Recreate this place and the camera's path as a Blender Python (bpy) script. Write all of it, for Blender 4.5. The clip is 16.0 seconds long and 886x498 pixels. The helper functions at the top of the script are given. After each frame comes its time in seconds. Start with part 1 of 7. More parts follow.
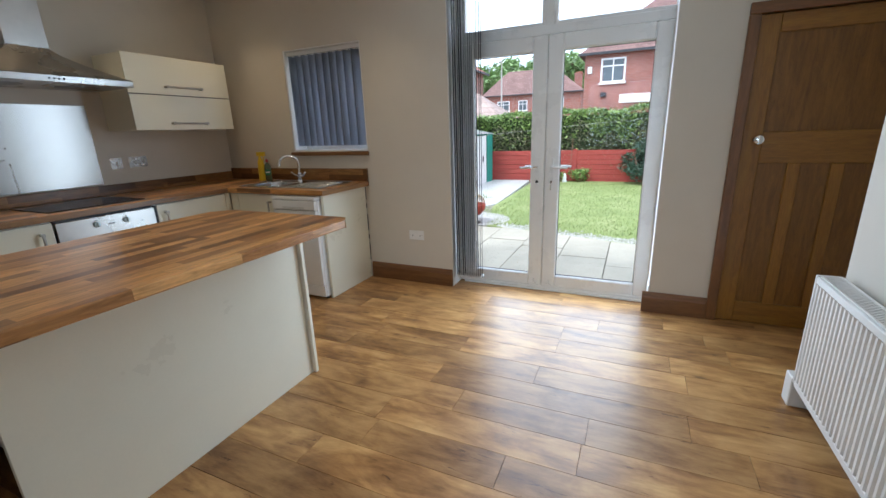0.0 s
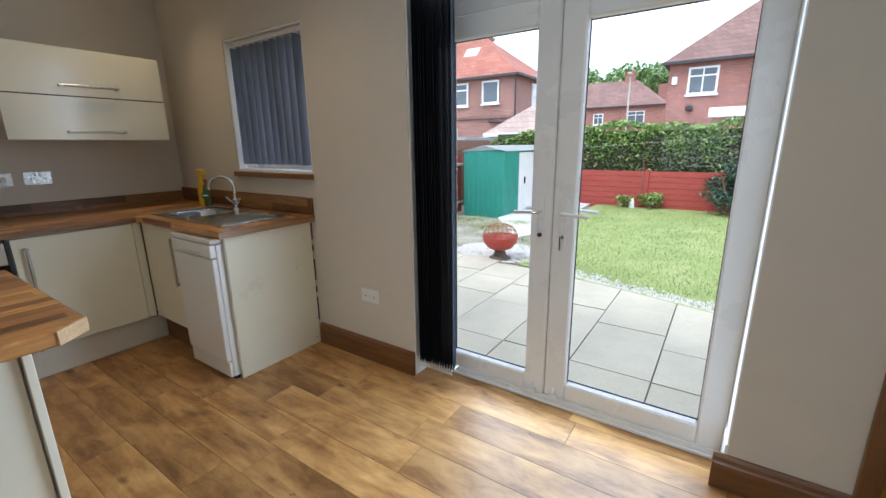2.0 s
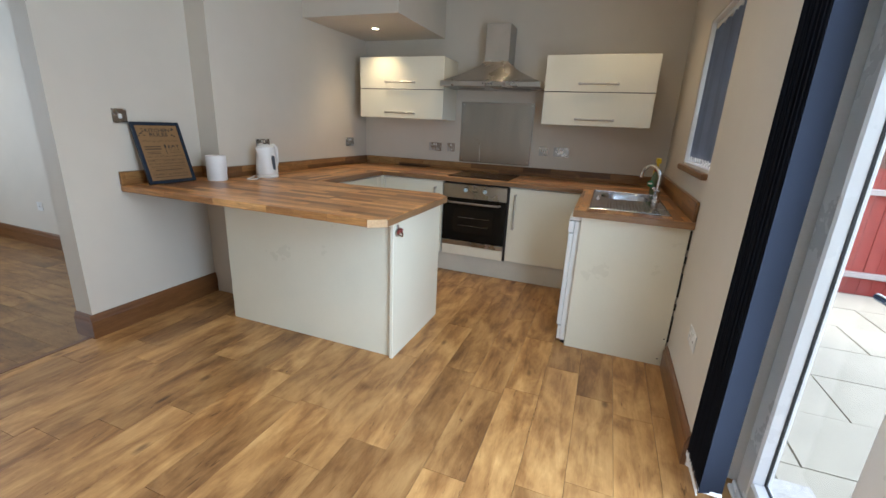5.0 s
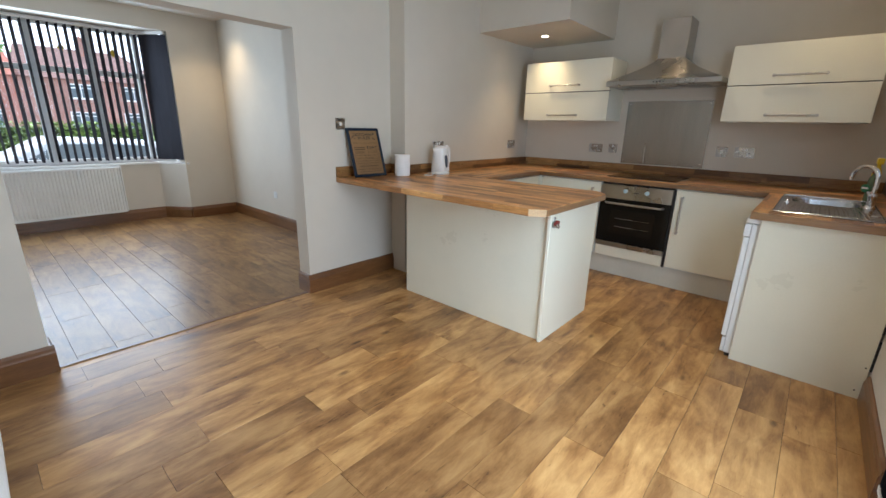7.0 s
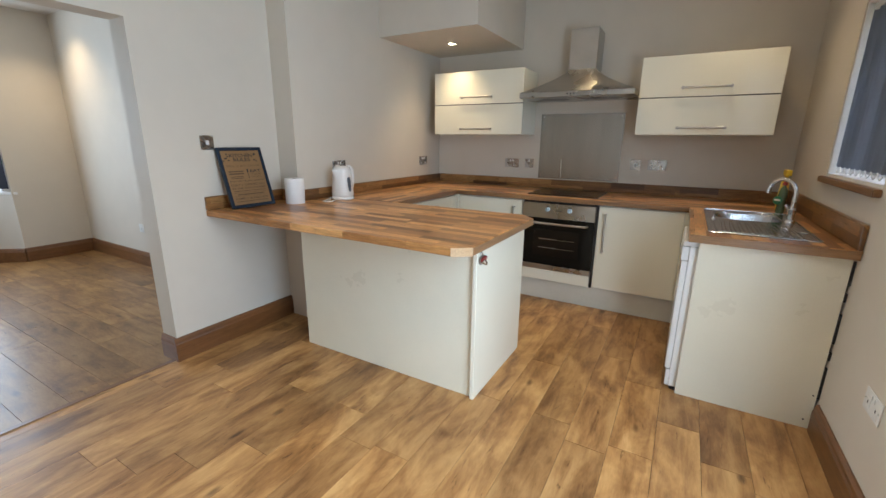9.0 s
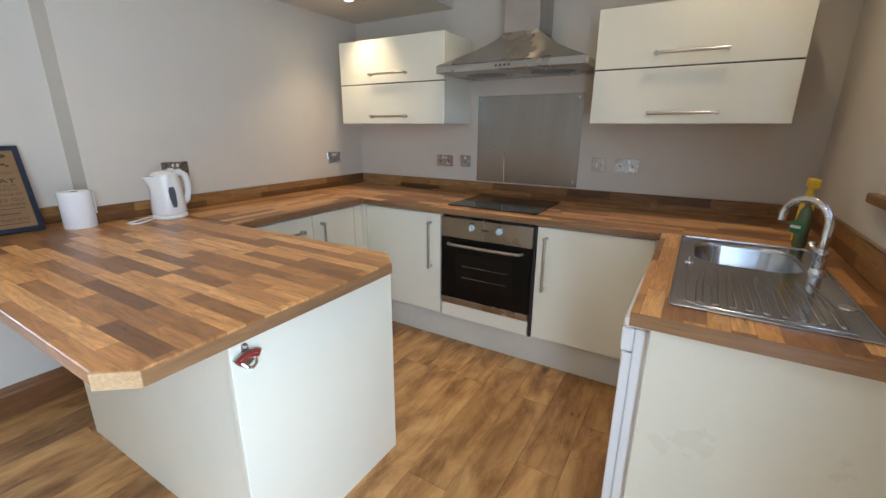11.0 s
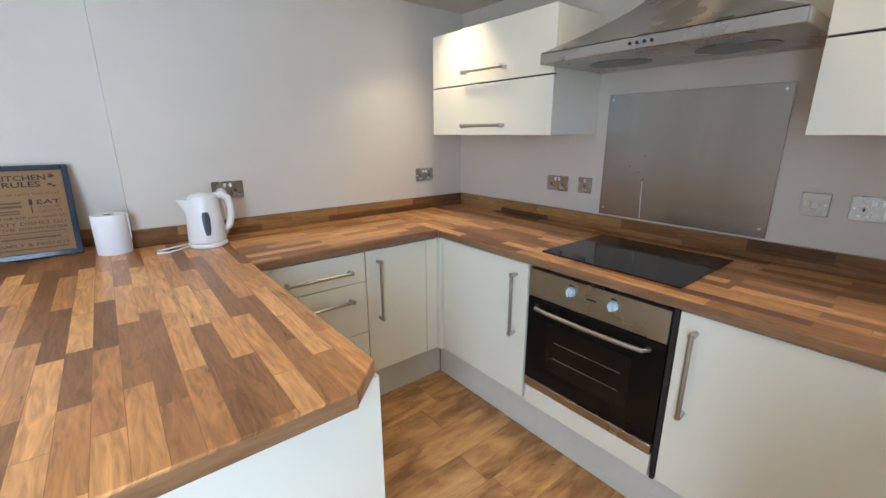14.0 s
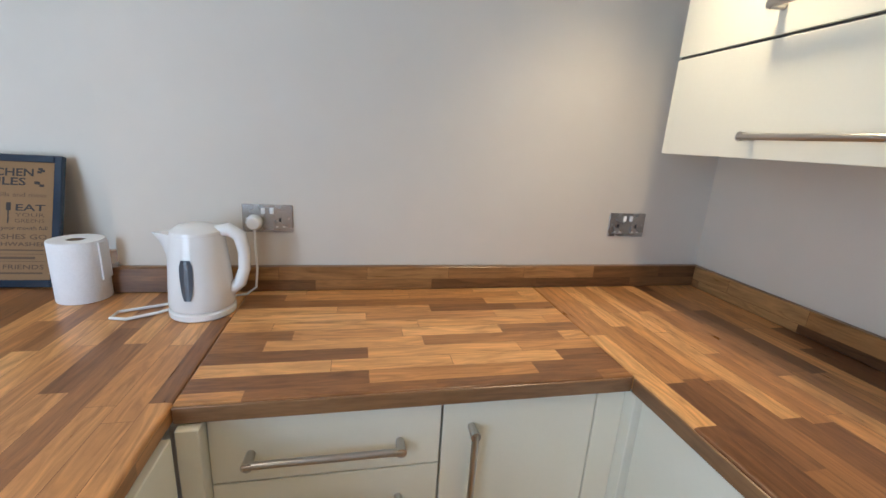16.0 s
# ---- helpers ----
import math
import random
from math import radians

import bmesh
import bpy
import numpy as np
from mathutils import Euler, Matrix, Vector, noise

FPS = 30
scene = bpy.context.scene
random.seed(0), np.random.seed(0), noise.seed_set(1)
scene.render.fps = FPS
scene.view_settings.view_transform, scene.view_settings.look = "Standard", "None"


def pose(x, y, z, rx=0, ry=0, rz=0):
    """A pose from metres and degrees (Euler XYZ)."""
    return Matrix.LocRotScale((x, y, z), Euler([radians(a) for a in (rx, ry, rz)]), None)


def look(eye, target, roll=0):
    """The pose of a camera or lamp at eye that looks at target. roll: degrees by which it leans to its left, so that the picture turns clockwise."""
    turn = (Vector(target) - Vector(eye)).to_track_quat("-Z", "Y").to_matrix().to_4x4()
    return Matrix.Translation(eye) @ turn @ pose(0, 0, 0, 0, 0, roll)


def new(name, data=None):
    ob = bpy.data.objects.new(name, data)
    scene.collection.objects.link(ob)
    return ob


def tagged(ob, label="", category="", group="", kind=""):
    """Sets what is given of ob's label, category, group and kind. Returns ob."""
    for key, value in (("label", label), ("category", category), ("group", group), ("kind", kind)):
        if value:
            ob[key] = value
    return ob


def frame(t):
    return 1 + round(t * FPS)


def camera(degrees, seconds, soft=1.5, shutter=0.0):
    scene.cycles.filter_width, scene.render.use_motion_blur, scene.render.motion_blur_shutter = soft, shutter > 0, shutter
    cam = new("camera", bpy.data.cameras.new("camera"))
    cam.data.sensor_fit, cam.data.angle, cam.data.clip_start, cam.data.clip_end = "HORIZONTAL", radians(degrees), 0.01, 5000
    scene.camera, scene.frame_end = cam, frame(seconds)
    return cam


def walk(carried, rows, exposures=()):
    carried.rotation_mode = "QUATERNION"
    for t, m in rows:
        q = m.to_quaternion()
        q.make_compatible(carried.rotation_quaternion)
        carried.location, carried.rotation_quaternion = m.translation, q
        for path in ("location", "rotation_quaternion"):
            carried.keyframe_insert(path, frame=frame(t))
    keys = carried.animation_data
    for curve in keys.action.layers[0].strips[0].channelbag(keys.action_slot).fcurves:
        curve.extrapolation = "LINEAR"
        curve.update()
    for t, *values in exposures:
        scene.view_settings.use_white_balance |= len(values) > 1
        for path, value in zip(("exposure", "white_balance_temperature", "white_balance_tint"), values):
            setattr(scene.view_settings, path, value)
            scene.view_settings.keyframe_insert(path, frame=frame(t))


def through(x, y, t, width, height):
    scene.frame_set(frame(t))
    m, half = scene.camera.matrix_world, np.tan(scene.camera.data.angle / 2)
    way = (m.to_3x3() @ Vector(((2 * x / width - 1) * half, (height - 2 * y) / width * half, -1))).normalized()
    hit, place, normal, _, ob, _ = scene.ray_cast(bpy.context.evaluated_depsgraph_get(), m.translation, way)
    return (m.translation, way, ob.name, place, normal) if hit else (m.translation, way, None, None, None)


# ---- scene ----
cam = camera(93.7, 16.0)
PATH = [
    (0, (0.018, 0.058, 1.313), (-0.786, 1.806, 0.768), -2.0),
    (0.5, (0.044, 0.363, 1.336), (-0.781, 2.107, 0.809), -2.0),
    (1, (0.03, 0.699, 1.326), (-0.847, 2.423, 0.816), -1.8),
    (1.5, (0.008, 1.071, 1.355), (-0.951, 2.753, 0.853), -1.4),
    (2, (0.053, 1.45, 1.338), (-1.033, 3.058, 0.853), -0.7),
    (2.5, (0.04, 1.807, 1.339), (-1.255, 3.25, 0.851), 0.2),
    (3, (-0.054, 2.088, 1.378), (-1.587, 3.274, 0.884), 1.7),
    (3.5, (-0.066, 2.346, 1.362), (-1.872, 3.037, 0.853), 2.5),
    (4, (0.028, 2.503, 1.315), (-1.902, 2.647, 0.811), 3.3),
    (4.5, (0.228, 2.602, 1.336), (-1.669, 2.295, 0.785), 3.1),
    (5, (0.399, 2.712, 1.346), (-1.396, 2.039, 0.778), 2.7),
    (7.3, (0.664, 2.792, 1.312), (-0.77, 1.518, 0.746), 1.3),
    (7.5, (0.668, 2.789, 1.331), (-0.786, 1.541, 0.759), 1.2),
    (8, (0.592, 2.732, 1.325), (-0.934, 1.566, 0.768), 1.2),
    (8.5, (0.409, 2.57, 1.34), (-1.198, 1.504, 0.81), 0.9),
    (9, (0.217, 2.512, 1.344), (-1.461, 1.55, 0.837), 0.6),
    (9.5, (-0.072, 2.547, 1.356), (-1.796, 1.667, 0.852), 0.4),
    (11.8, (-1.382, 2.686, 1.382), (-2.952, 1.596, 0.792), 0.4),
    (12, (-1.446, 2.678, 1.386), (-2.997, 1.561, 0.796), 0.4),
    (12.5, (-1.532, 2.705, 1.396), (-3.034, 1.524, 0.804), 0.0),
    (13, (-1.555, 2.695, 1.399), (-2.998, 1.44, 0.815), -0.3),
    (13.5, (-1.613, 2.588, 1.392), (-2.963, 1.225, 0.828), -0.4),
    (14, (-1.817, 2.457, 1.409), (-3.017, 0.95, 0.873), -0.2),
    (14.5, (-2.011, 2.247, 1.397), (-3.014, 0.594, 0.887), 0.7),
    (15, (-2.229, 1.965, 1.425), (-2.96, 0.173, 0.919), 1.7),
    (15.5, (-2.413, 1.725, 1.42), (-2.876, -0.156, 0.922), 2.5),
    (16, (-2.545, 1.454, 1.403), (-2.954, -0.435, 0.892), 3.5),
]
EXPOSURES = [(0, 0.4, 5950, 10), (1.5, 0.42, 6000, 10), (2.5, 0.22, 6250, 10), (3.5, 0.1, 7100, 12), (4.2, 0.54, 6950, 12), (5, 0.78, 5950, 10),
             (7.5, 0.78, 6050, 10), (9.5, 0.98, 6050, 10), (12, 1.12, 5500, 10), (14, 1.36, 5450, 10), (15.2, 1.36, 5300, 10), (16, 1.3, 5450, 10)]
walk(cam, [(t, look(eye, target, roll)) for t, eye, target, roll in PATH], EXPOSURES)

# ---- world, sun and large lights ----
world = bpy.data.worlds.new("world")
scene.world = world
world.use_nodes = True
wt = world.node_tree
sky = wt.nodes.new("ShaderNodeTexSky")
sky.sky_type, sky.sun_disc = "NISHITA", False
sky.sun_elevation, sky.sun_rotation = radians(52), radians(205)
sky.air_density, sky.dust_density, sky.ozone_density = 1.0, 6.0, 1.0
wash = wt.nodes.new("ShaderNodeMixRGB")
wash.inputs[0].default_value = 0.8
wash.inputs[2].default_value = (13.4, 15.2, 17.8, 1)
wt.links.new(sky.outputs[0], wash.inputs[1])
wt.links.new(wash.outputs[0], wt.nodes["Background"].inputs[0])
wt.nodes["Background"].inputs[1].default_value = 0.125

sun_data = bpy.data.lights.new("sun", "SUN")
sun_data.energy, sun_data.angle, sun_data.color = 1.2, radians(14), (1.0, 0.96, 0.9)
sun = new("sun", sun_data)
sun.matrix_world = look((0, 0, 30), (8, 17, 0))


def downlight_lamp(x, y, z, watts):
    d = bpy.data.lights.new("downlight_lamp", "SPOT")
    d.energy, d.color, d.spot_size, d.spot_blend, d.shadow_soft_size = watts, (1.0, 0.74, 0.42), radians(112), 1.0, 0.05
    o = new("downlight_lamp", d)
    o.matrix_world = look((x, y, z), (x, y, 0))


def sky_lamp(name, x0, x1, y, z0, z1, turn, watts):
    """Sky light in a glazed opening."""
    d = bpy.data.lights.new(name, "AREA")
    d.shape, d.size, d.size_y, d.energy, d.color = "RECTANGLE", x1 - x0, z1 - z0, watts, (0.70, 0.86, 1.0)
    o = new(name, d)
    o.matrix_world = pose((x0 + x1) / 2, y, (z0 + z1) / 2, 87, 0, turn)


sky_lamp("sky_lamp_garden", -1.0, 0.15, 3.30, 0.12, 2.3, 180, 33)
sky_lamp("sky_lamp_street", -1.05, 1.35, -3.9, 0.85, 2.3, 0, 38)

DOWNLIGHTS = [(-3.2, 2.72, 2.6), (-3.15, 1.65, 2.6), (-1.9, 2.6, 2.6), (-0.5, 2.45, 2.6), (-1.7, 1.1, 2.6), (-0.4, 0.9, 2.6),
              (-1.6, -3.1, 2.6), (0.6, -1.6, 2.6)]
SOFFIT_LIGHT = (-3.30, 0.565, 2.176)
for x, y, z in DOWNLIGHTS:
    downlight_lamp(x, y, z - 0.03, 10 if y > 0 else 24)
downlight_lamp(SOFFIT_LIGHT[0], SOFFIT_LIGHT[1], SOFFIT_LIGHT[2] - 0.03, 12)

# ---- materials ----


class Nodes:
    def __init__(self, name):
        self.m = bpy.data.materials.new(name)
        self.m.use_nodes = True
        self.t = self.m.node_tree
        self.b = self.t.nodes["Principled BSDF"]
        self.out = self.t.nodes["Material Output"]

    def add(self, kind, **sets):
        n = self.t.nodes.new("ShaderNode" + kind)
        for k, v in sets.items():
            n.inputs[k.replace("_", " ")].default_value = v
        return n

    def link(self, a, b):
        self.t.links.new(a, b)

    def coords(self, stretch=(1, 1, 1), spread=0.0):
        """Object coordinates, stretched; spread shifts them by the object's random number."""
        c = self.add("TexCoord")
        v = c.outputs["Object"]
        if spread:
            info = self.add("ObjectInfo")
            mul = self.add("Math")
            mul.operation = "MULTIPLY"
            mul.inputs[1].default_value = spread
            self.link(info.outputs["Random"], mul.inputs[0])
            plus = self.add("VectorMath")
            plus.operation = "ADD"
            self.link(v, plus.inputs[0])
            self.link(mul.outputs[0], plus.inputs[1])
            v = plus.outputs[0]
        mp = self.add("Mapping")
        mp.inputs["Scale"].default_value = stretch
        self.link(v, mp.inputs["Vector"])
        return mp.outputs[0]

    def noise(self, vec, scale, detail=4.0, rough=0.6, distort=0.0):
        n = self.add("TexNoise", Scale=scale, Detail=detail, Roughness=rough, Distortion=distort)
        self.link(vec, n.inputs["Vector"])
        return n.outputs["Fac"]

    def ramp(self, fac, stops):
        r = self.add("ValToRGB")
        el = r.color_ramp.elements
        while len(el) < len(stops):
            el.new(0.5)
        for e, (p, c) in zip(el, stops):
            e.position, e.color = p, (*c, 1)
        self.link(fac, r.inputs[0])
        return r.outputs[0]

    def mix(self, fac, a, b, kind="MIX"):
        n = self.add("MixRGB")
        n.blend_type = kind
        for slot, v in ((0, fac), (1, a), (2, b)):
            if isinstance(v, (int, float)):
                n.inputs[slot].default_value = v
            elif isinstance(v, tuple):
                n.inputs[slot].default_value = (*v, 1)
            else:
                self.link(v, n.inputs[slot])
        return n.outputs[0]

    def math(self, op, a, b=0.0):
        n = self.add("Math")
        n.operation = op
        for slot, v in ((0, a), (1, b)):
            if isinstance(v, (int, float)):
                n.inputs[slot].default_value = v
            else:
                self.link(v, n.inputs[slot])
        return n.outputs[0]

    def bump(self, height, strength, distance=0.002):
        n = self.add("Bump", Strength=strength, Distance=distance)
        self.link(height, n.inputs["Height"])
        self.link(n.outputs[0], self.b.inputs["Normal"])

    def finish(self, color=None, rough=None, metal=0.0, spec=None):
        if color is not None:
            self.link(color, self.b.inputs["Base Color"]) if not isinstance(color, tuple) else None
            if isinstance(color, tuple):
                self.b.inputs["Base Color"].default_value = (*color, 1)
        if rough is not None:
            if isinstance(rough, (int, float)):
                self.b.inputs["Roughness"].default_value = rough
            else:
                self.link(rough, self.b.inputs["Roughness"])
        self.b.inputs["Metallic"].default_value = metal
        if spec is not None:
            self.b.inputs["Specular IOR Level"].default_value = spec
        return self.m


def shade(c, k):
    return tuple(min(1.0, v * k) for v in c)


def plain(name, color, rough=0.5, metal=0.0, vary=0.08, scale=2.5, grain=90.0, bump=0.05, spread=0.0, spec=None):
    """A paint, plastic or metal with a large and a fine variation."""
    n = Nodes(name)
    v = n.coords(spread=spread)
    big, fine = n.noise(v, scale, 5), n.noise(v, grain, 3)
    col = n.ramp(big, [(0.3, shade(color, 1 - vary)), (0.7, shade(color, 1 + vary))])
    col = n.mix(0.12, col, n.ramp(fine, [(0.35, shade(color, 1 - 2 * vary)), (0.65, shade(color, 1 + 2 * vary))]))
    r = n.math("MULTIPLY_ADD", big, 0.16)
    n.t.nodes[-1].inputs[2].default_value = rough - 0.08
    if bump:
        n.bump(fine, bump)
    return n.finish(col, r, metal, spec)


def wall_paint(name, color):
    """Rolled emulsion over plaster with faint trowel marks."""
    n = Nodes(name)
    v = n.coords()
    big, mid, fine = n.noise(v, 0.9, 4), n.noise(v, 6, 5), n.noise(v, 260, 2)
    col = n.ramp(big, [(0.25, shade(color, 0.95)), (0.75, shade(color, 1.04))])
    col = n.mix(0.25, col, n.ramp(mid, [(0.3, shade(color, 0.93)), (0.7, shade(color, 1.05))]))
    n.bump(n.math("ADD", n.math("MULTIPLY", mid, 1.5), fine), 0.12, 0.003)
    return n.finish(col, 0.62, 0, 0.35)


def wood(name, dark, mid, light, along="x", rough=0.42, fine=1.0, spread=30.0, coat=0.0):
    """Solid or veneered wood; the grain runs along one axis."""
    n = Nodes(name)
    s = {"x": (1.0, 9, 9), "y": (9, 1.0, 9), "z": (9, 9, 1.0)}[along]
    v = n.coords(s, spread)
    g = n.noise(v, 2.2 * fine, 6, 0.65, 0.9)
    h = n.noise(v, 22 * fine, 3, 0.6)
    col = n.ramp(g, [(0.28, dark), (0.5, mid), (0.74, light)])
    col = n.mix(0.3, col, n.ramp(h, [(0.35, shade(mid, 0.6)), (0.65, shade(mid, 1.35))]))
    n.bump(h, 0.08, 0.001)
    if coat:
        n.b.inputs["Coat Weight"].default_value = coat
        n.b.inputs["Coat Roughness"].default_value = 0.12
    return n.finish(col, rough)


def laminate(name, along, tone_by=1.0):
    """Rustic oak laminate: soft buff and brown clouds, thin dark flecks and knots, a tone of its own for each board."""
    n = Nodes(name)
    a = {"x": (1.0, 2.1, 3), "y": (2.1, 1.0, 3)}[along]
    b = {"x": (1.0, 6, 6), "y": (6, 1.0, 6)}[along]
    va, vb = n.coords(a, 41.0), n.coords(b, 41.0)
    patch = n.noise(va, 3.0, 5, 0.58, 0.6)
    streak = n.noise(vb, 3.0, 4, 0.55, 0.9)
    fine = n.noise(vb, 34, 3, 0.6)
    fac = n.math("ADD", n.math("MULTIPLY", patch, 0.66), n.math("MULTIPLY", streak, 0.34))
    col = n.ramp(fac, [(0.36, (0.18, 0.083, 0.025)), (0.45, (0.32, 0.167, 0.058)), (0.54, (0.475, 0.278, 0.107)), (0.66, (0.63, 0.405, 0.175))])
    info = n.add("ObjectInfo")
    tone = n.ramp(info.outputs["Random"], [(0.0, (0.72, 0.68, 0.63)), (0.4, (0.95, 0.93, 0.89)), (1.0, (1.22, 1.2, 1.13))])
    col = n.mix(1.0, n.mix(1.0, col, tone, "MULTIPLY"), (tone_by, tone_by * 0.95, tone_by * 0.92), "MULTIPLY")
    col = n.mix(0.12, col, n.ramp(fine, [(0.35, (0.14, 0.065, 0.025)), (0.65, (0.5, 0.31, 0.14))]))
    fleck = n.noise(n.coords({"x": (1.0, 7, 4), "y": (7, 1.0, 4)}[along], 67.0), 5.5, 4, 0.7, 1.2)
    col = n.mix(0.85, col, n.ramp(n.math("ADD", fleck, n.math("MULTIPLY", patch, 0.25)), [(0.425, (0.34, 0.3, 0.28)), (0.475, (1.0, 1.0, 1.0))]), "MULTIPLY")
    knot = n.add("TexVoronoi", Scale=2.4)
    n.link(va, knot.inputs["Vector"])
    dark = n.ramp(n.math("ADD", knot.outputs["Distance"], n.math("MULTIPLY", streak, 0.14)), [(0.10, (0.25, 0.22, 0.2)), (0.18, (1.0, 1.0, 1.0))])
    col = n.mix(0.7, col, dark, "MULTIPLY")
    n.bump(n.math("ADD", streak, n.math("MULTIPLY", fine, 0.6)), 0.035, 0.0008)
    n.b.inputs["Coat Weight"].default_value = 0.22
    n.b.inputs["Coat Roughness"].default_value = 0.2
    return n.finish(col, n.math("ADD", n.math("MULTIPLY", patch, 0.14), 0.36), 0, 0.42)


def block_wood(name, along, shift=0.0, tone=1.0):
    """Block-board laminate worktop: short staves of mixed brown, honey and dark walnut."""
    n = Nodes(name)
    sep = n.add("SeparateXYZ")
    n.link(n.coords(), sep.inputs[0])
    x, y, z = sep.outputs
    u, w = (x, y) if along == "x" else (y, x)
    w = n.math("ADD", n.math("ADD", w, z), 5.0 + shift)
    comb = n.add("CombineXYZ")
    n.link(n.math("ADD", u, 9.0 + shift), comb.inputs[0])
    n.link(w, comb.inputs[1])
    br = n.add("TexBrick", Scale=1.0, Mortar_Size=0.0006, Mortar_Smooth=0.0, Bias=0.0, Brick_Width=0.38, Row_Height=0.051)
    br.offset, br.offset_frequency, br.squash, br.squash_frequency = 0.37, 2, 0.72, 3
    br.inputs["Color1"].default_value = (0, 0, 0, 1)
    br.inputs["Color2"].default_value = (1, 1, 1, 1)
    br.inputs["Mortar"].default_value = (0.15, 0.15, 0.15, 1)
    n.link(comb.outputs[0], br.inputs["Vector"])
    stave = n.ramp(br.outputs["Color"], [(0.0, (0.15, 0.068, 0.028)), (0.18, (0.26, 0.124, 0.046)), (0.42, (0.44, 0.218, 0.076)), (0.72, (0.58, 0.308, 0.110)), (1.0, (0.70, 0.41, 0.165))])
    st = n.add("VectorMath")
    st.operation = "MULTIPLY"
    st.inputs[1].default_value = (2.0, 15, 1)
    n.link(comb.outputs[0], st.inputs[0])
    jump = n.add("VectorMath")
    jump.operation = "ADD"
    n.link(st.outputs[0], jump.inputs[0])
    n.link(n.mix(1.0, br.outputs["Color"], (40.0, 40.0, 40.0), "MULTIPLY"), jump.inputs[1])
    g = n.noise(jump.outputs[0], 2.4, 5, 0.55, 2.0)
    f = n.noise(jump.outputs[0], 14, 3)
    col = n.mix(1.0, stave, n.ramp(g, [(0.3, (0.66, 0.62, 0.58)), (0.52, (1.06, 1.06, 1.06)), (0.72, (1.42, 1.38, 1.32))]), "MULTIPLY")
    col = n.mix(1.0, col, (tone, tone * 0.96, tone * 0.93), "MULTIPLY")
    col = n.mix(0.09 * tone, col, n.ramp(f, [(0.35, (0.09, 0.04, 0.018)), (0.65, (0.5, 0.28, 0.12))]))
    n.bump(f, 0.05, 0.0006)
    return n.finish(col, n.math("ADD", n.math("MULTIPLY", g, 0.12), 0.24), 0, 0.5)


def brushed(name, color, rough, along="y"):
    n = Nodes(name)
    s = {"x": (1, 60, 60), "y": (60, 1, 60), "z": (60, 60, 1)}[along]
    v = n.coords(s)
    f = n.noise(v, 8, 3)
    g = n.noise(n.coords(), 2.5, 4)
    col = n.ramp(g, [(0.3, shade(color, 0.82)), (0.7, shade(color, 1.1))])
    n.bump(f, 0.12, 0.0006)
    return n.finish(col, n.math("ADD", n.math("MULTIPLY", g, 0.18), rough - 0.09), 1.0)


def rolled_sheet(name, color):
    """Thin polished sheet, slightly buckled, so that reflections break into upright bands."""
    n = Nodes(name)
    fine = n.noise(n.coords((60, 60, 1)), 7, 3)
    wave = n.noise(n.coords((3.2, 3.2, 0.35)), 1.2, 1, 0.3)
    smear = n.noise(n.coords((7, 7, 0.7)), 1.6, 4, 0.55, 0.3)
    col = n.ramp(smear, [(0.3, shade(color, 0.9)), (0.7, shade(color, 1.05))])
    n.bump(n.math("ADD", n.math("MULTIPLY", wave, 1.0), n.math("MULTIPLY", fine, 0.03)), 0.1, 0.004)
    return n.finish(col, n.math("ADD", n.math("MULTIPLY", smear, 0.08), 0.2), 1.0)


def glass_pane(name, tint=(1, 1, 1)):
    n = Nodes(name)
    tr, gl, fr, mx = n.add("BsdfTransparent"), n.add("BsdfGlossy"), n.add("LayerWeight"), n.add("MixShader")
    tr.inputs[0].default_value = (*tint, 1)
    gl.inputs["Roughness"].default_value = 0.015
    fr.inputs[0].default_value = 0.5
    n.link(n.math("MULTIPLY_ADD", n.math("POWER", fr.outputs["Facing"], 4.0), 0.35), mx.inputs[0])
    n.t.nodes[-1].inputs[2].default_value = 0.006
    n.link(tr.outputs[0], mx.inputs[1])
    n.link(gl.outputs[0], mx.inputs[2])
    n.link(mx.outputs[0], n.out.inputs[0])
    return n.m


def fabric(name, color, through, spread=9.0):
    """Woven blind fabric that lets some daylight through."""
    n = Nodes(name)
    v = n.coords(spread=spread)
    weave = n.noise(v, 320, 2)
    tone = n.noise(v, 1.3, 3)
    col = n.ramp(n.math("ADD", n.math("MULTIPLY", tone, 0.7), n.math("MULTIPLY", weave, 0.3)), [(0.3, shade(color, 0.75)), (0.7, shade(color, 1.25))])
    n.finish(col, 0.8, 0, 0.2)
    n.bump(weave, 0.25)
    tl, mx = n.add("BsdfTranslucent"), n.add("MixShader")
    n.link(col, tl.inputs[0])
    mx.inputs[0].default_value = through
    n.link(n.b.outputs[0], mx.inputs[1])
    n.link(tl.outputs[0], mx.inputs[2])
    n.link(mx.outputs[0], n.out.inputs[0])
    return n.m


def glow(name, color, strength):
    n = Nodes(name)
    e = n.add("Emission", Strength=strength)
    e.inputs[0].default_value = (*color, 1)
    n.link(e.outputs[0], n.out.inputs[0])
    return n.m


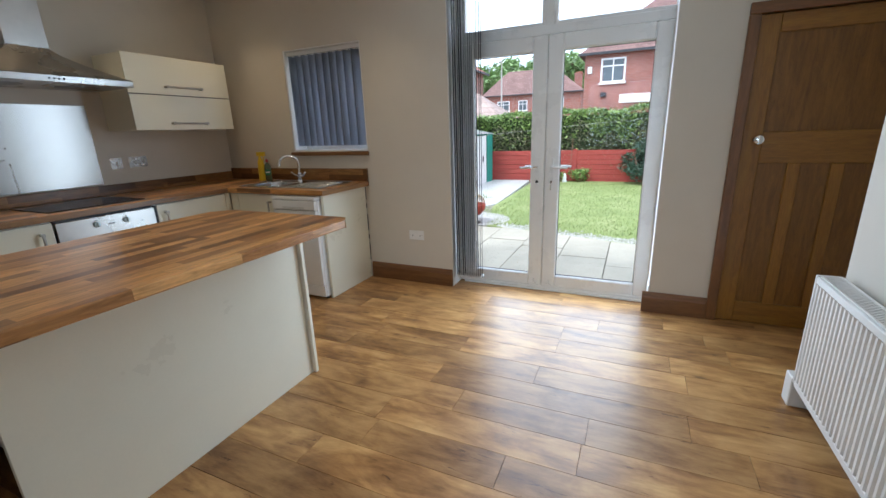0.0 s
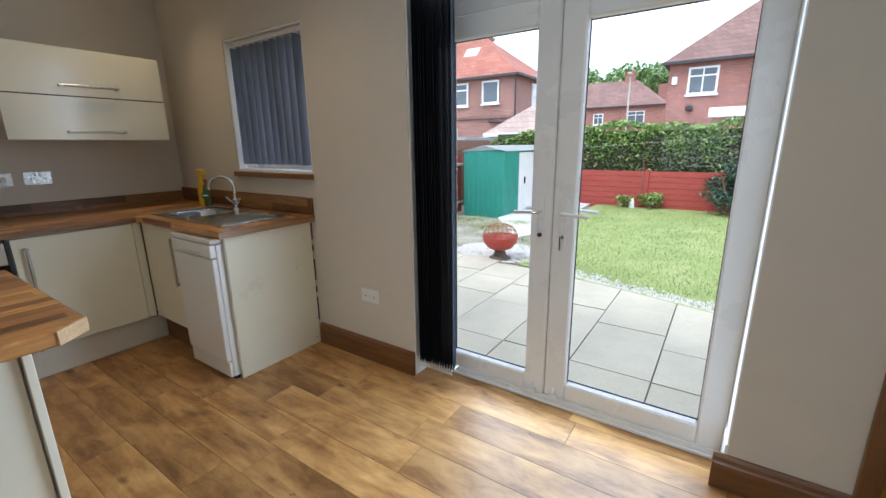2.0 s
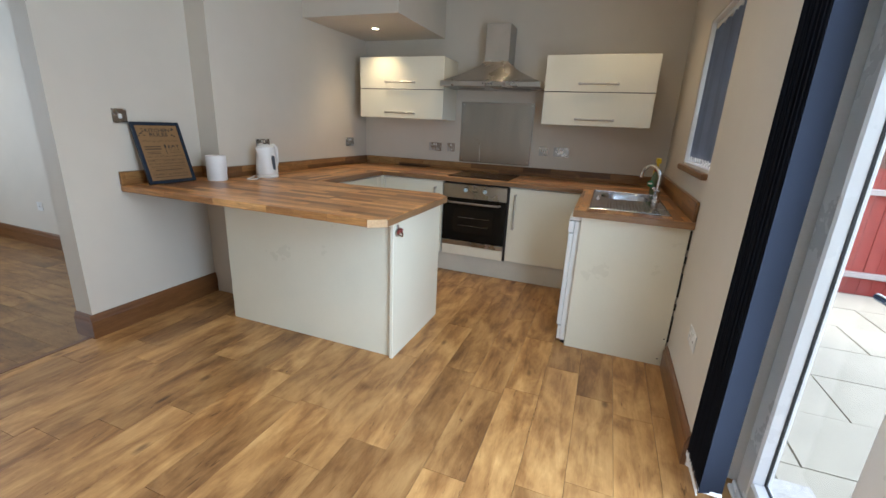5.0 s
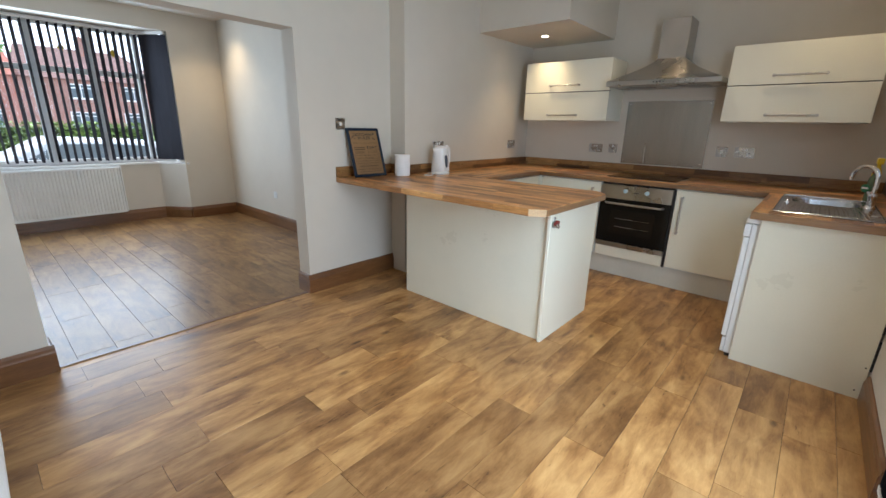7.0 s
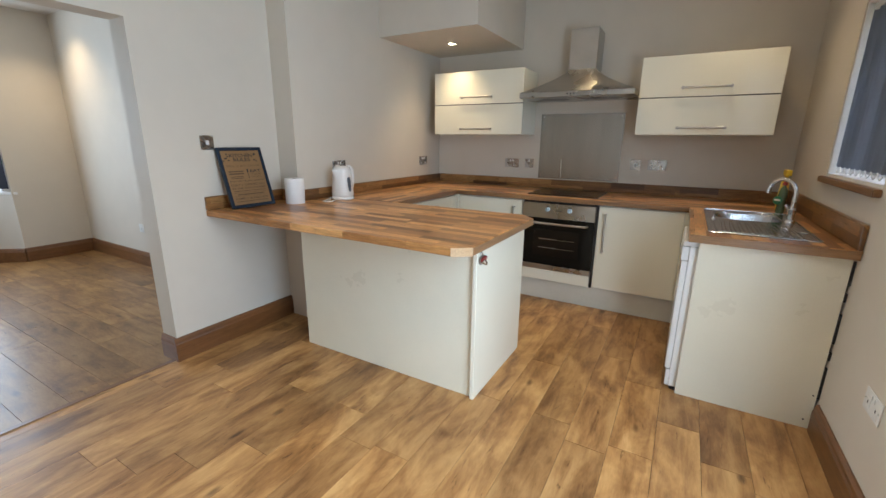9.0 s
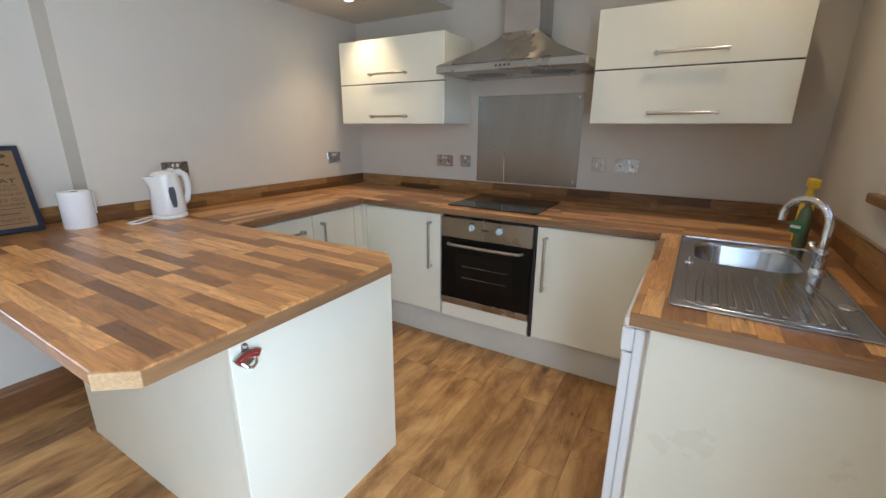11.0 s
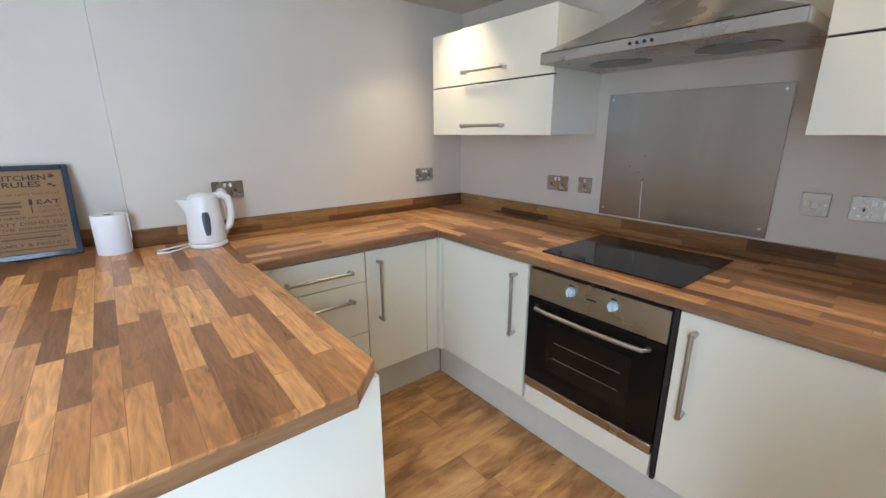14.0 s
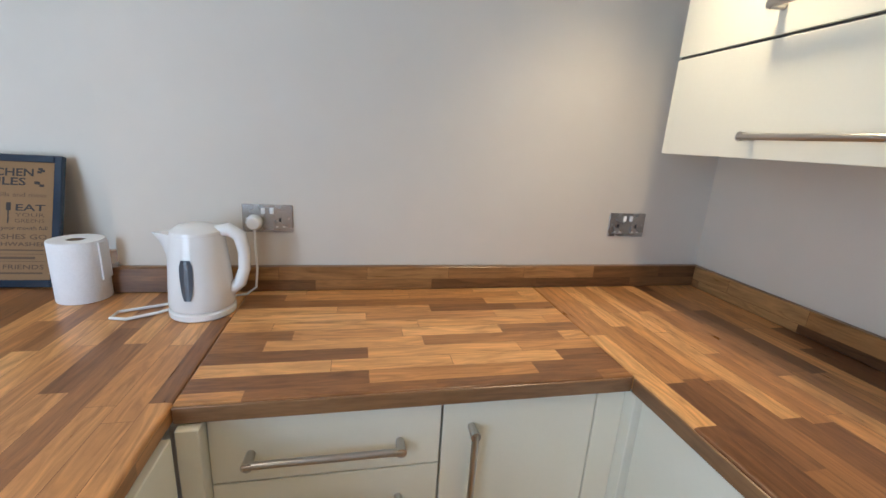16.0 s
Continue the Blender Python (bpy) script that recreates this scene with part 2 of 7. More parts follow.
def brickwork(name, a, b, mortar, width=0.225, height=0.075):
    """Facing brick for house walls; runs on both axes of an upright wall."""
    n = Nodes(name)
    sep = n.add("SeparateXYZ")
    n.link(n.coords(), sep.inputs[0])
    comb = n.add("CombineXYZ")
    n.link(n.math("ADD", sep.outputs[0], sep.outputs[1]), comb.inputs[0])
    n.link(sep.outputs[2], comb.inputs[1])
    br = n.add("TexBrick", Scale=1.0, Mortar_Size=0.009, Mortar_Smooth=0.2, Bias=0.0, Brick_Width=width, Row_Height=height)
    for k, c in (("Color1", a), ("Color2", b), ("Mortar", mortar)):
        br.inputs[k].default_value = (*c, 1)
    n.link(comb.outputs[0], br.inputs["Vector"])
    big = n.noise(n.coords(), 0.5, 5)
    col = n.mix(0.45, br.outputs["Color"], n.mix(1.0, br.outputs["Color"], n.ramp(big, [(0.3, (0.6, 0.58, 0.56)), (0.7, (1.35, 1.3, 1.25))]), "MULTIPLY"))
    n.bump(br.outputs["Fac"], -0.5, 0.01)
    return n.finish(col, 0.85)


def foliage(name, dark, light, spread=1.0):
    n = Nodes(name)
    geo = n.add("NewGeometry")
    big = n.noise(n.coords(), 1.3, 4)
    fac = n.math("ADD", n.math("MULTIPLY", geo.outputs["Random Per Island"], 0.6), n.math("MULTIPLY", big, 0.5))
    col = n.ramp(fac, [(0.25, dark), (0.85, light)])
    n.b.inputs["Subsurface Weight"].default_value = 0.0
    return n.finish(col, 0.55)


def ground_mix(name, colors, scale, grain, bump=0.4, rough=0.9):
    n = Nodes(name)
    v = n.coords()
    a, b = n.noise(v, scale, 6, 0.65, 0.3), n.noise(v, grain, 4)
    col = n.ramp(a, [(0.3, colors[0]), (0.5, colors[1]), (0.7, colors[2])])
    col = n.mix(0.35, col, n.ramp(b, [(0.3, shade(colors[0], 0.6)), (0.7, shade(colors[2], 1.25))]))
    n.bump(b, bump, 0.01)
    return n.finish(col, rough)


WALL = wall_paint("wall_paint", (0.635, 0.58, 0.50))
CEIL = wall_paint("ceiling_paint", (0.74, 0.71, 0.67))
WHITE_PAINT = plain("white_gloss_paint", (0.80, 0.79, 0.77), 0.32)
UPVC = plain("white_upvc", (0.82, 0.83, 0.83), 0.28, vary=0.03, bump=0.01)
GASKET = plain("black_gasket", (0.02, 0.02, 0.022), 0.6)
SKIRT = {a: wood("varnished_skirting_" + a, (0.095, 0.036, 0.012), (0.16, 0.067, 0.022), (0.235, 0.104, 0.037), a, 0.36, coat=0.2) for a in "xy"}
DOORWOOD = {a: wood("golden_door_wood_" + a, (0.16, 0.062, 0.006), (0.255, 0.112, 0.012), (0.335, 0.162, 0.021), a, 0.42, 0.8, coat=0.1) for a in "xz"}
BURL = wood("figured_panel_wood", (0.095, 0.036, 0.004), (0.19, 0.08, 0.009), (0.27, 0.125, 0.018), "z", 0.4, 1.9, coat=0.1)
CASING = {a: wood("dark_casing_wood_" + a, (0.10, 0.037, 0.010), (0.165, 0.068, 0.02), (0.24, 0.105, 0.034), a, 0.36, coat=0.2) for a in "xz"}
SILLWOOD = wood("sill_wood", (0.12, 0.055, 0.02), (0.2, 0.095, 0.036), (0.29, 0.145, 0.06), "x", 0.4)
# front room copy darkened to half; the dimmer light there is in its colour
FLOOR_X, FLOOR_Y = laminate("oak_laminate_kitchen", "x"), laminate("oak_laminate_front_shaded", "y", 0.52)
UNDERLAY = plain("floor_joint_shadow", (0.035, 0.02, 0.01), 0.9)
TOP_X, TOP_Y = block_wood("block_worktop_x", "x"), block_wood("block_worktop_y", "y", 0.13)
UP_X, UP_Y = block_wood("walnut_upstand_x", "x", 0.31, 0.52), block_wood("walnut_upstand_y", "y", 0.47, 0.52)
EDGING = {a: wood("worktop_edging_" + a, (0.13, 0.066, 0.03), (0.25, 0.135, 0.062), (0.40, 0.225, 0.105), a, 0.3, 0.7) for a in "xy"}
RAWEDGE = wood("pale_cut_edge", (0.42, 0.25, 0.12), (0.52, 0.34, 0.18), (0.6, 0.42, 0.25), "x", 0.6)
CREAM = plain("cream_gloss_door", (0.82, 0.79, 0.66), 0.17, vary=0.02, bump=0.008, spec=0.55)
CREAM_MATT = plain("cream_panel", (0.80, 0.765, 0.63), 0.30, vary=0.03, bump=0.02)
CARCASS = plain("pale_carcass", (0.62, 0.62, 0.6), 0.5)
PLINTH = plain("cream_plinth", (0.62, 0.60, 0.53), 0.42)
STEEL = brushed("brushed_steel", (0.47, 0.455, 0.43), 0.28, "y")
STEEL_V = brushed("brushed_steel_upright", (0.48, 0.465, 0.44), 0.32, "z")
SHEET = rolled_sheet("splashback_sheet", (0.38, 0.36, 0.335))
HANDLE = brushed("satin_steel_handle", (0.52, 0.50, 0.47), 0.30, "x")
SINKSTEEL = brushed("sink_steel", (0.56, 0.59, 0.64), 0.2, "x")
CHROME = plain("chrome", (0.78, 0.79, 0.80), 0.07, 1.0, vary=0.02, bump=0)
PLATE = brushed("nickel_plate", (0.48, 0.46, 0.44), 0.28, "x")
BLACKGLASS = plain("black_glass", (0.008, 0.008, 0.009), 0.06, vary=0.1, bump=0, spec=0.4)
OVENGLASS = plain("dark_oven_glass", (0.008, 0.007, 0.006), 0.08, bump=0, spec=0.2)
INNER = plain("oven_inner", (0.012, 0.009, 0.007), 0.14, bump=0, spec=0.25)
BLACK = plain("black_plastic", (0.018, 0.018, 0.02), 0.42)
WHITE = plain("white_plastic", (0.80, 0.80, 0.79), 0.26, vary=0.02, bump=0.01)
APPLIANCE = plain("white_enamel", (0.80, 0.80, 0.80), 0.22, vary=0.02, bump=0.01)
KNOB = plain("pale_blue_knob", (0.58, 0.72, 0.80), 0.3)
PAPER = plain("white_tissue", (0.83, 0.83, 0.84), 0.9, grain=160, bump=0.3)
SLAT_NAVY = fabric("navy_blind_fabric", (0.010, 0.013, 0.023), 0.03)
SLAT_GREY = fabric("slate_blind_fabric", (0.40, 0.43, 0.49), 0.72)
SLAT_DARK = fabric("charcoal_blind_fabric", (0.045, 0.044, 0.055), 0.25)
GLASS = glass_pane("window_glass")
GLOW = glow("lamp_glow", (1.0, 0.86, 0.62), 22.0)

# ---- mesh helpers ----


def box(bm, x0, y0, z0, x1, y1, z1, bevel=0.0, seg=1):
    m = Matrix.Translation(((x0 + x1) / 2, (y0 + y1) / 2, (z0 + z1) / 2)) @ Matrix.Diagonal((abs(x1 - x0), abs(y1 - y0), abs(z1 - z0), 1))
    r = bmesh.ops.create_cube(bm, size=1, matrix=m)
    if bevel:
        edges = list({e for v in r["verts"] for e in v.link_edges})
        bmesh.ops.bevel(bm, geom=edges, offset=bevel, segments=seg, affect="EDGES", profile=0.5)
    return bm


def boxes(*specs, bevel=0.0, seg=1):
    bm = bmesh.new()
    for s in specs:
        box(bm, *s, bevel=bevel, seg=seg)
    return bm


def rod(bm, a, b, r, r2=None, seg=16):
    a, b = Vector(a), Vector(b)
    d = b - a
    m = Matrix.Translation((a + b) / 2) @ d.to_track_quat("Z", "Y").to_matrix().to_4x4()
    bmesh.ops.create_cone(bm, cap_ends=True, segments=seg, radius1=r, radius2=r if r2 is None else r2, depth=d.length, matrix=m)
    return bm


def rods(*specs, seg=16):
    bm = bmesh.new()
    for s in specs:
        rod(bm, *s, seg=seg)
    return bm


def tube(pts, r, seg=10, bm=None):
    """A round bar swept along points."""
    bm = bm or bmesh.new()
    pts = [Vector(p) for p in pts]
    rings = []
    side = None
    for i, p in enumerate(pts):
        d = (pts[min(i + 1, len(pts) - 1)] - pts[max(i - 1, 0)]).normalized()
        if side is None:
            side = d.orthogonal().normalized()
        side = (side - d * side.dot(d)).normalized()
        up = d.cross(side)
        rr = r[i] if isinstance(r, (list, tuple)) else r
        rings.append([bm.verts.new(p + side * rr * math.cos(a) + up * rr * math.sin(a)) for a in (2 * math.pi * k / seg for k in range(seg))])
    for q, s in zip(rings, rings[1:]):
        for k in range(seg):
            bm.faces.new((q[k], q[(k + 1) % seg], s[(k + 1) % seg], s[k]))
    bm.faces.new(rings[0][::-1])
    bm.faces.new(rings[-1])
    return bm


def lathe(profile, at, seg=40, squash=1.0, bm=None):
    """A turned shape about the upright axis through at; profile: radius, height."""
    bm = bm or bmesh.new()
    x, y, z = at
    rings = [[bm.verts.new((x + r * math.cos(a), y + r * squash * math.sin(a), z + h)) for a in (2 * math.pi * k / seg for k in range(seg))] for r, h in profile]
    for q, s in zip(rings, rings[1:]):
        for k in range(seg):
            bm.faces.new((q[k], q[(k + 1) % seg], s[(k + 1) % seg], s[k]))
    bm.faces.new(rings[0][::-1])
    bm.faces.new(rings[-1])
    return bm


def prism(outline, z0, z1, bevel=0.0, seg=1, bm=None):
    """An outline in plan, drawn up from z0 to z1."""
    bm = bm or bmesh.new()
    lo = [bm.verts.new((x, y, z0)) for x, y in outline]
    hi = [bm.verts.new((x, y, z1)) for x, y in outline]
    n = len(outline)
    faces = [bm.faces.new(lo[::-1]), bm.faces.new(hi)] + [bm.faces.new((lo[i], lo[(i + 1) % n], hi[(i + 1) % n], hi[i])) for i in range(n)]
    bmesh.ops.recalc_face_normals(bm, faces=faces)
    if bevel:
        edges = list({e for f in faces for e in f.edges})
        bmesh.ops.bevel(bm, geom=edges, offset=bevel, segments=seg, affect="EDGES", profile=0.5)
    return bm


def rounded(x0, y0, x1, y1, r, seg=6):
    pts = []
    for cx, cy, a0 in ((x1 - r, y1 - r, 0), (x0 + r, y1 - r, 90), (x0 + r, y0 + r, 180), (x1 - r, y0 + r, 270)):
        pts += [(cx + r * math.cos(radians(a0 + 90 * k / seg)), cy + r * math.sin(radians(a0 + 90 * k / seg))) for k in range(seg + 1)]
    return pts


PLACE = {}


def link_mesh(name, bm, material, parent=None, smooth=False, shadow=True):
    co = [v.co for v in bm.verts]
    lo = Vector([min(c[i] for c in co) for i in range(3)])
    hi = Vector([max(c[i] for c in co) for i in range(3)])
    base = Vector(((lo.x + hi.x) / 2, (lo.y + hi.y) / 2, lo.z))
    bmesh.ops.translate(bm, verts=bm.verts, vec=-base)
    bmesh.ops.recalc_face_normals(bm, faces=bm.faces)
    me = bpy.data.meshes.new(name)
    bm.to_mesh(me)
    bm.free()
    me.materials.append(material)
    if smooth:
        me.shade_smooth()
        me.set_sharp_from_angle(angle=radians(38))
    ob = new(name, me)
    if parent is not None:
        ob.parent = parent
        ob.location = base - PLACE[parent.name]
    else:
        ob.location = base
    PLACE[ob.name] = base
    ob.visible_shadow = shadow
    return ob


def part(name, bm, material, parent, label="", smooth=False, shadow=True):
    return tagged(link_mesh(name, bm, material, parent, smooth, shadow), label)


def single(name, bm, material, label, category, group="", smooth=False):
    return tagged(link_mesh(name, bm, material, None, smooth), label, category, group)


def thing(name, base, label, category, group=""):
    ob = new(name)
    ob.empty_display_size = 0.05
    ob.location = base
    PLACE[ob.name] = Vector(base)
    return tagged(ob, label, category, group)


def structure(name, bm, material, label="", parent=None, category=""):
    return tagged(link_mesh(name, bm, material, parent), label, category, "", "structure")


def frame_box(bm, x0, z0, x1, z1, y0, y1, w, bevel=0.004):
    """An upright four-sided frame in a plane across y, mitred as butted bars."""
    box(bm, x0, y0, z0, x0 + w, y1, z1, bevel)
    box(bm, x1 - w, y0, z0, x1, y1, z1, bevel)
    box(bm, x0 + w, y0, z0, x1 - w, y1, z0 + w, bevel)
    box(bm, x0 + w, y0, z1 - w, x1 - w, y1, z1, bevel)
    return bm


def skirting(name, pts, material, h=0.15, d=0.02, parent=None):
    """A skirting board with a moulded top along one straight run; the room lies to the left of its way."""
    (ax, ay), (bx, by) = pts
    way = Vector((bx - ax, by - ay, 0)).normalized()
    out = Vector((-way.y, way.x, 0))
    prof = [(0, 0), (d, 0), (d, h - 0.04), (d - 0.004, h - 0.03), (d - 0.006, h - 0.014), (0.007, h), (0, h)]
    bm = bmesh.new()
    ends = [[bm.verts.new(Vector((px, py, z)) + out * o) for o, z in prof] for px, py in pts]
    n = len(prof)
    for i in range(n):
        bm.faces.new((ends[0][i], ends[0][(i + 1) % n], ends[1][(i + 1) % n], ends[1][i]))
    bm.faces.new(ends[0])
    bm.faces.new(ends[1][::-1])
    return structure(name, bm, material, "varnished brown wooden skirting board with a moulded top")


# ---- large structure ----
NY, WX, SY, TOPZ = 3.21, -3.85, 0.12, 2.6
NIB = -0.06
DX0, DX1, DTOP = -1.345, 0.195, 2.40      # garden door opening
WX0, WX1, WZ0, WZ1 = -2.965, -2.125, 1.17, 2.06  # kitchen window opening

structure("wall_north", boxes((WX - 0.28, NY, -0.15, WX0, NY + 0.28, TOPZ), (WX0, NY, -0.15, WX1, NY + 0.28, WZ0), (WX0, NY, WZ1, WX1, NY + 0.28, TOPZ),
          (WX1, NY, -0.15, DX0, NY + 0.28, TOPZ), (DX0, NY, DTOP, DX1, NY + 0.28, TOPZ), (DX1, NY, -0.15, 0.61, NY + 0.28, TOPZ),
          (0.61, NY, 1.895, 1.37, NY + 0.28, TOPZ), (1.37, NY, -0.15, 1.75, NY + 0.28, TOPZ), (0.61, NY + 0.10, -0.15, 1.37, NY + 0.28, 1.895)), WALL, "painted plaster wall with a window and garden doors")
structure("wall_west", boxes((WX - 0.28, -0.21, -0.15, WX, NY, TOPZ)), WALL, "painted plaster kitchen wall behind the cooker")
structure("wall_south", boxes((WX, -0.21, -0.15, -1.86, SY, TOPZ), (-1.86, -0.21, -0.15, -0.99, NIB, TOPZ), (-0.99, -0.21, 1.935, 0.56, NIB, TOPZ),
          (0.56, -0.21, -0.15, 1.75, NIB, TOPZ)), WALL, "painted plaster wall with a wide opening to the front room")
structure("wall_east", boxes((0.89, NIB, -0.15, 1.75, 2.295, TOPZ), (1.47, 2.295, -0.15, 1.75, NY, TOPZ)), WALL, "painted plaster wall with a chimney breast")
structure("soffit", boxes((WX, SY, 2.176, -2.84, 1.035, TOPZ)), WALL, "painted boxed-in soffit over the worktop corner")
structure("ceiling", boxes((WX - 0.28, -0.21, TOPZ, 1.75, NY + 0.28, TOPZ + 0.15)), CEIL, "white plaster kitchen ceiling")

# front room with a splayed bay
FW, FS, FE = -1.93, -3.65, 2.3
structure("wall_front_west", boxes((FW - 0.25, FS - 0.25, -0.15, FW, -0.21, TOPZ)), WALL, "painted plaster front room wall")
structure("wall_front_east", boxes((FE, FS - 0.25, -0.15, FE + 0.25, -0.21, TOPZ)), WALL, "painted plaster front room wall")
structure("wall_front_south", boxes((FW, FS - 0.25, -0.15, -1.32, FS, TOPZ), (1.62, FS - 0.25, -0.15, FE, FS, TOPZ), (-1.32, FS - 0.25, 2.38, 1.62, FS, TOPZ)), WALL, "painted plaster wall round the bay window")
structure("wall_front_north", boxes((1.75, -0.21, -0.15, FE + 0.25, NIB, TOPZ)), WALL, "painted plaster front room wall")
BAY = [(-1.32, FS), (-1.08, -3.94), (1.38, -3.94), (1.62, FS)]
structure("wall_bay", prism([(-1.32, FS - 0.001), (-1.08, -3.94), (1.38, -3.94), (1.62, FS - 0.001), (1.62, -3.9), (1.5, -4.16), (-1.2, -4.16), (-1.32, -3.9)], -0.15, 0.735), WALL, "painted bay wall under the window")
structure("ceiling_front", boxes((FW - 0.25, FS - 0.25, TOPZ, FE + 0.25, -0.212, TOPZ + 0.15)), CEIL, "white plaster front room ceiling")
structure("ceiling_bay", prism([(-1.32, FS - 0.252), (-1.32, -4.2), (1.62, -4.2), (1.62, FS - 0.252)], 2.38, 2.6), CEIL, "white bay ceiling")

skirting("baseboard", [(DX0, NY), (-2.165, NY)], SKIRT["x"])
skirting("baseboard", [(0.552, NY), (0.15, NY)], SKIRT["x"])
skirting("baseboard", [(-1.86, NIB), (-0.97, NIB)], SKIRT["x"])
skirting("baseboard", [(-0.99, NIB), (-0.99, -0.21)], SKIRT["y"])
skirting("baseboard", [(0.54, NIB), (0.89, NIB)], SKIRT["x"])
skirting("baseboard", [(0.56, -0.21), (0.56, NIB)], SKIRT["y"])
skirting("baseboard", [(FW, -0.23), (FW, FS)], SKIRT["y"])
skirting("baseboard", [(FW, FS), (-1.32, FS)], SKIRT["x"])
skirting("baseboard", [(-1.32, FS), (-1.08, -3.94)], SKIRT["y"])
skirting("baseboard", [(-1.08, -3.94), (1.38, -3.94)], SKIRT["x"])
skirting("baseboard", [(1.62, FS), (FE, FS)], SKIRT["x"])

# ---- garden doors ----
fd = tagged(thing("door_1", ((DX0 + DX1) / 2, 3.25, 0), "white plastic double garden doors with top lights, closed", "door"), kind="structure")
FY0, FY1 = 3.40, 3.47
MEET = -0.615
bm = bmesh.new()
box(bm, DX0, FY0, 0.0, DX0 + 0.055, FY1, DTOP, 0.004)
box(bm, DX1 + 0.015, FY0, 0.0, DX1 + 0.06, FY1, DTOP, 0.004)
box(bm, DX0 + 0.055, FY0, DTOP - 0.055, DX1 + 0.015, FY1, DTOP, 0.004)
box(bm, DX0 + 0.055, FY0, 1.961, DX1 + 0.015, FY1, 2.025, 0.004)
box(bm, MEET - 0.035, FY0 + 0.004, 2.025, MEET + 0.035, FY1 - 0.004, DTOP - 0.055, 0.004)
part("frame", bm, UPVC, fd)
part("threshold", boxes((DX0 + 0.05, FY0 - 0.045, 0.0, DX1, FY1, 0.017), (DX0 + 0.05, FY0 - 0.032, 0.017, DX1, FY0 - 0.021, 0.04), bevel=0.003), UPVC, fd, "low white door threshold")
for side in (-1, 1):
    x0, x1 = (DX0 + 0.045, MEET - 0.002) if side < 0 else (MEET + 0.002, 0.195)
    leaf = part("leaf", frame_box(bmesh.new(), x0, 0.02, x1, 1.958, FY0 - 0.018, FY1 - 0.02, 0.108, 0.008), UPVC, fd, "white plastic glazed door leaf")
    part("gasket", frame_box(bmesh.new(), x0 + 0.106, 0.126, x1 - 0.106, 1.852, FY0 + 0.025, FY0 + 0.035, 0.005, 0), GASKET, leaf)
    part("pane", boxes((x0 + 0.107, FY0 + 0.028, 0.127, x1 - 0.107, FY0 + 0.032, 1.851)), GLASS, leaf, shadow=False)
    hx = MEET + side * 0.055
    part("handle_plate", boxes((hx - 0.015, FY0 - 0.026, 0.85, hx + 0.015, FY0 - 0.017, 1.09), bevel=0.004, seg=2), UPVC, leaf, "white handle plate")
    dirx = side
    part("handle", tube([(hx, FY0 - 0.02, 1.02), (hx, FY0 - 0.06, 1.02), (hx + dirx * 0.02, FY0 - 0.07, 1.02), (hx + dirx * 0.07, FY0 - 0.068, 1.018), (hx + dirx * 0.125, FY0 - 0.062, 1.014)], 0.009), CHROME if side < 0 else UPVC, leaf, "lever handle", smooth=True)
    part("keyhole", rods(((hx, FY0 - 0.026, 0.905), (hx, FY0 - 0.034, 0.905), 0.011)), GASKET if side < 0 else CHROME, leaf, "lock cylinder")
    if side > 0:
        part("key", boxes((hx - 0.003, FY0 - 0.06, 0.885, hx + 0.003, FY0 - 0.034, 0.915), (hx - 0.004, FY0 - 0.055, 0.845, hx + 0.004, FY0 - 0.05, 0.885)), CHROME, leaf, "key hanging in the lock")
    part("outer_handle", tube([(hx, FY1 - 0.02, 1.02), (hx, FY1 + 0.035, 1.02), (hx + dirx * 0.13, FY1 + 0.04, 1.012)], 0.009), UPVC, leaf, smooth=True)
    part("hinge_stop", boxes((MEET + side * 0.06 - 0.02, FY0 - 0.045, 0.042, MEET + side * 0.06 + 0.02, FY0 - 0.02, 0.06), (MEET + side * 0.06 - 0.006, FY0 - 0.05, 0.06, MEET + side * 0.06 + 0.006, FY0 - 0.03, 0.10), bevel=0.004), UPVC, leaf, "white door stop")
    tx0, tx1 = (DX0 + 0.055, MEET - 0.035) if side < 0 else (MEET + 0.035, DX1 + 0.015)
    part("top_light", frame_box(bmesh.new(), tx0, 2.025, tx1, DTOP - 0.055, FY0 + 0.01, FY1 - 0.02, 0.022, 0.003), UPVC, fd)
    part("pane", boxes((tx0 + 0.02, FY0 + 0.028, 2.04, tx1 - 0.02, FY0 + 0.032, DTOP - 0.075)), GLASS, fd, shadow=False)
part("reveal_trim", boxes((DX1 - 0.012, NY + 0.002, 0.0, DX1 + 0.002, FY0 - 0.02, 0.19), bevel=0.005, seg=2), WHITE_PAINT, fd, "white reveal foot block")
part("reveal_lining", boxes((DX0 - 0.002, NY + 0.004, 0.0, DX0 + 0.006, FY0 + 0.001, DTOP - 0.04), (DX1 - 0.006, NY + 0.004, 0.192, DX1 + 0.002, FY0 + 0.001, DTOP - 0.04), bevel=0.002), WHITE_PAINT, fd, "white painted door reveal")

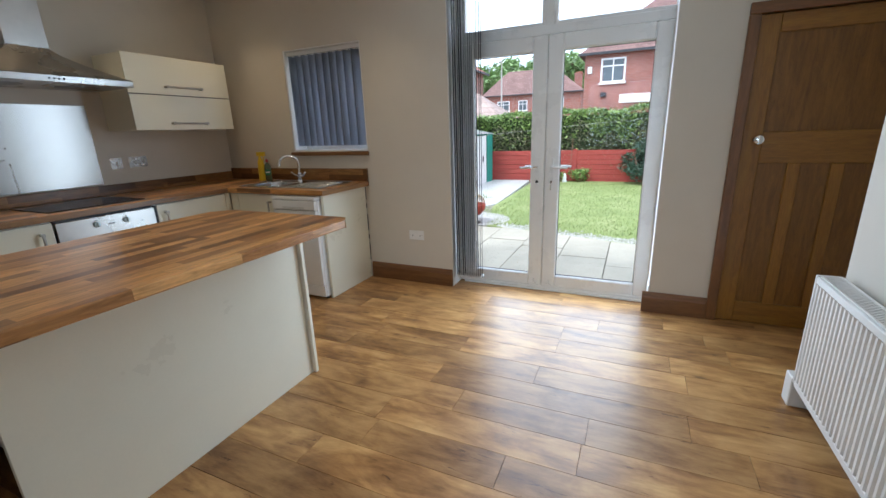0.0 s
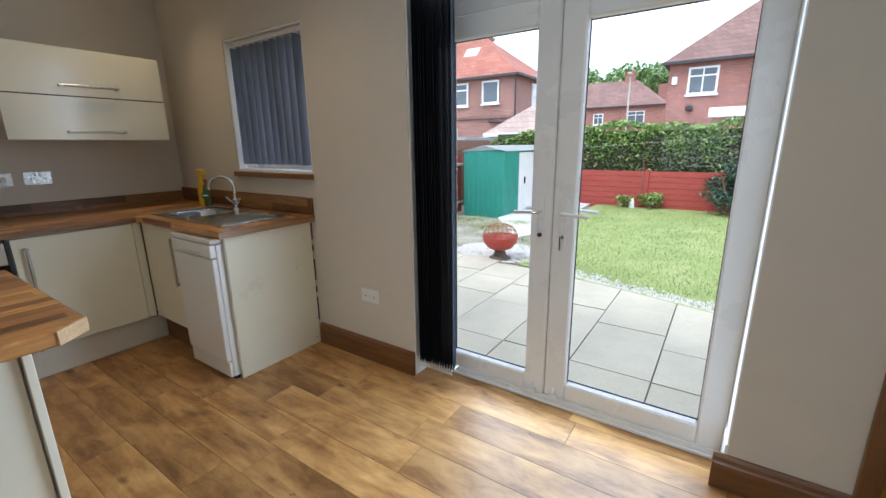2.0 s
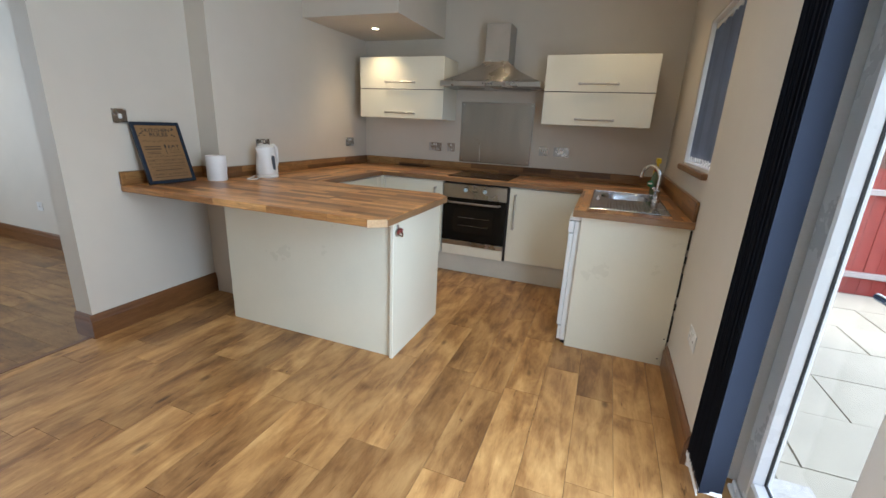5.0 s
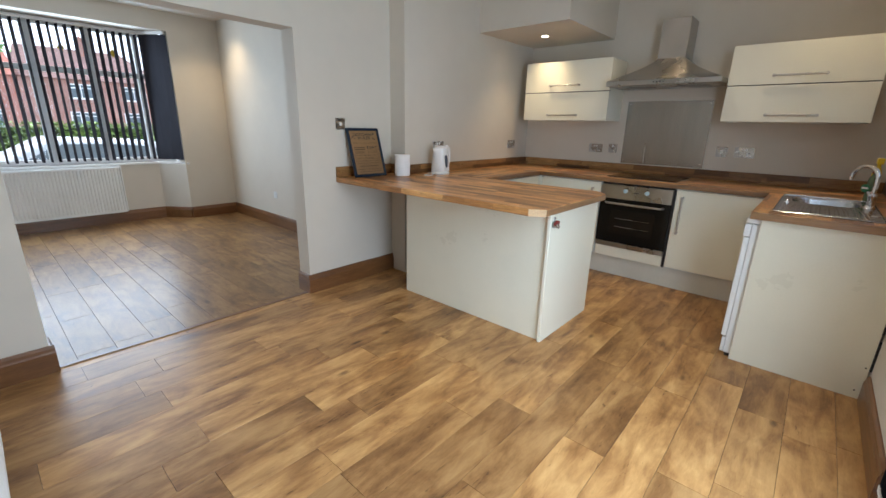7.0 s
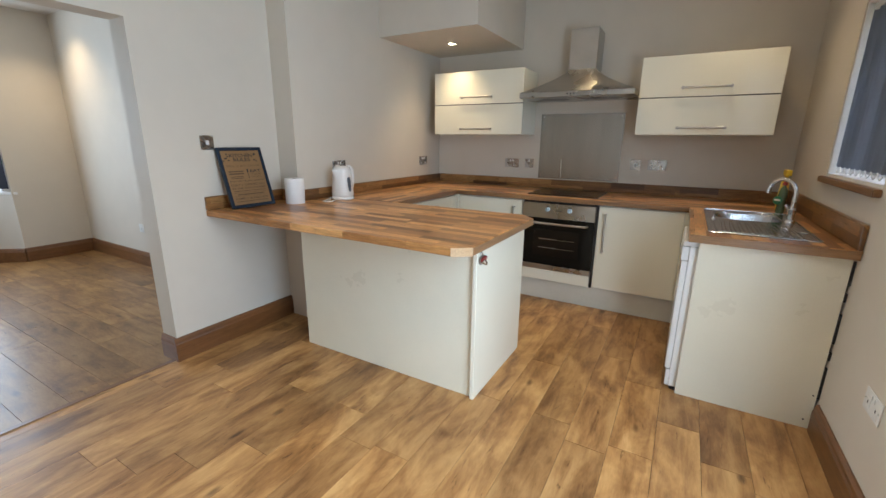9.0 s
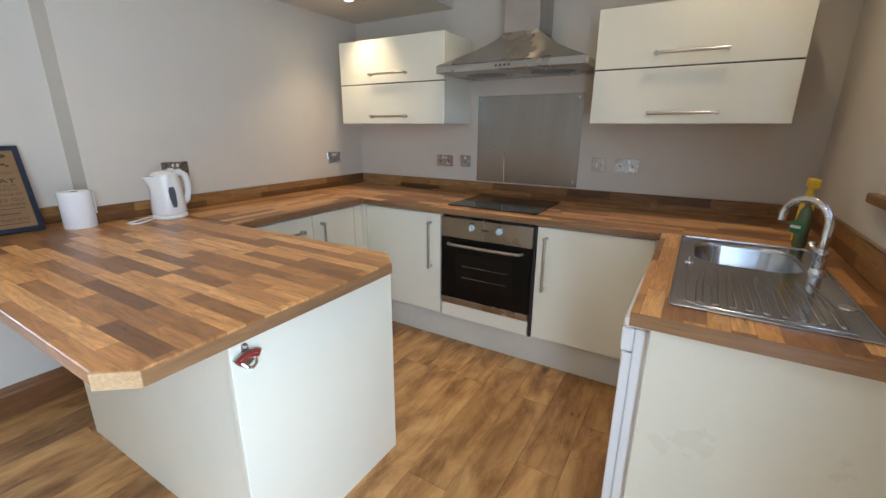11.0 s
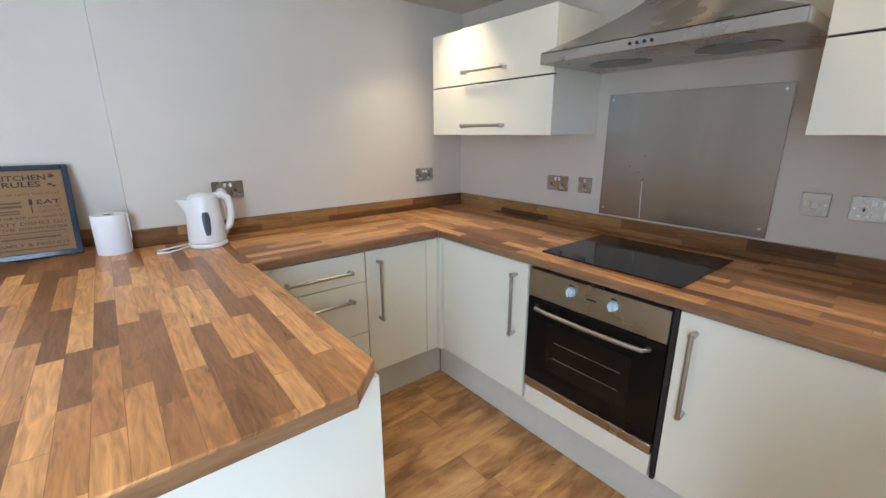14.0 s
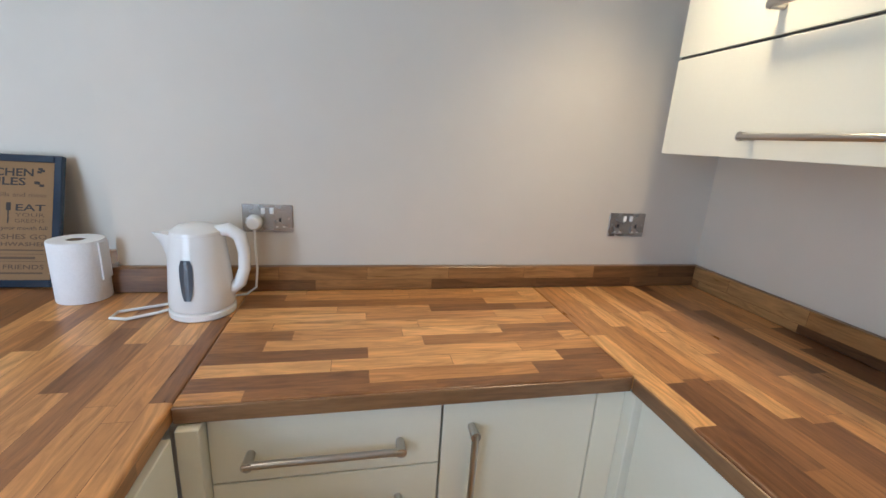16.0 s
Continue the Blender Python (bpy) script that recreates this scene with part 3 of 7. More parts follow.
# vertical blind pushed to one side
vb = thing("vertical_blind", (-1.18, 3.235, 0.12), "navy fabric vertical blind stacked open beside the garden doors", "blind")
part("headrail", boxes((DX0 + 0.002, 3.215, DTOP - 0.035, DX1 - 0.002, 3.255, DTOP - 0.001), bevel=0.004), WHITE, vb)
random.seed(4)
for i in range(14):
    x = -1.305 + i * 0.0172
    bm = bmesh.new()
    yaw = 19 + random.uniform(-3, 3)
    box(bm, -0.0009, -0.044, 0.115, 0.0009, 0.044, 2.365)
    bmesh.ops.transform(bm, matrix=pose(x, 3.232, 0, random.uniform(-0.12, 0.12), random.uniform(-0.1, 0.1), yaw), verts=bm.verts)
    part("slat", bm, SLAT_NAVY, vb)
    part("weight", boxes((x - 0.002, 3.195, 0.108, x + 0.002, 3.269, 0.122)), WHITE, vb)
for yy in (3.19, 3.274):
    pts = []
    for i in range(13):
        x = -1.305 + i * 0.0172 + (0.014 if yy < 3.24 else -0.014)
        for k in range(6):
            u = k / 6
            pts.append((x + 0.0172 * u, yy, 0.115 - 0.022 * math.sin(math.pi * u)))
    part("bead_chain", tube(pts, 0.0024, 6), WHITE, vb, "white bead chain linking the slats")
part("cord_bracket", boxes((-1.344, NY - 0.004, 1.27, -1.331, NY + 0.022, 1.36), bevel=0.003), WHITE, vb, "white wall bracket for the cord")
part("pull_cord", tube([(-1.338, 3.218, 2.36), (-1.337, 3.218, 1.6), (-1.338, 3.22, 0.9), (-1.337, 3.22, 0.75)], 0.002, 6), WHITE, vb)

# ---- kitchen window ----
kw = tagged(thing("window_1", ((WX0 + WX1) / 2, 3.42, WZ0), "white plastic kitchen window in a plastered reveal", "window"), kind="structure")
part("window_frame", frame_box(bmesh.new(), WX0, WZ0 + 0.002, WX1, WZ1, 3.39, 3.45, 0.06, 0.006), UPVC, kw)
part("mullion", boxes((-2.575, 3.392, WZ0 + 0.06, -2.515, 3.448, WZ1 - 0.06), bevel=0.004), UPVC, kw)
part("pane", boxes((WX0 + 0.055, 3.418, WZ0 + 0.055, WX1 - 0.055, 3.422, WZ1 - 0.055)), GLASS, kw, shadow=False)
part("reveal_lining", boxes((WX0, NY + 0.006, WZ0, WX0 + 0.012, 3.39, WZ1), (WX1 - 0.012, NY + 0.006, WZ0, WX1, 3.39, WZ1), (WX0 + 0.012, NY + 0.006, WZ1 - 0.012, WX1 - 0.012, 3.39, WZ1), (WX0 + 0.012, NY + 0.006, WZ0, WX1 - 0.012, 3.39, WZ0 + 0.014)), WHITE_PAINT, kw, "white painted reveal")
part("window_sill", boxes((WX0 - 0.02, NY - 0.03, WZ0 - 0.035, WX1 + 0.012, NY - 0.001, WZ0 - 0.002), bevel=0.004), SILLWOOD, kw, "brown wooden sill edge")
wb = thing("vertical_blind", ((WX0 + WX1) / 2, 3.27, WZ0 + 0.03), "slate grey fabric vertical blind, closed over the kitchen window", "blind")
part("headrail", boxes((WX0 + 0.015, 3.24, WZ1 - 0.045, WX1 - 0.015, 3.285, WZ1 - 0.014), bevel=0.003), WHITE, wb)
for i in range(10):
    x = WX0 + 0.075 + i * 0.0755
    bm = bmesh.new()
    for k in range(8):
        u0, u1 = k / 8 - 0.5, (k + 1) / 8 - 0.5
        a = [(u * 0.089, 0.017 * (1 - 4 * u * u)) for u in (u0, u1)]
        q = [bm.verts.new((a[0][0], a[0][1], WZ0 + 0.05)), bm.verts.new((a[1][0], a[1][1], WZ0 + 0.05)), bm.verts.new((a[1][0], a[1][1], WZ1 - 0.05)), bm.verts.new((a[0][0], a[0][1], WZ1 - 0.05))]
        bm.faces.new(q)
    bmesh.ops.remove_doubles(bm, verts=bm.verts, dist=1e-5)
    bmesh.ops.solidify(bm, geom=bm.faces, thickness=0.0012)
    bmesh.ops.transform(bm, matrix=pose(x, 3.262, 0, 0, 0, (34 if i < 9 else 64) + (14 if i % 4 == 2 else 0) + random.uniform(-12, 12)), verts=bm.verts)
    part("slat", bm, SLAT_GREY, wb)
    part("hanger", boxes((x - 0.008, 3.257, WZ1 - 0.055, x + 0.008, 3.267, WZ1 - 0.042)), WHITE, wb)
pts = []
for i in range(9):
    x = WX0 + 0.075 + i * 0.0755
    pts += [(x + 0.0755 * k / 8, 3.228, WZ0 + 0.056 - 0.03 * math.sin(math.pi * k / 8)) for k in range(8)]
part("bead_chain", tube(pts, 0.0026, 6), WHITE, wb, "white bead chain linking the slats")

# ---- panelled door and casing ----
pd = tagged(thing("door_2", (0.99, 3.19, 0), "closed golden varnished wooden door with one upper and three lower panels", "door"), kind="structure")
DY0, DY1 = 3.222, 3.262
bars = [(0.612, 0.005, 0.715, 1.89), (1.265, 0.005, 1.368, 1.89)]
for a, b, c, d in bars:
    part("stile", boxes((a, DY0, b, c, DY1, d), bevel=0.003), DOORWOOD["z"], pd)
for b, d in ((1.79, 1.89), (1.06, 1.245), (0.005, 0.15)):
    part("rail", boxes((0.715, DY0, b, 1.265, DY1, d), bevel=0.003), DOORWOOD["x"], pd)
for a, c in ((0.862, 0.926), (1.067, 1.13)):
    part("muntin", boxes((a, DY0, 0.15, c, DY1, 1.06), bevel=0.003), DOORWOOD["z"], pd)
for a, b, c, d in ((0.715, 1.245, 1.265, 1.79), (0.715, 0.15, 0.862, 1.06), (0.926, 0.15, 1.067, 1.06), (1.13, 0.15, 1.265, 1.06)):
    part("panel", boxes((a, DY0 + 0.014, b, c, DY1 - 0.01, d)), BURL, pd, "figured wood panel")
knob = part("knob", lathe([(0.012, 0), (0.012, 0.012), (0.026, 0.022), (0.031, 0.036), (0.026, 0.05), (0.01, 0.056)], (0, 0, 0), 24), CHROME, pd, "round chrome door knob", smooth=True)
knob.rotation_euler = (radians(90), 0, 0)
knob.location = Vector((0.69, DY0, 1.2)) - PLACE[pd.name]
for a, c in ((0.553, 0.612), (1.368, 1.43)):
    part("casing", boxes((a, NY - 0.024, 0.0, c, NY + 0.03, 1.892), bevel=0.006, seg=2), CASING["z"], pd, "dark varnished door casing")
part("head_casing", boxes((0.553, NY - 0.024, 1.893, 1.43, NY + 0.03, 1.955), bevel=0.006, seg=2), CASING["x"], pd, "dark varnished head casing")

# ---- radiators ----


def radiator(x, y0, y1, z0, z1, label):
    """A ribbed panel radiator on a wall that faces -x; x is its front face."""
    r = thing("radiator", (x + 0.05, (y0 + y1) / 2, z0), label, "radiator")
    bm = bmesh.new()
    n = max(4, int((y1 - y0 - 0.04) / 0.033))
    step = (y1 - y0 - 0.04) / n
    prof = []
    for i in range(n):
        b = y0 + 0.02 + i * step
        prof += [(b, 0.009), (b + step * 0.22, 0.0), (b + step * 0.6, 0.0), (b + step * 0.82, 0.009)]
    prof.append((y1 - 0.02, 0.009))
    lo, hi = z0 + 0.03, z1 - 0.035
    for (ya, da), (yb, db) in zip(prof, prof[1:]):
        bm.faces.new([bm.verts.new(c) for c in ((x + da, ya, lo), (x + db, yb, lo), (x + db, yb, hi), (x + da, ya, hi))])
    box(bm, x + 0.012, y0 + 0.02, z0 + 0.005, x + 0.02, y1 - 0.02, z1 - 0.01)
    box(bm, x + 0.001, y0 + 0.015, z0, x + 0.013, y1 - 0.015, z0 + 0.03, 0.003)
    box(bm, x + 0.001, y0 + 0.015, z1 - 0.036, x + 0.013, y1 - 0.015, z1 - 0.006, 0.003)
    part("front_panel", bm, WHITE_PAINT, r)
    part("side_panel", boxes((x, y0, z0 + 0.01, x + 0.09, y0 + 0.016, z1), bevel=0.003), WHITE_PAINT, r)
    part("side_panel", boxes((x, y1 - 0.016, z0 + 0.01, x + 0.09, y1, z1), bevel=0.003), WHITE_PAINT, r)
    part("back_panel", boxes((x + 0.075, y0 + 0.02, z0 + 0.02, x + 0.088, y1 - 0.02, z1 - 0.02)), WHITE_PAINT, r)
    part("top_grille", boxes((x + 0.012, y0 + 0.016, z1 - 0.006, x + 0.02, y1 - 0.016, z1), (x + 0.08, y0 + 0.016, z1 - 0.006, x + 0.09, y1 - 0.016, z1), *[(x + 0.02, b, z1 - 0.006, x + 0.08, b + 0.006, z1 - 0.001) for b in np.arange(y0 + 0.02, y1 - 0.02, 0.016)]), WHITE_PAINT, r)
    part("valve", rods(((x + 0.05, y1 + 0.03, z0 + 0.05), (x + 0.05, y1 - 0.01, z0 + 0.05), 0.011), ((x + 0.05, y1 + 0.03, 0.0), (x + 0.05, y1 + 0.03, z0 + 0.06), 0.0075)), CHROME, r, "chrome valve and pipe")
    for yb in (y0 + 0.15, y1 - 0.18):
        part("bracket", boxes((x + 0.088, yb, z0 + 0.1, x + 0.117, yb + 0.03, z1 - 0.1)), WHITE_PAINT, r)
    return r


radiator(0.775, 0.65, 2.255, 0.125, 0.665, "white ribbed panel radiator on the chimney breast")
single("pipe_box", boxes((0.775, 2.262, 0.0, 0.889, 2.345, 0.15), bevel=0.004), WHITE_PAINT, "white painted pipe boxing at the foot of the wall", "pipe box")
br = radiator(-0.05, -0.68, 0.62, 0.15, 0.735, "white ribbed panel radiator under the bay window")
br.matrix_basis = pose(0.02, -3.94 + 0.068, 0.15, 0, 0, -90)

# ---- kitchen units ----
FX, TZ, UZ = -3.19, 0.905, 0.865   # cooker run fronts, worktop top and underside
PL = 0.175


def bar_handle(parent, a, b, out, r=0.0078):
    """A straight bar handle from a to b, standing off along out on two feet."""
    a, b, out = Vector(a), Vector(b), Vector(out)
    w = (b - a).normalized()
    bm = bmesh.new()
    rod(bm, a + out, b + out, r, seg=12)
    h = part("handle", bm, HANDLE, parent, "brushed steel bar handle", smooth=True)
    for p in (a + w * 0.006, b - w * 0.006):
        bm = bmesh.new()
        rod(bm, p, p + out * 1.16, r * 1.15, r * 1.45, seg=10)
        part("foot", bm, HANDLE, h, smooth=True)


def unit(label, body, fronts, group="base units"):
    """A cabinet: carcass box, then fronts given as box, handle ends and stand-off."""
    x0, y0, z0, x1, y1, z1 = body
    c = thing("cabinet", ((x0 + x1) / 2, (y0 + y1) / 2, z0), label, "cabinet", group)
    part("body", boxes(body), CARCASS, c)
    for name, b, h0, h1, out in fronts:
        d = part(name, boxes(b, bevel=0.002, seg=2), CREAM, c, "cream gloss " + name)
        if h0:
            bar_handle(d, h0, h1, out)
    return c


O = (0.034, 0, 0)
unit("cream gloss base cabinet beside the oven", (-3.82, 0.73, PL, FX - 0.02, 1.338, UZ - 0.002), [("door", (FX - 0.019, 0.735, PL + 0.012, FX, 1.335, UZ - 0.01), (FX, 1.268, 0.50), (FX, 1.268, 0.80), O)])
unit("cream gloss base cabinet between oven and sink", (-3.82, 1.952, PL, FX - 0.02, 2.56, UZ - 0.002), [("door", (FX - 0.019, 1.968, PL + 0.012, FX, 2.55, UZ - 0.01), (FX, 2.02, 0.495), (FX, 2.02, 0.80), O)])
N = (0, 0.034, 0)
unit("cream gloss three-drawer base cabinet", (-2.728, 0.14, PL, -2.262, 0.68, UZ - 0.002),
     [("drawer", (-2.727, 0.681, 0.707, -2.265, 0.70, UZ - 0.01), (-2.645, 0.70, 0.772), (-2.335, 0.70, 0.772), N),
      ("drawer", (-2.727, 0.681, 0.432, -2.265, 0.70, 0.703), (-2.645, 0.70, 0.625), (-2.335, 0.70, 0.625), N),
      ("drawer", (-2.727, 0.681, PL + 0.012, -2.265, 0.70, 0.428), (-2.645, 0.70, 0.338), (-2.335, 0.70, 0.338), N)])
unit("cream gloss narrow corner base cabinet", (-3.15, 0.14, PL, -2.732, 0.68, UZ - 0.002), [("door", (-3.095, 0.681, PL + 0.012, -2.732, 0.70, UZ - 0.01), (-2.797, 0.70, 0.485), (-2.797, 0.70, 0.80), N),
     ("filler", (-3.17, 0.681, PL + 0.012, -3.099, 0.70, UZ - 0.01), None, None, None)])
S = (0, -0.034, 0)
unit("cream gloss sink base cabinet", (-3.15, 2.625, PL, -2.665, 3.15, 0.70), [("door", (-3.095, 2.605, PL + 0.012, -2.668, 2.624, UZ - 0.01), (-2.72, 2.605, 0.50), (-2.72, 2.605, 0.80), S),
     ("filler", (-3.188, 2.605, PL + 0.012, -3.099, 2.624, UZ - 0.01), None, None, None)])
single("corner_post", boxes((FX - 0.02, 0.685, PL + 0.012, -3.1705, 0.733, UZ - 0.002), bevel=0.002), CREAM, "cream corner filler post between cabinets", "cabinet filler")
single("corner_post", boxes((FX - 0.02, 2.553, PL + 0.012, FX, 2.60, UZ - 0.004), bevel=0.002), CREAM, "cream corner filler post between cabinets", "cabinet filler")
single("plinth", boxes((FX - 0.045, 0.665, 0.0, FX - 0.03, 2.67, PL - 0.002), bevel=0.002), PLINTH, "cream plinth board under the cooker run", "plinth")
single("plinth", boxes((FX - 0.028, 0.65, 0.0, -2.24, 0.665, PL - 0.002), bevel=0.002), PLINTH, "cream plinth board under the drawers", "plinth")
single("plinth", boxes((FX - 0.028, 2.66, 0.0, -2.67, 2.675, PL - 0.002), bevel=0.002), SKIRT["x"], "brown plinth board under the sink cabinet", "plinth")
# peninsula
pen = thing("peninsula_cabinet", (-1.89, 1.0, 0), "cream panelled breakfast peninsula with a bottle opener on its end", "cabinet")
part("back_panel", boxes((-1.592, 0.44, 0.0, -1.574, 1.662, UZ - 0.002), bevel=0.001), CREAM_MATT, pen, "plain cream back panel")
part("end_panel", boxes((-2.236, 1.668, 0.0, -1.552, 1.69, UZ - 0.002), bevel=0.002), CREAM, pen, "cream gloss end panel")
part("body", boxes((-2.20, 0.70, PL, -1.594, 1.673, UZ - 0.004)), CARCASS, pen)
part("front", boxes((-2.22, 0.74, PL + 0.012, -2.201, 1.671, UZ - 0.012), bevel=0.002), CREAM, pen)
part("filler", boxes((-2.264, 0.66, PL, -2.2225, 0.735, UZ - 0.003), bevel=0.002), CREAM_MATT, pen)
part("plinth", boxes((-2.17, 0.67, 0.0, -2.155, 1.673, PL - 0.002)), PLINTH, pen)
op = thing("bottle_opener", (-1.59, 1.6970, 0.72), "cast metal wall bottle opener with a red badge", "bottle opener")
UPRIGHT = Matrix(((0.88, 0, 0, -1.594), (0, 0, 1, 1.6895), (0, 0.88, 0, 0.776), (0, 0, 0, 1)))
AGED = plain("aged_metal", (0.36, 0.34, 0.32), 0.32, 1.0)
RED = plain("red_enamel", (0.30, 0.018, 0.018), 0.35)


def arc(r0, r1, a0, a1, cz, steps=14):
    """Outline of a ring segment about (0, cz)."""
    ang = [radians(a0 + (a1 - a0) * k / steps) for k in range(steps + 1)]
    return [(r1 * math.cos(a), cz + r1 * math.sin(a)) for a in ang] + [(r0 * math.cos(a), cz + r0 * math.sin(a)) for a in reversed(ang)]


def on_opener(name, outline, y0, y1, material, parent, bevel=0.0, label=""):
    bm = prism(outline, y0, y1, bevel)
    bmesh.ops.transform(bm, matrix=UPRIGHT, verts=bm.verts)
    return part(name, bm, material, parent, label)


on_opener("back_plate", [(0.03 * math.cos(a), -0.008 + 0.026 * math.sin(a)) for a in (2 * math.pi * k / 28 for k in range(28))], 0, 0.008, AGED, op, 0.002)
on_opener("hanging_tab", rounded(-0.011, 0.012, 0.011, 0.043, 0.009, 4), 0, 0.007, AGED, op, 0.002)
band = on_opener("arched_band", arc(0.062, 0.088, 57, 123, -0.066), 0.008, 0.019, AGED, op, 0.002, "raised metal arch")
on_opener("badge", arc(0.066, 0.084, 60, 120, -0.066), 0.019, 0.0205, RED, band, 0.0, "worn red enamel badge")
on_opener("badge_mark", arc(0.073, 0.077, 66, 114, -0.066), 0.0206, 0.0212, PLATE, band, 0.0, "pale worn mark")
part("prong", tube([(-1.616, 1.704, 0.768), (-1.608, 1.718, 0.757), (-1.594, 1.722, 0.752), (-1.58, 1.718, 0.757), (-1.572, 1.704, 0.768)], 0.0045, 8), CHROME, op, smooth=True)
part("screw", rods(((-1.594, 1.6965, 0.804), (-1.594, 1.6985, 0.804), 0.005), seg=12), CHROME, op)

# sink end panel and slim dishwasher
ep = thing("end_panel", (-2.194, 2.913, 0), "cream end panel beside the dishwasher with gaps along the wall", "cabinet panel")
part("board", boxes((-2.205, 2.6235, 0.0, -2.183, 3.199, UZ - 0.002), bevel=0.0015), CREAM_MATT, ep)
part("edge_band", boxes((-2.205, 2.6215, 0.0, -2.183, 2.623, UZ - 0.002)), CREAM, ep, "cream edge band")
# dark strips paint the shade in the open gaps along the wall
for z0, z1 in ((0.165, 0.33), (0.37, 0.41), (0.455, 0.60), (0.66, 0.70), (0.74, 0.85)):
    part("wall_gap_shade", boxes((-2.199, 3.1992, z0, -2.1825, 3.2095, z1)), GASKET, ep, "dark strip painting shade into a gap in the old sealant")
for y, z in ((3.17, 0.045), (3.185, 0.18)):
    part("screw", rods(((-2.183, y, z), (-2.1815, y, z), 0.004), seg=10), GASKET, ep)

dw = thing("dishwasher", (-2.42, 2.87, 0), "white slim freestanding dishwasher under the worktop", "dishwasher")
part("body", boxes((-2.652, 2.585, 0.02, -2.213, 3.13, 0.825), bevel=0.004), APPLIANCE, dw)
part("worktop", boxes((-2.656, 2.552, 0.828, -2.209, 3.13, 0.856), bevel=0.008, seg=3), APPLIANCE, dw)
part("door", boxes((-2.65, 2.556, 0.125, -2.215, 2.584, 0.745), bevel=0.006, seg=2), APPLIANCE, dw)
ctl = part("control_panel", boxes((-2.65, 2.55, 0.75, -2.215, 2.584, 0.824), bevel=0.006, seg=2), APPLIANCE, dw)
part("grip", boxes((-2.54, 2.545, 0.757, -2.32, 2.5515, 0.775), bevel=0.003), CARCASS, ctl)
part("kickplate", boxes((-2.65, 2.566, 0.022, -2.215, 2.584, 0.118), bevel=0.003), APPLIANCE, dw)
for fx in (-2.62, -2.235):
    part("foot", rods(((fx, 2.61, 0.0), (fx, 2.61, 0.022), 0.018)), BLACK, dw)

# oven
ov = thing("oven", (-3.5, 1.645, PL), "built-under electric oven with a steel fascia and black glass door", "oven")
part("body", boxes((-3.78, 1.349, PL + 0.13, FX - 0.02, 1.941, UZ - 0.004)), BLACK, ov)
part("fascia", boxes((FX - 0.019, 1.347, 0.722, FX + 0.006, 1.943, 0.846), bevel=0.002), STEEL, ov, "brushed steel control fascia")
door = part("door", boxes((FX - 0.019, 1.347, 0.318, FX + 0.004, 1.943, 0.717), bevel=0.002), OVENGLASS, ov, "black glass oven door")
part("trim", boxes((FX - 0.016, 1.349, 0.275, FX + 0.007, 1.941, 0.316), bevel=0.002), STEEL, door, "brushed steel lower trim")
part("window", boxes((FX + 0.0045, 1.455, 0.40, FX + 0.0065, 1.835, 0.625), bevel=0.0008), INNER, door)
for z in (0.47, 0.545):
    part("shelf_wire", rods(((FX + 0.008, 1.50, z), (FX + 0.008, 1.80, z), 0.0022), seg=6), STEEL, door)
part("handle", tube([(FX + 0.005, 1.40, 0.683), (FX + 0.035, 1.412, 0.683), (FX + 0.046, 1.50, 0.684), (FX + 0.05, 1.645, 0.684), (FX + 0.046, 1.79, 0.684), (FX + 0.035, 1.878, 0.683), (FX + 0.005, 1.89, 0.683)], 0.009, 12), HANDLE, door, "bowed steel oven handle", smooth=True)
for y in (1.562, 1.742):
    k = part("knob", rods(((FX + 0.006, y, 0.797), (FX + 0.022, y, 0.797), 0.019, 0.017), seg=24), KNOB, ov, "pale plastic control knob", smooth=True)
    part("grip", boxes((FX + 0.022, y - 0.004, 0.781, FX + 0.034, y + 0.004, 0.813), bevel=0.002), KNOB, k)
    part("dial_mark", boxes((FX + 0.006, y - 0.012, 0.82, FX + 0.0066, y + 0.012, 0.825)), BLACK, ov)
part("name_mark", boxes((FX + 0.006, 1.632, 0.786, FX + 0.0066, 1.672, 0.793)), BLACK, ov)
single("oven_filler_panel", boxes((FX - 0.019, 1.352, PL + 0.004, FX, 1.94, 0.272), bevel=0.002), CREAM, "cream filler panel below the oven", "cabinet panel")
# black strip fills the slot beside the oven in place of its shade
single("oven_gap_shade", boxes((FX - 0.019, 1.947, PL + 0.004, FX - 0.002, 1.962, UZ - 0.01)), BLACK, "dark strip painting shade into the gap beside the oven", "cabinet panel")

# hob
hob = thing("hob", (-3.49, 1.645, TZ), "black glass ceramic hob set in the worktop", "hob")
part("glass", boxes((-3.735, 1.355, TZ + 0.0005, -3.25, 1.935, TZ + 0.007), bevel=0.002), BLACKGLASS, hob)
RING = plain("hob_ring", (0.05, 0.05, 0.055), 0.2, bump=0)
for x, y, r in ((-3.38, 1.5, 0.09), (-3.38, 1.79, 0.075), (-3.61, 1.5, 0.075), (-3.61, 1.79, 0.09)):
    bm = bmesh.new()
    vs = [[bm.verts.new((x + q * math.cos(a), y + q * math.sin(a), TZ + 0.0073)) for a in (2 * math.pi * k / 40 for k in range(40))] for q in (r, r - 0.002)]
    for k in range(40):
        bm.faces.new((vs[0][k], vs[0][(k + 1) % 40], vs[1][(k + 1) % 40], vs[1][k]))
    part("cooking_ring", bm, RING, hob)

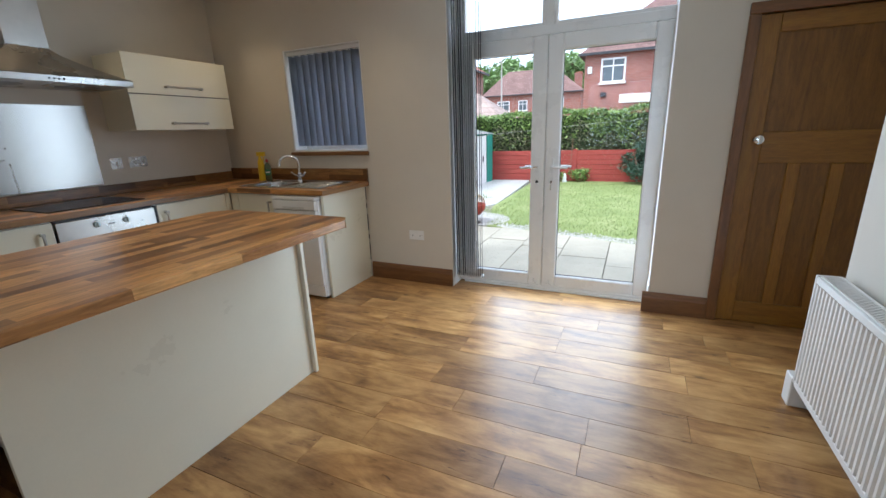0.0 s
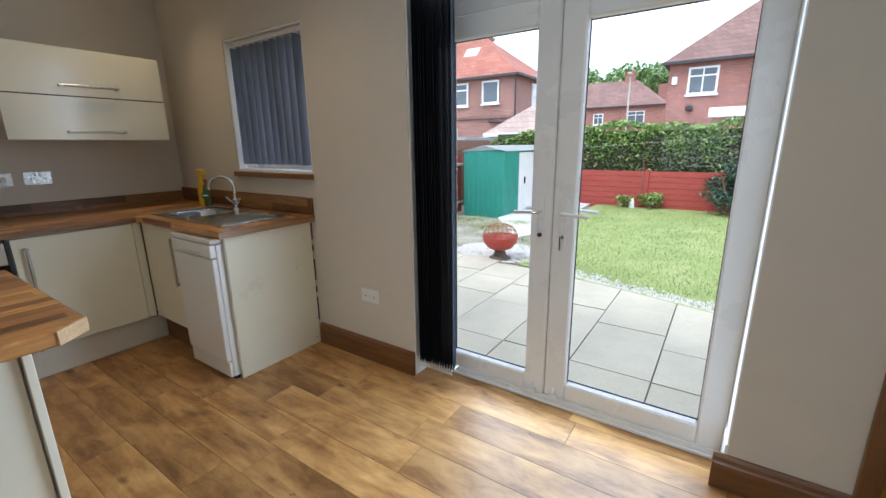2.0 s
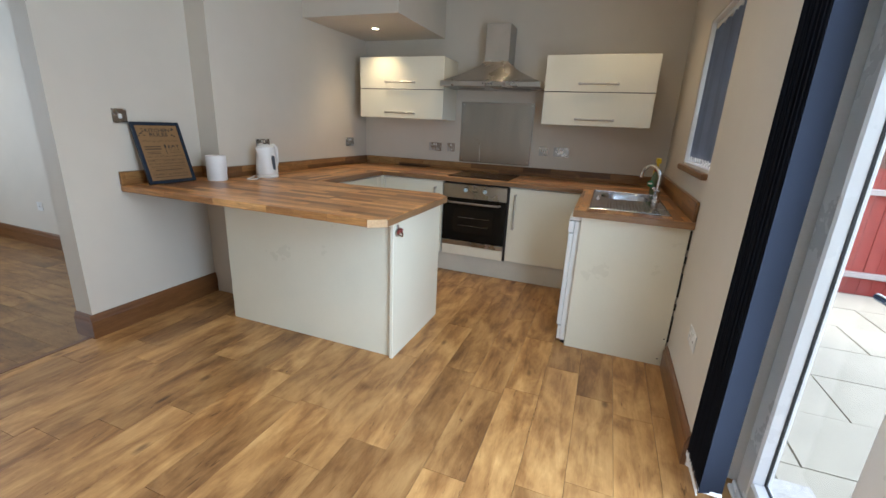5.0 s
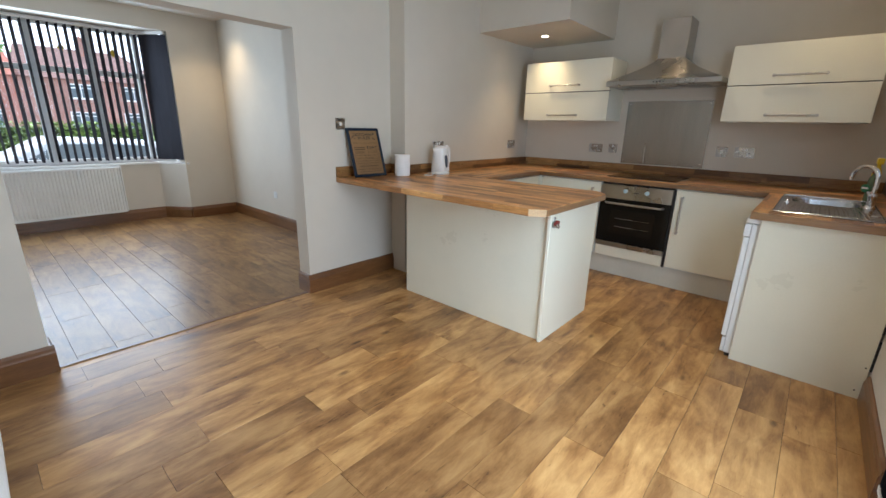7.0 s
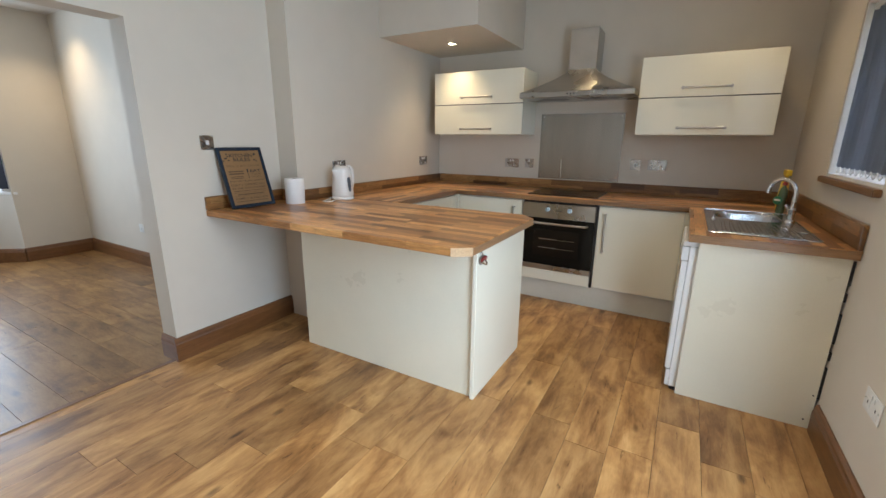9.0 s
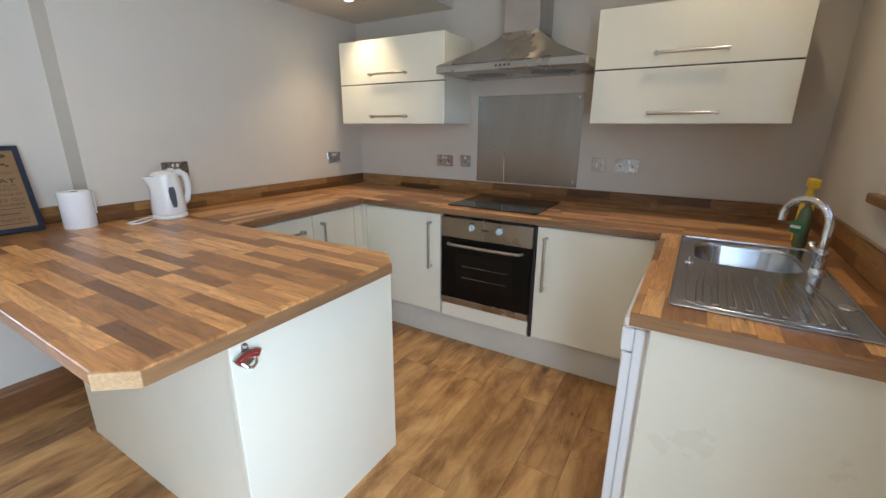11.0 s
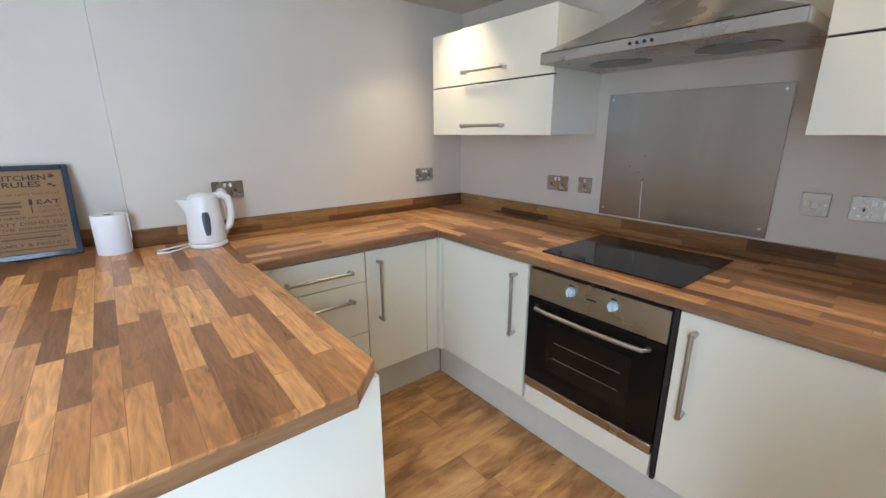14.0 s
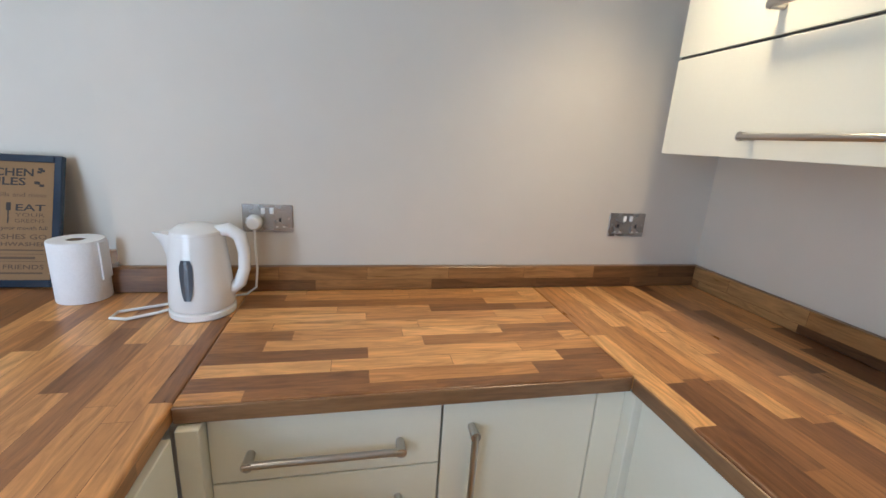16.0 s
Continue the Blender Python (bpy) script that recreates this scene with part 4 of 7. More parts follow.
# worktops
cook_top = single("worktop", prism([(WX + 0.002, SY + 0.002), (-3.172, SY + 0.002), (-3.172, 2.57), (-3.172, NY - 0.002), (WX + 0.002, NY - 0.002)], UZ, TZ, 0.006, 3), TOP_Y, "block-pattern brown wood worktop along the cooker wall", "worktop", "worktops")
drawer_top = single("worktop", prism([(-3.1715, SY + 0.002), (-2.2155, SY + 0.002), (-2.2155, 0.715), (-3.1715, 0.715)], UZ, TZ, 0.006, 3), TOP_X, "block-pattern brown wood worktop over the drawers", "worktop", "worktops")
part("front_edge", boxes((-3.1716, 0.722, UZ + 0.002, -3.1662, 2.5715, TZ - 0.003), bevel=0.0025, seg=2), EDGING["y"], cook_top, "rounded front edge")
part("front_edge", boxes((-3.1655, 0.7155, UZ + 0.002, -2.2165, 0.721, TZ - 0.003), bevel=0.0025, seg=2), EDGING["x"], drawer_top, "rounded front edge")
pen_top = single("worktop", prism([(-2.215, SY + 0.002), (-1.862, SY + 0.002), (-1.858, NIB + 0.002), (-1.275, NIB + 0.002), (-1.268, 1.70), (-1.325, 1.772), (-2.14, 1.772), (-2.228, 1.685), (-2.215, 0.80)], UZ, TZ, 0.006, 3), TOP_Y, "block-pattern brown wood peninsula worktop with clipped corners", "worktop", "worktops")
part("edge_strip", prism([(-1.267, 1.697), (-1.326, 1.7725), (-1.323, 1.7755), (-1.2635, 1.70)], UZ + 0.001, TZ - 0.001), RAWEDGE, pen_top, "pale cut edge on the clipped corner")
part("edge_strip", boxes((-2.139, 1.7715, UZ + 0.0005, -1.3255, 1.7745, TZ - 0.004), bevel=0.001), EDGING["x"], pen_top)
SK = (-3.135, 2.655, -2.245, 3.10)  # sink cut-out
sink_top = single("worktop", boxes((-3.1715, 2.572, UZ, -2.142, SK[1] + 0.01, TZ), (-3.1715, SK[1] + 0.01, UZ, SK[0] + 0.01, SK[3] - 0.01, TZ), (SK[2] - 0.01, SK[1] + 0.01, UZ, -2.142, SK[3] - 0.01, TZ), (-3.1715, SK[3] - 0.01, UZ, -2.142, NY - 0.002, TZ)), TOP_X, "block-pattern brown wood worktop round the sink", "worktop", "worktops")
part("edge_strip", boxes((-2.1425, 2.573, UZ + 0.0005, -2.1395, NY - 0.003, TZ - 0.0005), bevel=0.001), EDGING["y"], sink_top)
UP = 0.985
up_0 = single("upstand", boxes((WX + 0.002, SY + 0.021, TZ + 0.001, WX + 0.02, NY - 0.021, UP), bevel=0.003), UP_Y, "dark walnut block upstand on the cooker wall", "upstand", "upstands")
part("top_edge", boxes((WX + 0.002 + 0.001, SY + 0.021 + 0.001, UP, WX + 0.02 - 0.001, NY - 0.021 - 0.001, UP + 0.0022), bevel=0.0008), EDGING["y"], up_0, "thin lighter top edge")
up_1 = single("upstand", boxes((WX + 0.002, SY + 0.002, TZ + 0.001, -1.845, SY + 0.02, UP), bevel=0.003), UP_X, "dark walnut block upstand behind the kettle", "upstand", "upstands")
part("top_edge", boxes((WX + 0.002 + 0.001, SY + 0.002 + 0.001, UP, -1.845 - 0.001, SY + 0.02 - 0.001, UP + 0.0022), bevel=0.0008), EDGING["x"], up_1, "thin lighter top edge")
up_2 = single("upstand", boxes((-1.858, NIB + 0.002, TZ + 0.001, -1.275, NIB + 0.02, UP), bevel=0.003), UP_X, "dark walnut block upstand on the nib wall", "upstand", "upstands")
part("top_edge", boxes((-1.858 + 0.001, NIB + 0.002 + 0.001, UP, -1.275 - 0.001, NIB + 0.02 - 0.001, UP + 0.0022), bevel=0.0008), EDGING["x"], up_2, "thin lighter top edge")
up_3 = single("upstand", boxes((-1.858, NIB + 0.021, TZ + 0.001, -1.84, SY + 0.001, UP), bevel=0.003), UP_Y, "short dark walnut block upstand at the wall step", "upstand", "upstands")
part("top_edge", boxes((-1.858 + 0.001, NIB + 0.021 + 0.001, UP, -1.84 - 0.001, SY + 0.001 - 0.001, UP + 0.0022), bevel=0.0008), EDGING["y"], up_3, "thin lighter top edge")
up_4 = single("upstand", boxes((WX + 0.002, NY - 0.02, TZ + 0.001, -2.142, NY - 0.002, UP + 0.03), bevel=0.003), UP_X, "tall dark walnut block upstand behind the sink", "upstand", "upstands")
part("top_edge", boxes((WX + 0.002 + 0.001, NY - 0.02 + 0.001, UP + 0.03, -2.142 - 0.001, NY - 0.002 - 0.001, UP + 0.03 + 0.0022), bevel=0.0008), EDGING["x"], up_4, "thin lighter top edge")

# sink with drainer
sk = thing("sink", (-2.69, 2.88, TZ), "stainless steel inset sink with ribbed drainer", "sink")
bx0, by0, bx1, by1 = -3.085, 2.705, -2.735, 3.04
outer = rounded(SK[0], SK[1], SK[2], SK[3], 0.014)
bowl = rounded(bx0, by0, bx1, by1, 0.10, 8)
bm = bmesh.new()
zt = TZ + 0.004
plate = bmesh.new()
for a0, b0, a1, b1 in ((SK[0] + 0.003, SK[1] + 0.003, bx0, SK[3] - 0.003), (bx1, SK[1] + 0.003, SK[2] - 0.003, SK[3] - 0.003), (bx0, SK[1] + 0.003, bx1, by0), (bx0, by1, bx1, SK[3] - 0.003)):
    plate.faces.new([plate.verts.new(c) for c in ((a0, b0, zt), (a1, b0, zt), (a1, b1, zt), (a0, b1, zt))])
in_v = [bm.verts.new((x, y, zt)) for x, y in bowl]
for c, (cx, cy) in enumerate(((bx1, by1), (bx0, by1), (bx0, by0), (bx1, by0))):
    for k in range(8):
        plate.faces.new([plate.verts.new(p) for p in ((cx, cy, zt), (*bowl[c * 9 + k + 1], zt), (*bowl[c * 9 + k], zt))])
mx, my = (bx0 + bx1) / 2, (by0 + by1) / 2
rings = [in_v] + [[bm.verts.new((mx + (x - mx) * q, my + (y - my) * q, zt - d)) for x, y in bowl] for q, d in ((0.975, 0.004), (0.95, 0.014), (0.88, 0.135), (0.84, 0.15), (0.76, 0.156))]
nb = len(in_v)
for ring_a, ring_b in zip(rings, rings[1:]):
    for i in range(nb):
        bm.faces.new((ring_a[i], ring_b[i], ring_b[(i + 1) % nb], ring_a[(i + 1) % nb]))
bm.faces.new(rings[-1])
bmesh.ops.remove_doubles(plate, verts=plate.verts, dist=1e-5)
part("drainer_plate", plate, SINKSTEEL, sk)
body = part("bowl", bm, SINKSTEEL, sk, smooth=True)
part("rolled_rim", tube([(x, y, zt + 0.0005) for x, y in outer] + [(outer[0][0], outer[0][1], zt + 0.0005)], 0.0035, 8), SINKSTEEL, sk, smooth=True)
for i in range(9):
    y = 2.728 + i * 0.0385
    for e in (-0.0085, 0.0085):
        part("drainer_rib", tube([(-2.30, y + e * 0.4, zt - 0.001), (-2.312, y + e, zt + 0.0005), (-2.45, y + e, zt + 0.0012), (-2.60, y + e * 0.7 + (2.885 - y) * 0.05, zt + 0.0006), (-2.70, y + (2.885 - y) * 0.1, zt - 0.0016)], [0.0012, 0.0026, 0.0028, 0.002, 0.001], 6), SINKSTEEL, sk, smooth=True)
    part("rib_end", tube([(-2.306, y - 0.007, zt), (-2.303, y, zt + 0.0012), (-2.306, y + 0.007, zt)], 0.0024, 6), CHROME, sk, smooth=True)
part("drainer_edge", tube([(-2.70, 2.69, zt - 0.001), (-2.32, 2.69, zt), (-2.29, 2.698, zt), (-2.277, 2.725, zt), (-2.274, 3.05, zt)], 0.0028, 8), SINKSTEEL, sk, smooth=True)
part("overflow_grate", lathe([(0.024, 0), (0.022, 0.003), (0.004, 0.0035)], (-2.47, 3.075, zt), 20), CHROME, sk, smooth=True)
part("waste", lathe([(0.036, 0), (0.034, 0.004), (0.02, 0.005), (0.008, 0.008)], (-2.88, 2.885, zt - 0.156), 28), CHROME, sk, smooth=True)
part("plug_hole_cap", lathe([(0.016, 0), (0.015, 0.004), (0.004, 0.006), (0.004, 0.018), (0.002, 0.02)], (-2.71, 2.692, zt), 24), CHROME, sk, "small round overflow cap", smooth=True)
tap = thing("kitchen_tap", (-2.82, 3.07, TZ), "chrome mixer tap with a swan-neck spout", "tap")
tx, ty = -2.80, 3.065
part("base", lathe([(0.028, 0.004), (0.026, 0.012), (0.019, 0.02), (0.018, 0.06), (0.021, 0.075), (0.014, 0.088)], (tx, ty, TZ), 28), CHROME, tap, smooth=True)
sp = [(tx, ty, TZ + 0.08)]
for k in range(13):
    a = radians(180 * k / 12)
    u = 0.085 * (1 - math.cos(a))
    sp.append((tx - u * 0.78, ty - u * 0.62, TZ + 0.165 + 0.075 * math.sin(a) - (0.012 if k == 12 else 0)))
part("spout", tube(sp, [0.0125] * (len(sp) - 1) + [0.0135], 12), CHROME, tap, smooth=True)
for s in (-1, 1):
    lv = part("lever", tube([(tx + s * 0.015, ty, TZ + 0.055), (tx + s * 0.045, ty - 0.005, TZ + 0.06), (tx + s * 0.075, ty - 0.015, TZ + 0.082)], [0.011, 0.009, 0.007], 10), CHROME, tap, smooth=True)
    part("cap", lathe([(0.008, 0), (0.012, 0.006), (0.008, 0.014)], (tx + s * 0.077, ty - 0.016, TZ + 0.08), 14), CHROME, lv, smooth=True)

# spray bottle and washing-up bottle
YEL = plain("yellow_plastic", (0.75, 0.52, 0.02), 0.35)
CLEARGREEN = plain("olive_liquid_plastic", (0.10, 0.14, 0.08), 0.2)
GREEN = plain("green_label", (0.01, 0.16, 0.07), 0.4)
sb = thing("spray_bottle", (-3.3, 3.09, TZ), "white spray cleaner bottle with a yellow trigger head", "bottle")
part("bottle", lathe([(0.03, 0), (0.038, 0.006), (0.038, 0.13), (0.032, 0.18), (0.016, 0.22), (0.014, 0.235)], (-3.3, 3.09, TZ + 0.001), 28, 0.7), YEL, sb, smooth=True)
head = part("trigger_head", boxes((-3.33, 3.074, TZ + 0.236, -3.235, 3.106, TZ + 0.275), (-3.315, 3.08, TZ + 0.22, -3.288, 3.10, TZ + 0.237), bevel=0.006, seg=2), YEL, sb, "yellow trigger spray head")
part("trigger", tube([(-3.262, 3.09, TZ + 0.237), (-3.255, 3.09, TZ + 0.21), (-3.265, 3.09, TZ + 0.185)], 0.006, 8), YEL, head, smooth=True)
wu = thing("soap_bottle", (-3.2, 3.075, TZ), "clear washing-up liquid bottle with a green and white label", "bottle")
part("bottle", lathe([(0.03, 0), (0.037, 0.008), (0.034, 0.06), (0.038, 0.11), (0.032, 0.15), (0.014, 0.172), (0.013, 0.18)], (-3.2, 3.075, TZ + 0.001), 28, 0.65), CLEARGREEN, wu, smooth=True)
part("cap", lathe([(0.014, 0), (0.014, 0.016), (0.008, 0.026)], (-3.2, 3.075, TZ + 0.181), 18), RED, wu, "red cap", smooth=True)
bm = lathe([(0.027, 0), (0.027, 0.002), (0.02, 0.004)], (0, 0, 0), 24)
bmesh.ops.transform(bm, matrix=pose(-3.18, 3.05, TZ + 0.085, 90, 0, 50), verts=bm.verts)
lab = part("label", bm, GREEN, wu, "round green label")
bm = boxes((-0.02, -0.003, -0.007, 0.02, 0.003, 0.007), bevel=0.002)
bmesh.ops.transform(bm, matrix=pose(-3.1785, 3.0485, TZ + 0.087, 0, 0, 50), verts=bm.verts)
part("band", bm, WHITE, lab, "white band across the label")

# ---- wall units, hood, splashback ----


def wall_unit(y0, y1, x0, label):
    c = thing("wall_cabinet", ((WX + x0) / 2, (y0 + y1) / 2, 1.40), label, "cabinet", "wall cabinets")
    part("body", boxes((WX + 0.001, y0 + 0.002, 1.402, x0 - 0.021, y1 - 0.002, 1.958), bevel=0.001), CREAM_MATT, c)
    # dark backing strip paints the shade in the seam between the doors
    part("seam_shade", boxes((x0 - 0.0208, y0 + 0.003, 1.6665, x0 - 0.008, y1 - 0.003, 1.6725)), BLACK, c, "dark strip painting shade into the seam between the doors")
    for a, b, hz in ((1.40, 1.666, 1.45), (1.673, 1.96, 1.732)):
        d = part("door", boxes((x0 - 0.02, y0, a, x0, y1, b), bevel=0.002, seg=2), CREAM, c, "cream gloss lift-up door")
        m = (y0 + y1) / 2
        bar_handle(d, (x0, m - 0.155, hz), (x0, m + 0.155, hz), (0.034, 0, 0))


wall_unit(0.29, 1.192, -3.47, "cream gloss wall cabinet with two lift-up doors, beside the cooker hood")
wall_unit(2.122, 3.0, -3.48, "cream gloss wall cabinet with two lift-up doors, near the window")

hd = thing("cooker_hood", (-3.6, 1.64, 1.70), "brushed steel chimney cooker hood", "cooker hood")
bm = bmesh.new()
hx0, hx1, hy0, hy1 = WX + 0.001, -3.36, 1.196, 2.1
box(bm, hx0, hy0, 1.695, hx1, hy1, 1.738, 0.003)
part("rim", bm, STEEL, hd)
bm = bmesh.new()
levels = []
for k in range(9):
    u = k / 8
    w = (1 - u) ** 1.35
    z = 1.739 + 0.19 * u
    levels.append((hx1 + (-3.60 - hx1) * (1 - w), 1.645 - 0.112 - (1.645 - 0.112 - hy0 - 0.004) * w, 1.645 + 0.112 + (hy1 - 0.004 - 1.645 - 0.112) * w, z))
rings = [[bm.verts.new(c) for c in ((hx0, a, z), (x, a, z), (x, b, z), (hx0, b, z))] for x, a, b, z in levels]
for q, s in zip(rings, rings[1:]):
    for k in range(4):
        bm.faces.new((q[k], q[(k + 1) % 4], s[(k + 1) % 4], s[k]))
bm.faces.new(rings[-1])
part("canopy", bm, STEEL, hd, smooth=True)
part("flue", boxes((hx0, 1.533, 1.93, -3.602, 1.757, 2.245), bevel=0.002), STEEL_V, hd, "upright steel flue")
for y in (1.43, 1.86):
    bm = lathe([(0.10, 0), (0.10, 0.002)], (-3.6, y, 1.6925), 32, 1.3)
    part("filter", bm, plain("hood_filter", (0.2, 0.2, 0.2), 0.35, 0.8), hd, "round grease filter")
for i in range(4):
    part("button", rods(((hx1, 1.60 + i * 0.026, 1.717), (hx1 + 0.004, 1.60 + i * 0.026, 1.717), 0.006)), BLACK, hd)
spl = thing("splashback", (WX, 1.63, 0.98), "scuffed stainless steel splashback panel behind the hob", "splashback")
part("panel", boxes((WX + 0.001, 1.255, UP + 0.01, WX + 0.006, 1.995, 1.59), bevel=0.001), SHEET, spl)
for y in (1.28, 1.97):
    for z in (1.03, 1.565):
        part("screw", rods(((WX + 0.006, y, z), (WX + 0.009, y, z), 0.006), seg=12), CHROME, spl)
RUST = plain("dried_drip", (0.30, 0.22, 0.13), 0.7)
part("drip_stain", tube([(WX + 0.0062, 1.47, 1.18), (WX + 0.0062, 1.472, 1.10), (WX + 0.0062, 1.476, 1.0)], [0.0015, 0.003, 0.002], 6), plain("pale_drip", (0.6, 0.57, 0.5), 0.6), spl, "dried pale drip")
for y, z, r in ((1.40, 1.25, 0.006), (1.47, 1.30, 0.005), (1.43, 1.22, 0.004), (1.445, 1.225, 0.004), (1.47, 1.19, 0.006)):
    part("spot_stain", rods(((WX + 0.006, y, z), (WX + 0.0066, y, z), r), seg=10), RUST, spl, "brown cooking spot")

# ---- sockets and switches ----


def face(name, m, w, h, plate, holes, label, category, plug=False):
    """A wall plate in a local frame: x along the wall, z up, facing -y; m sets it on its wall."""
    t = thing(name, m.translation, label, category, "wall plates")
    root = m.copy()

    def put(nm, specs, mat, bevel=0.0, par=t):
        bm = boxes(*specs, bevel=bevel)
        bmesh.ops.transform(bm, matrix=root, verts=bm.verts)
        return part(nm, bm, mat, par)

    p = put("plate", [(-w / 2, -0.005, -h / 2, w / 2, -0.0005, h / 2)], plate, 0.002)
    for cx in ([-0.036, 0.036] if w > 0.12 else [0.0]):
        if holes:
            put("socket_face", [(cx - 0.02, -0.006, -0.033, cx + 0.02, -0.005, 0.008)], plate, 0)
            put("pin_hole", [(cx - 0.003, -0.0068, -0.010, cx + 0.003, -0.006, 0.002)], BLACK, 0)
            put("pin_hole", [(cx - 0.014, -0.0068, -0.028, cx - 0.006, -0.006, -0.023)], WHITE, 0)
            put("pin_hole", [(cx + 0.006, -0.0068, -0.028, cx + 0.014, -0.006, -0.023)], WHITE, 0)
            s = cx * 0.35
            put("rocker", [(s - 0.006, -0.009, 0.014, s + 0.006, -0.005, 0.033)], WHITE, 0.001)
        else:
            put("rocker", [(cx - 0.011, -0.009, -0.014, cx + 0.011, -0.005, 0.014)], CARCASS, 0.002)
    for cx in ((-w / 2 + 0.012, w / 2 - 0.012)):
        put("screw", [(cx - 0.003, -0.0062, -0.003, cx + 0.003, -0.005, 0.003)], CHROME, 0.001)
    return t, root


def on_west(y, z):
    return pose(WX, y, z, 0, 0, 90)


def on_south(x, z, y=SY):
    return pose(x, y, z, 0, 0, 180)


def on_north(x, z):
    return pose(x, NY, z)


face("socket", on_west(0.975, 1.13), 0.146, 0.086, PLATE, True, "brushed nickel double socket on the cooker wall", "socket")
face("socket", on_west(1.156, 1.133), 0.086, 0.086, PLATE, True, "brushed nickel single socket on the cooker wall", "socket")
face("switch", on_west(2.122, 1.15), 0.086, 0.086, PLATE, False, "brushed nickel switched outlet beside the splashback", "switch")
face("socket", on_west(2.29, 1.152), 0.146, 0.086, PLATE, True, "brushed nickel double socket under the wall cabinet", "socket")
face("socket", on_south(-3.515, 1.138), 0.146, 0.086, PLATE, True, "brushed nickel double socket near the corner", "socket")
plugged, m = face("socket", on_south(-2.28, 1.137), 0.146, 0.086, PLATE, True, "brushed nickel double socket with the kettle plugged in", "socket")
face("switch", on_south(-1.338, 1.315, NIB), 0.086, 0.086, PLATE, False, "brushed nickel light switch on the nib wall", "switch")
face("socket", on_north(-1.683, 0.438), 0.146, 0.086, WHITE, True, "white double socket low on the wall", "socket")
face("socket", pose(FW, -2.4, 0.41, 0, 0, 90), 0.086, 0.086, WHITE, True, "white socket low on the front room wall", "socket")
pg = thing("plug", (-2.244, SY + 0.005, 1.12), "white mains plug of the kettle in its socket", "plug")
bm = lathe([(0.02, 0), (0.024, 0.006), (0.023, 0.022), (0.017, 0.032)], (0, 0, 0), 20)
bmesh.ops.transform(bm, matrix=pose(-2.244, SY + 0.007, 1.127, -90), verts=bm.verts)
part("body", bm, WHITE, pg, smooth=True)
part("cable", tube([(-2.244, SY + 0.02, 1.11), (-2.246, SY + 0.035, 1.06), (-2.25, SY + 0.04, 0.99), (-2.245, SY + 0.045, 0.93), (-2.22, SY + 0.055, TZ + 0.006), (-2.16, SY + 0.07, TZ + 0.005), (-2.10, SY + 0.06, TZ + 0.005)], 0.0035, 8), WHITE, pg, smooth=True)

# ---- kettle, roll and framed sign ----
kt = thing("kettle", (-2.13, 0.29, TZ), "white plastic jug kettle with a grey water gauge", "kettle")
kx, ky = -2.135, 0.285
part("base", lathe([(0.078, 0.001), (0.082, 0.006), (0.082, 0.018), (0.074, 0.024)], (kx, ky, TZ), 40), WHITE, kt, smooth=True)
jug = lathe([(0.078, 0.025), (0.081, 0.035), (0.077, 0.095), (0.071, 0.16), (0.066, 0.207), (0.064, 0.223)], (kx, ky, TZ), 44)
for v in jug.verts:
    dx, dy, h = v.co.x - kx, v.co.y - ky, v.co.z - TZ
    if h > 0.13 and dx > 0.03:
        k = (h - 0.13) / 0.08
        v.co.x += 0.032 * k * k * max(0.0, 1 - abs(dy) / 0.032)
part("jug", jug, WHITE, kt, smooth=True)
part("lid", lathe([(0.064, 0.2235), (0.062, 0.231), (0.045, 0.242), (0.02, 0.247), (0.004, 0.248)], (kx, ky, TZ), 40), WHITE, kt, smooth=True)
part("handle", tube([(kx - 0.045, ky, TZ + 0.226), (kx - 0.078, ky, TZ + 0.233), (kx - 0.104, ky, TZ + 0.216), (kx - 0.113, ky, TZ + 0.172), (kx - 0.111, ky, TZ + 0.125), (kx - 0.098, ky, TZ + 0.085), (kx - 0.07, ky, TZ + 0.062)], [0.017, 0.019, 0.018, 0.016, 0.0155, 0.017, 0.017], 14), WHITE, kt, smooth=True)
GAUGE = plain("grey_gauge", (0.16, 0.18, 0.21), 0.15, bump=0)
bm = bmesh.new()
cols = []
for k in range(7):
    h = 0.062 + 0.105 * k / 6
    half = (0.008, 0.0125, 0.0145, 0.016, 0.0165, 0.016, 0.011)[k]
    r = 0.081 - 0.0125 * (h - 0.035) / 0.13 + 0.0045
    cols.append([bm.verts.new((kx + 0.008 + u * half, ky + math.sqrt(r * r - (0.008 + u * half) ** 2), TZ + h)) for u in (-1, -0.33, 0.33, 1)])
for p, q in zip(cols, cols[1:]):
    for k in range(3):
        bm.faces.new((p[k], p[k + 1], q[k + 1], q[k]))
bmesh.ops.solidify(bm, geom=bm.faces, thickness=-0.004)
part("gauge", bm, GAUGE, kt, "grey water level window")
part("cord", tube([(kx + 0.06, ky - 0.03, TZ + 0.006), (kx + 0.11, ky + 0.02, TZ + 0.006), (kx + 0.165, ky + 0.055, TZ + 0.006), (kx + 0.205, ky + 0.045, TZ + 0.006), (kx + 0.205, ky + 0.005, TZ + 0.006), (kx + 0.15, ky - 0.02, TZ + 0.006), (kx + 0.09, ky - 0.05, TZ + 0.006), (kx + 0.03, ky - 0.09, TZ + 0.005)], 0.0042, 8), WHITE, kt, smooth=True)

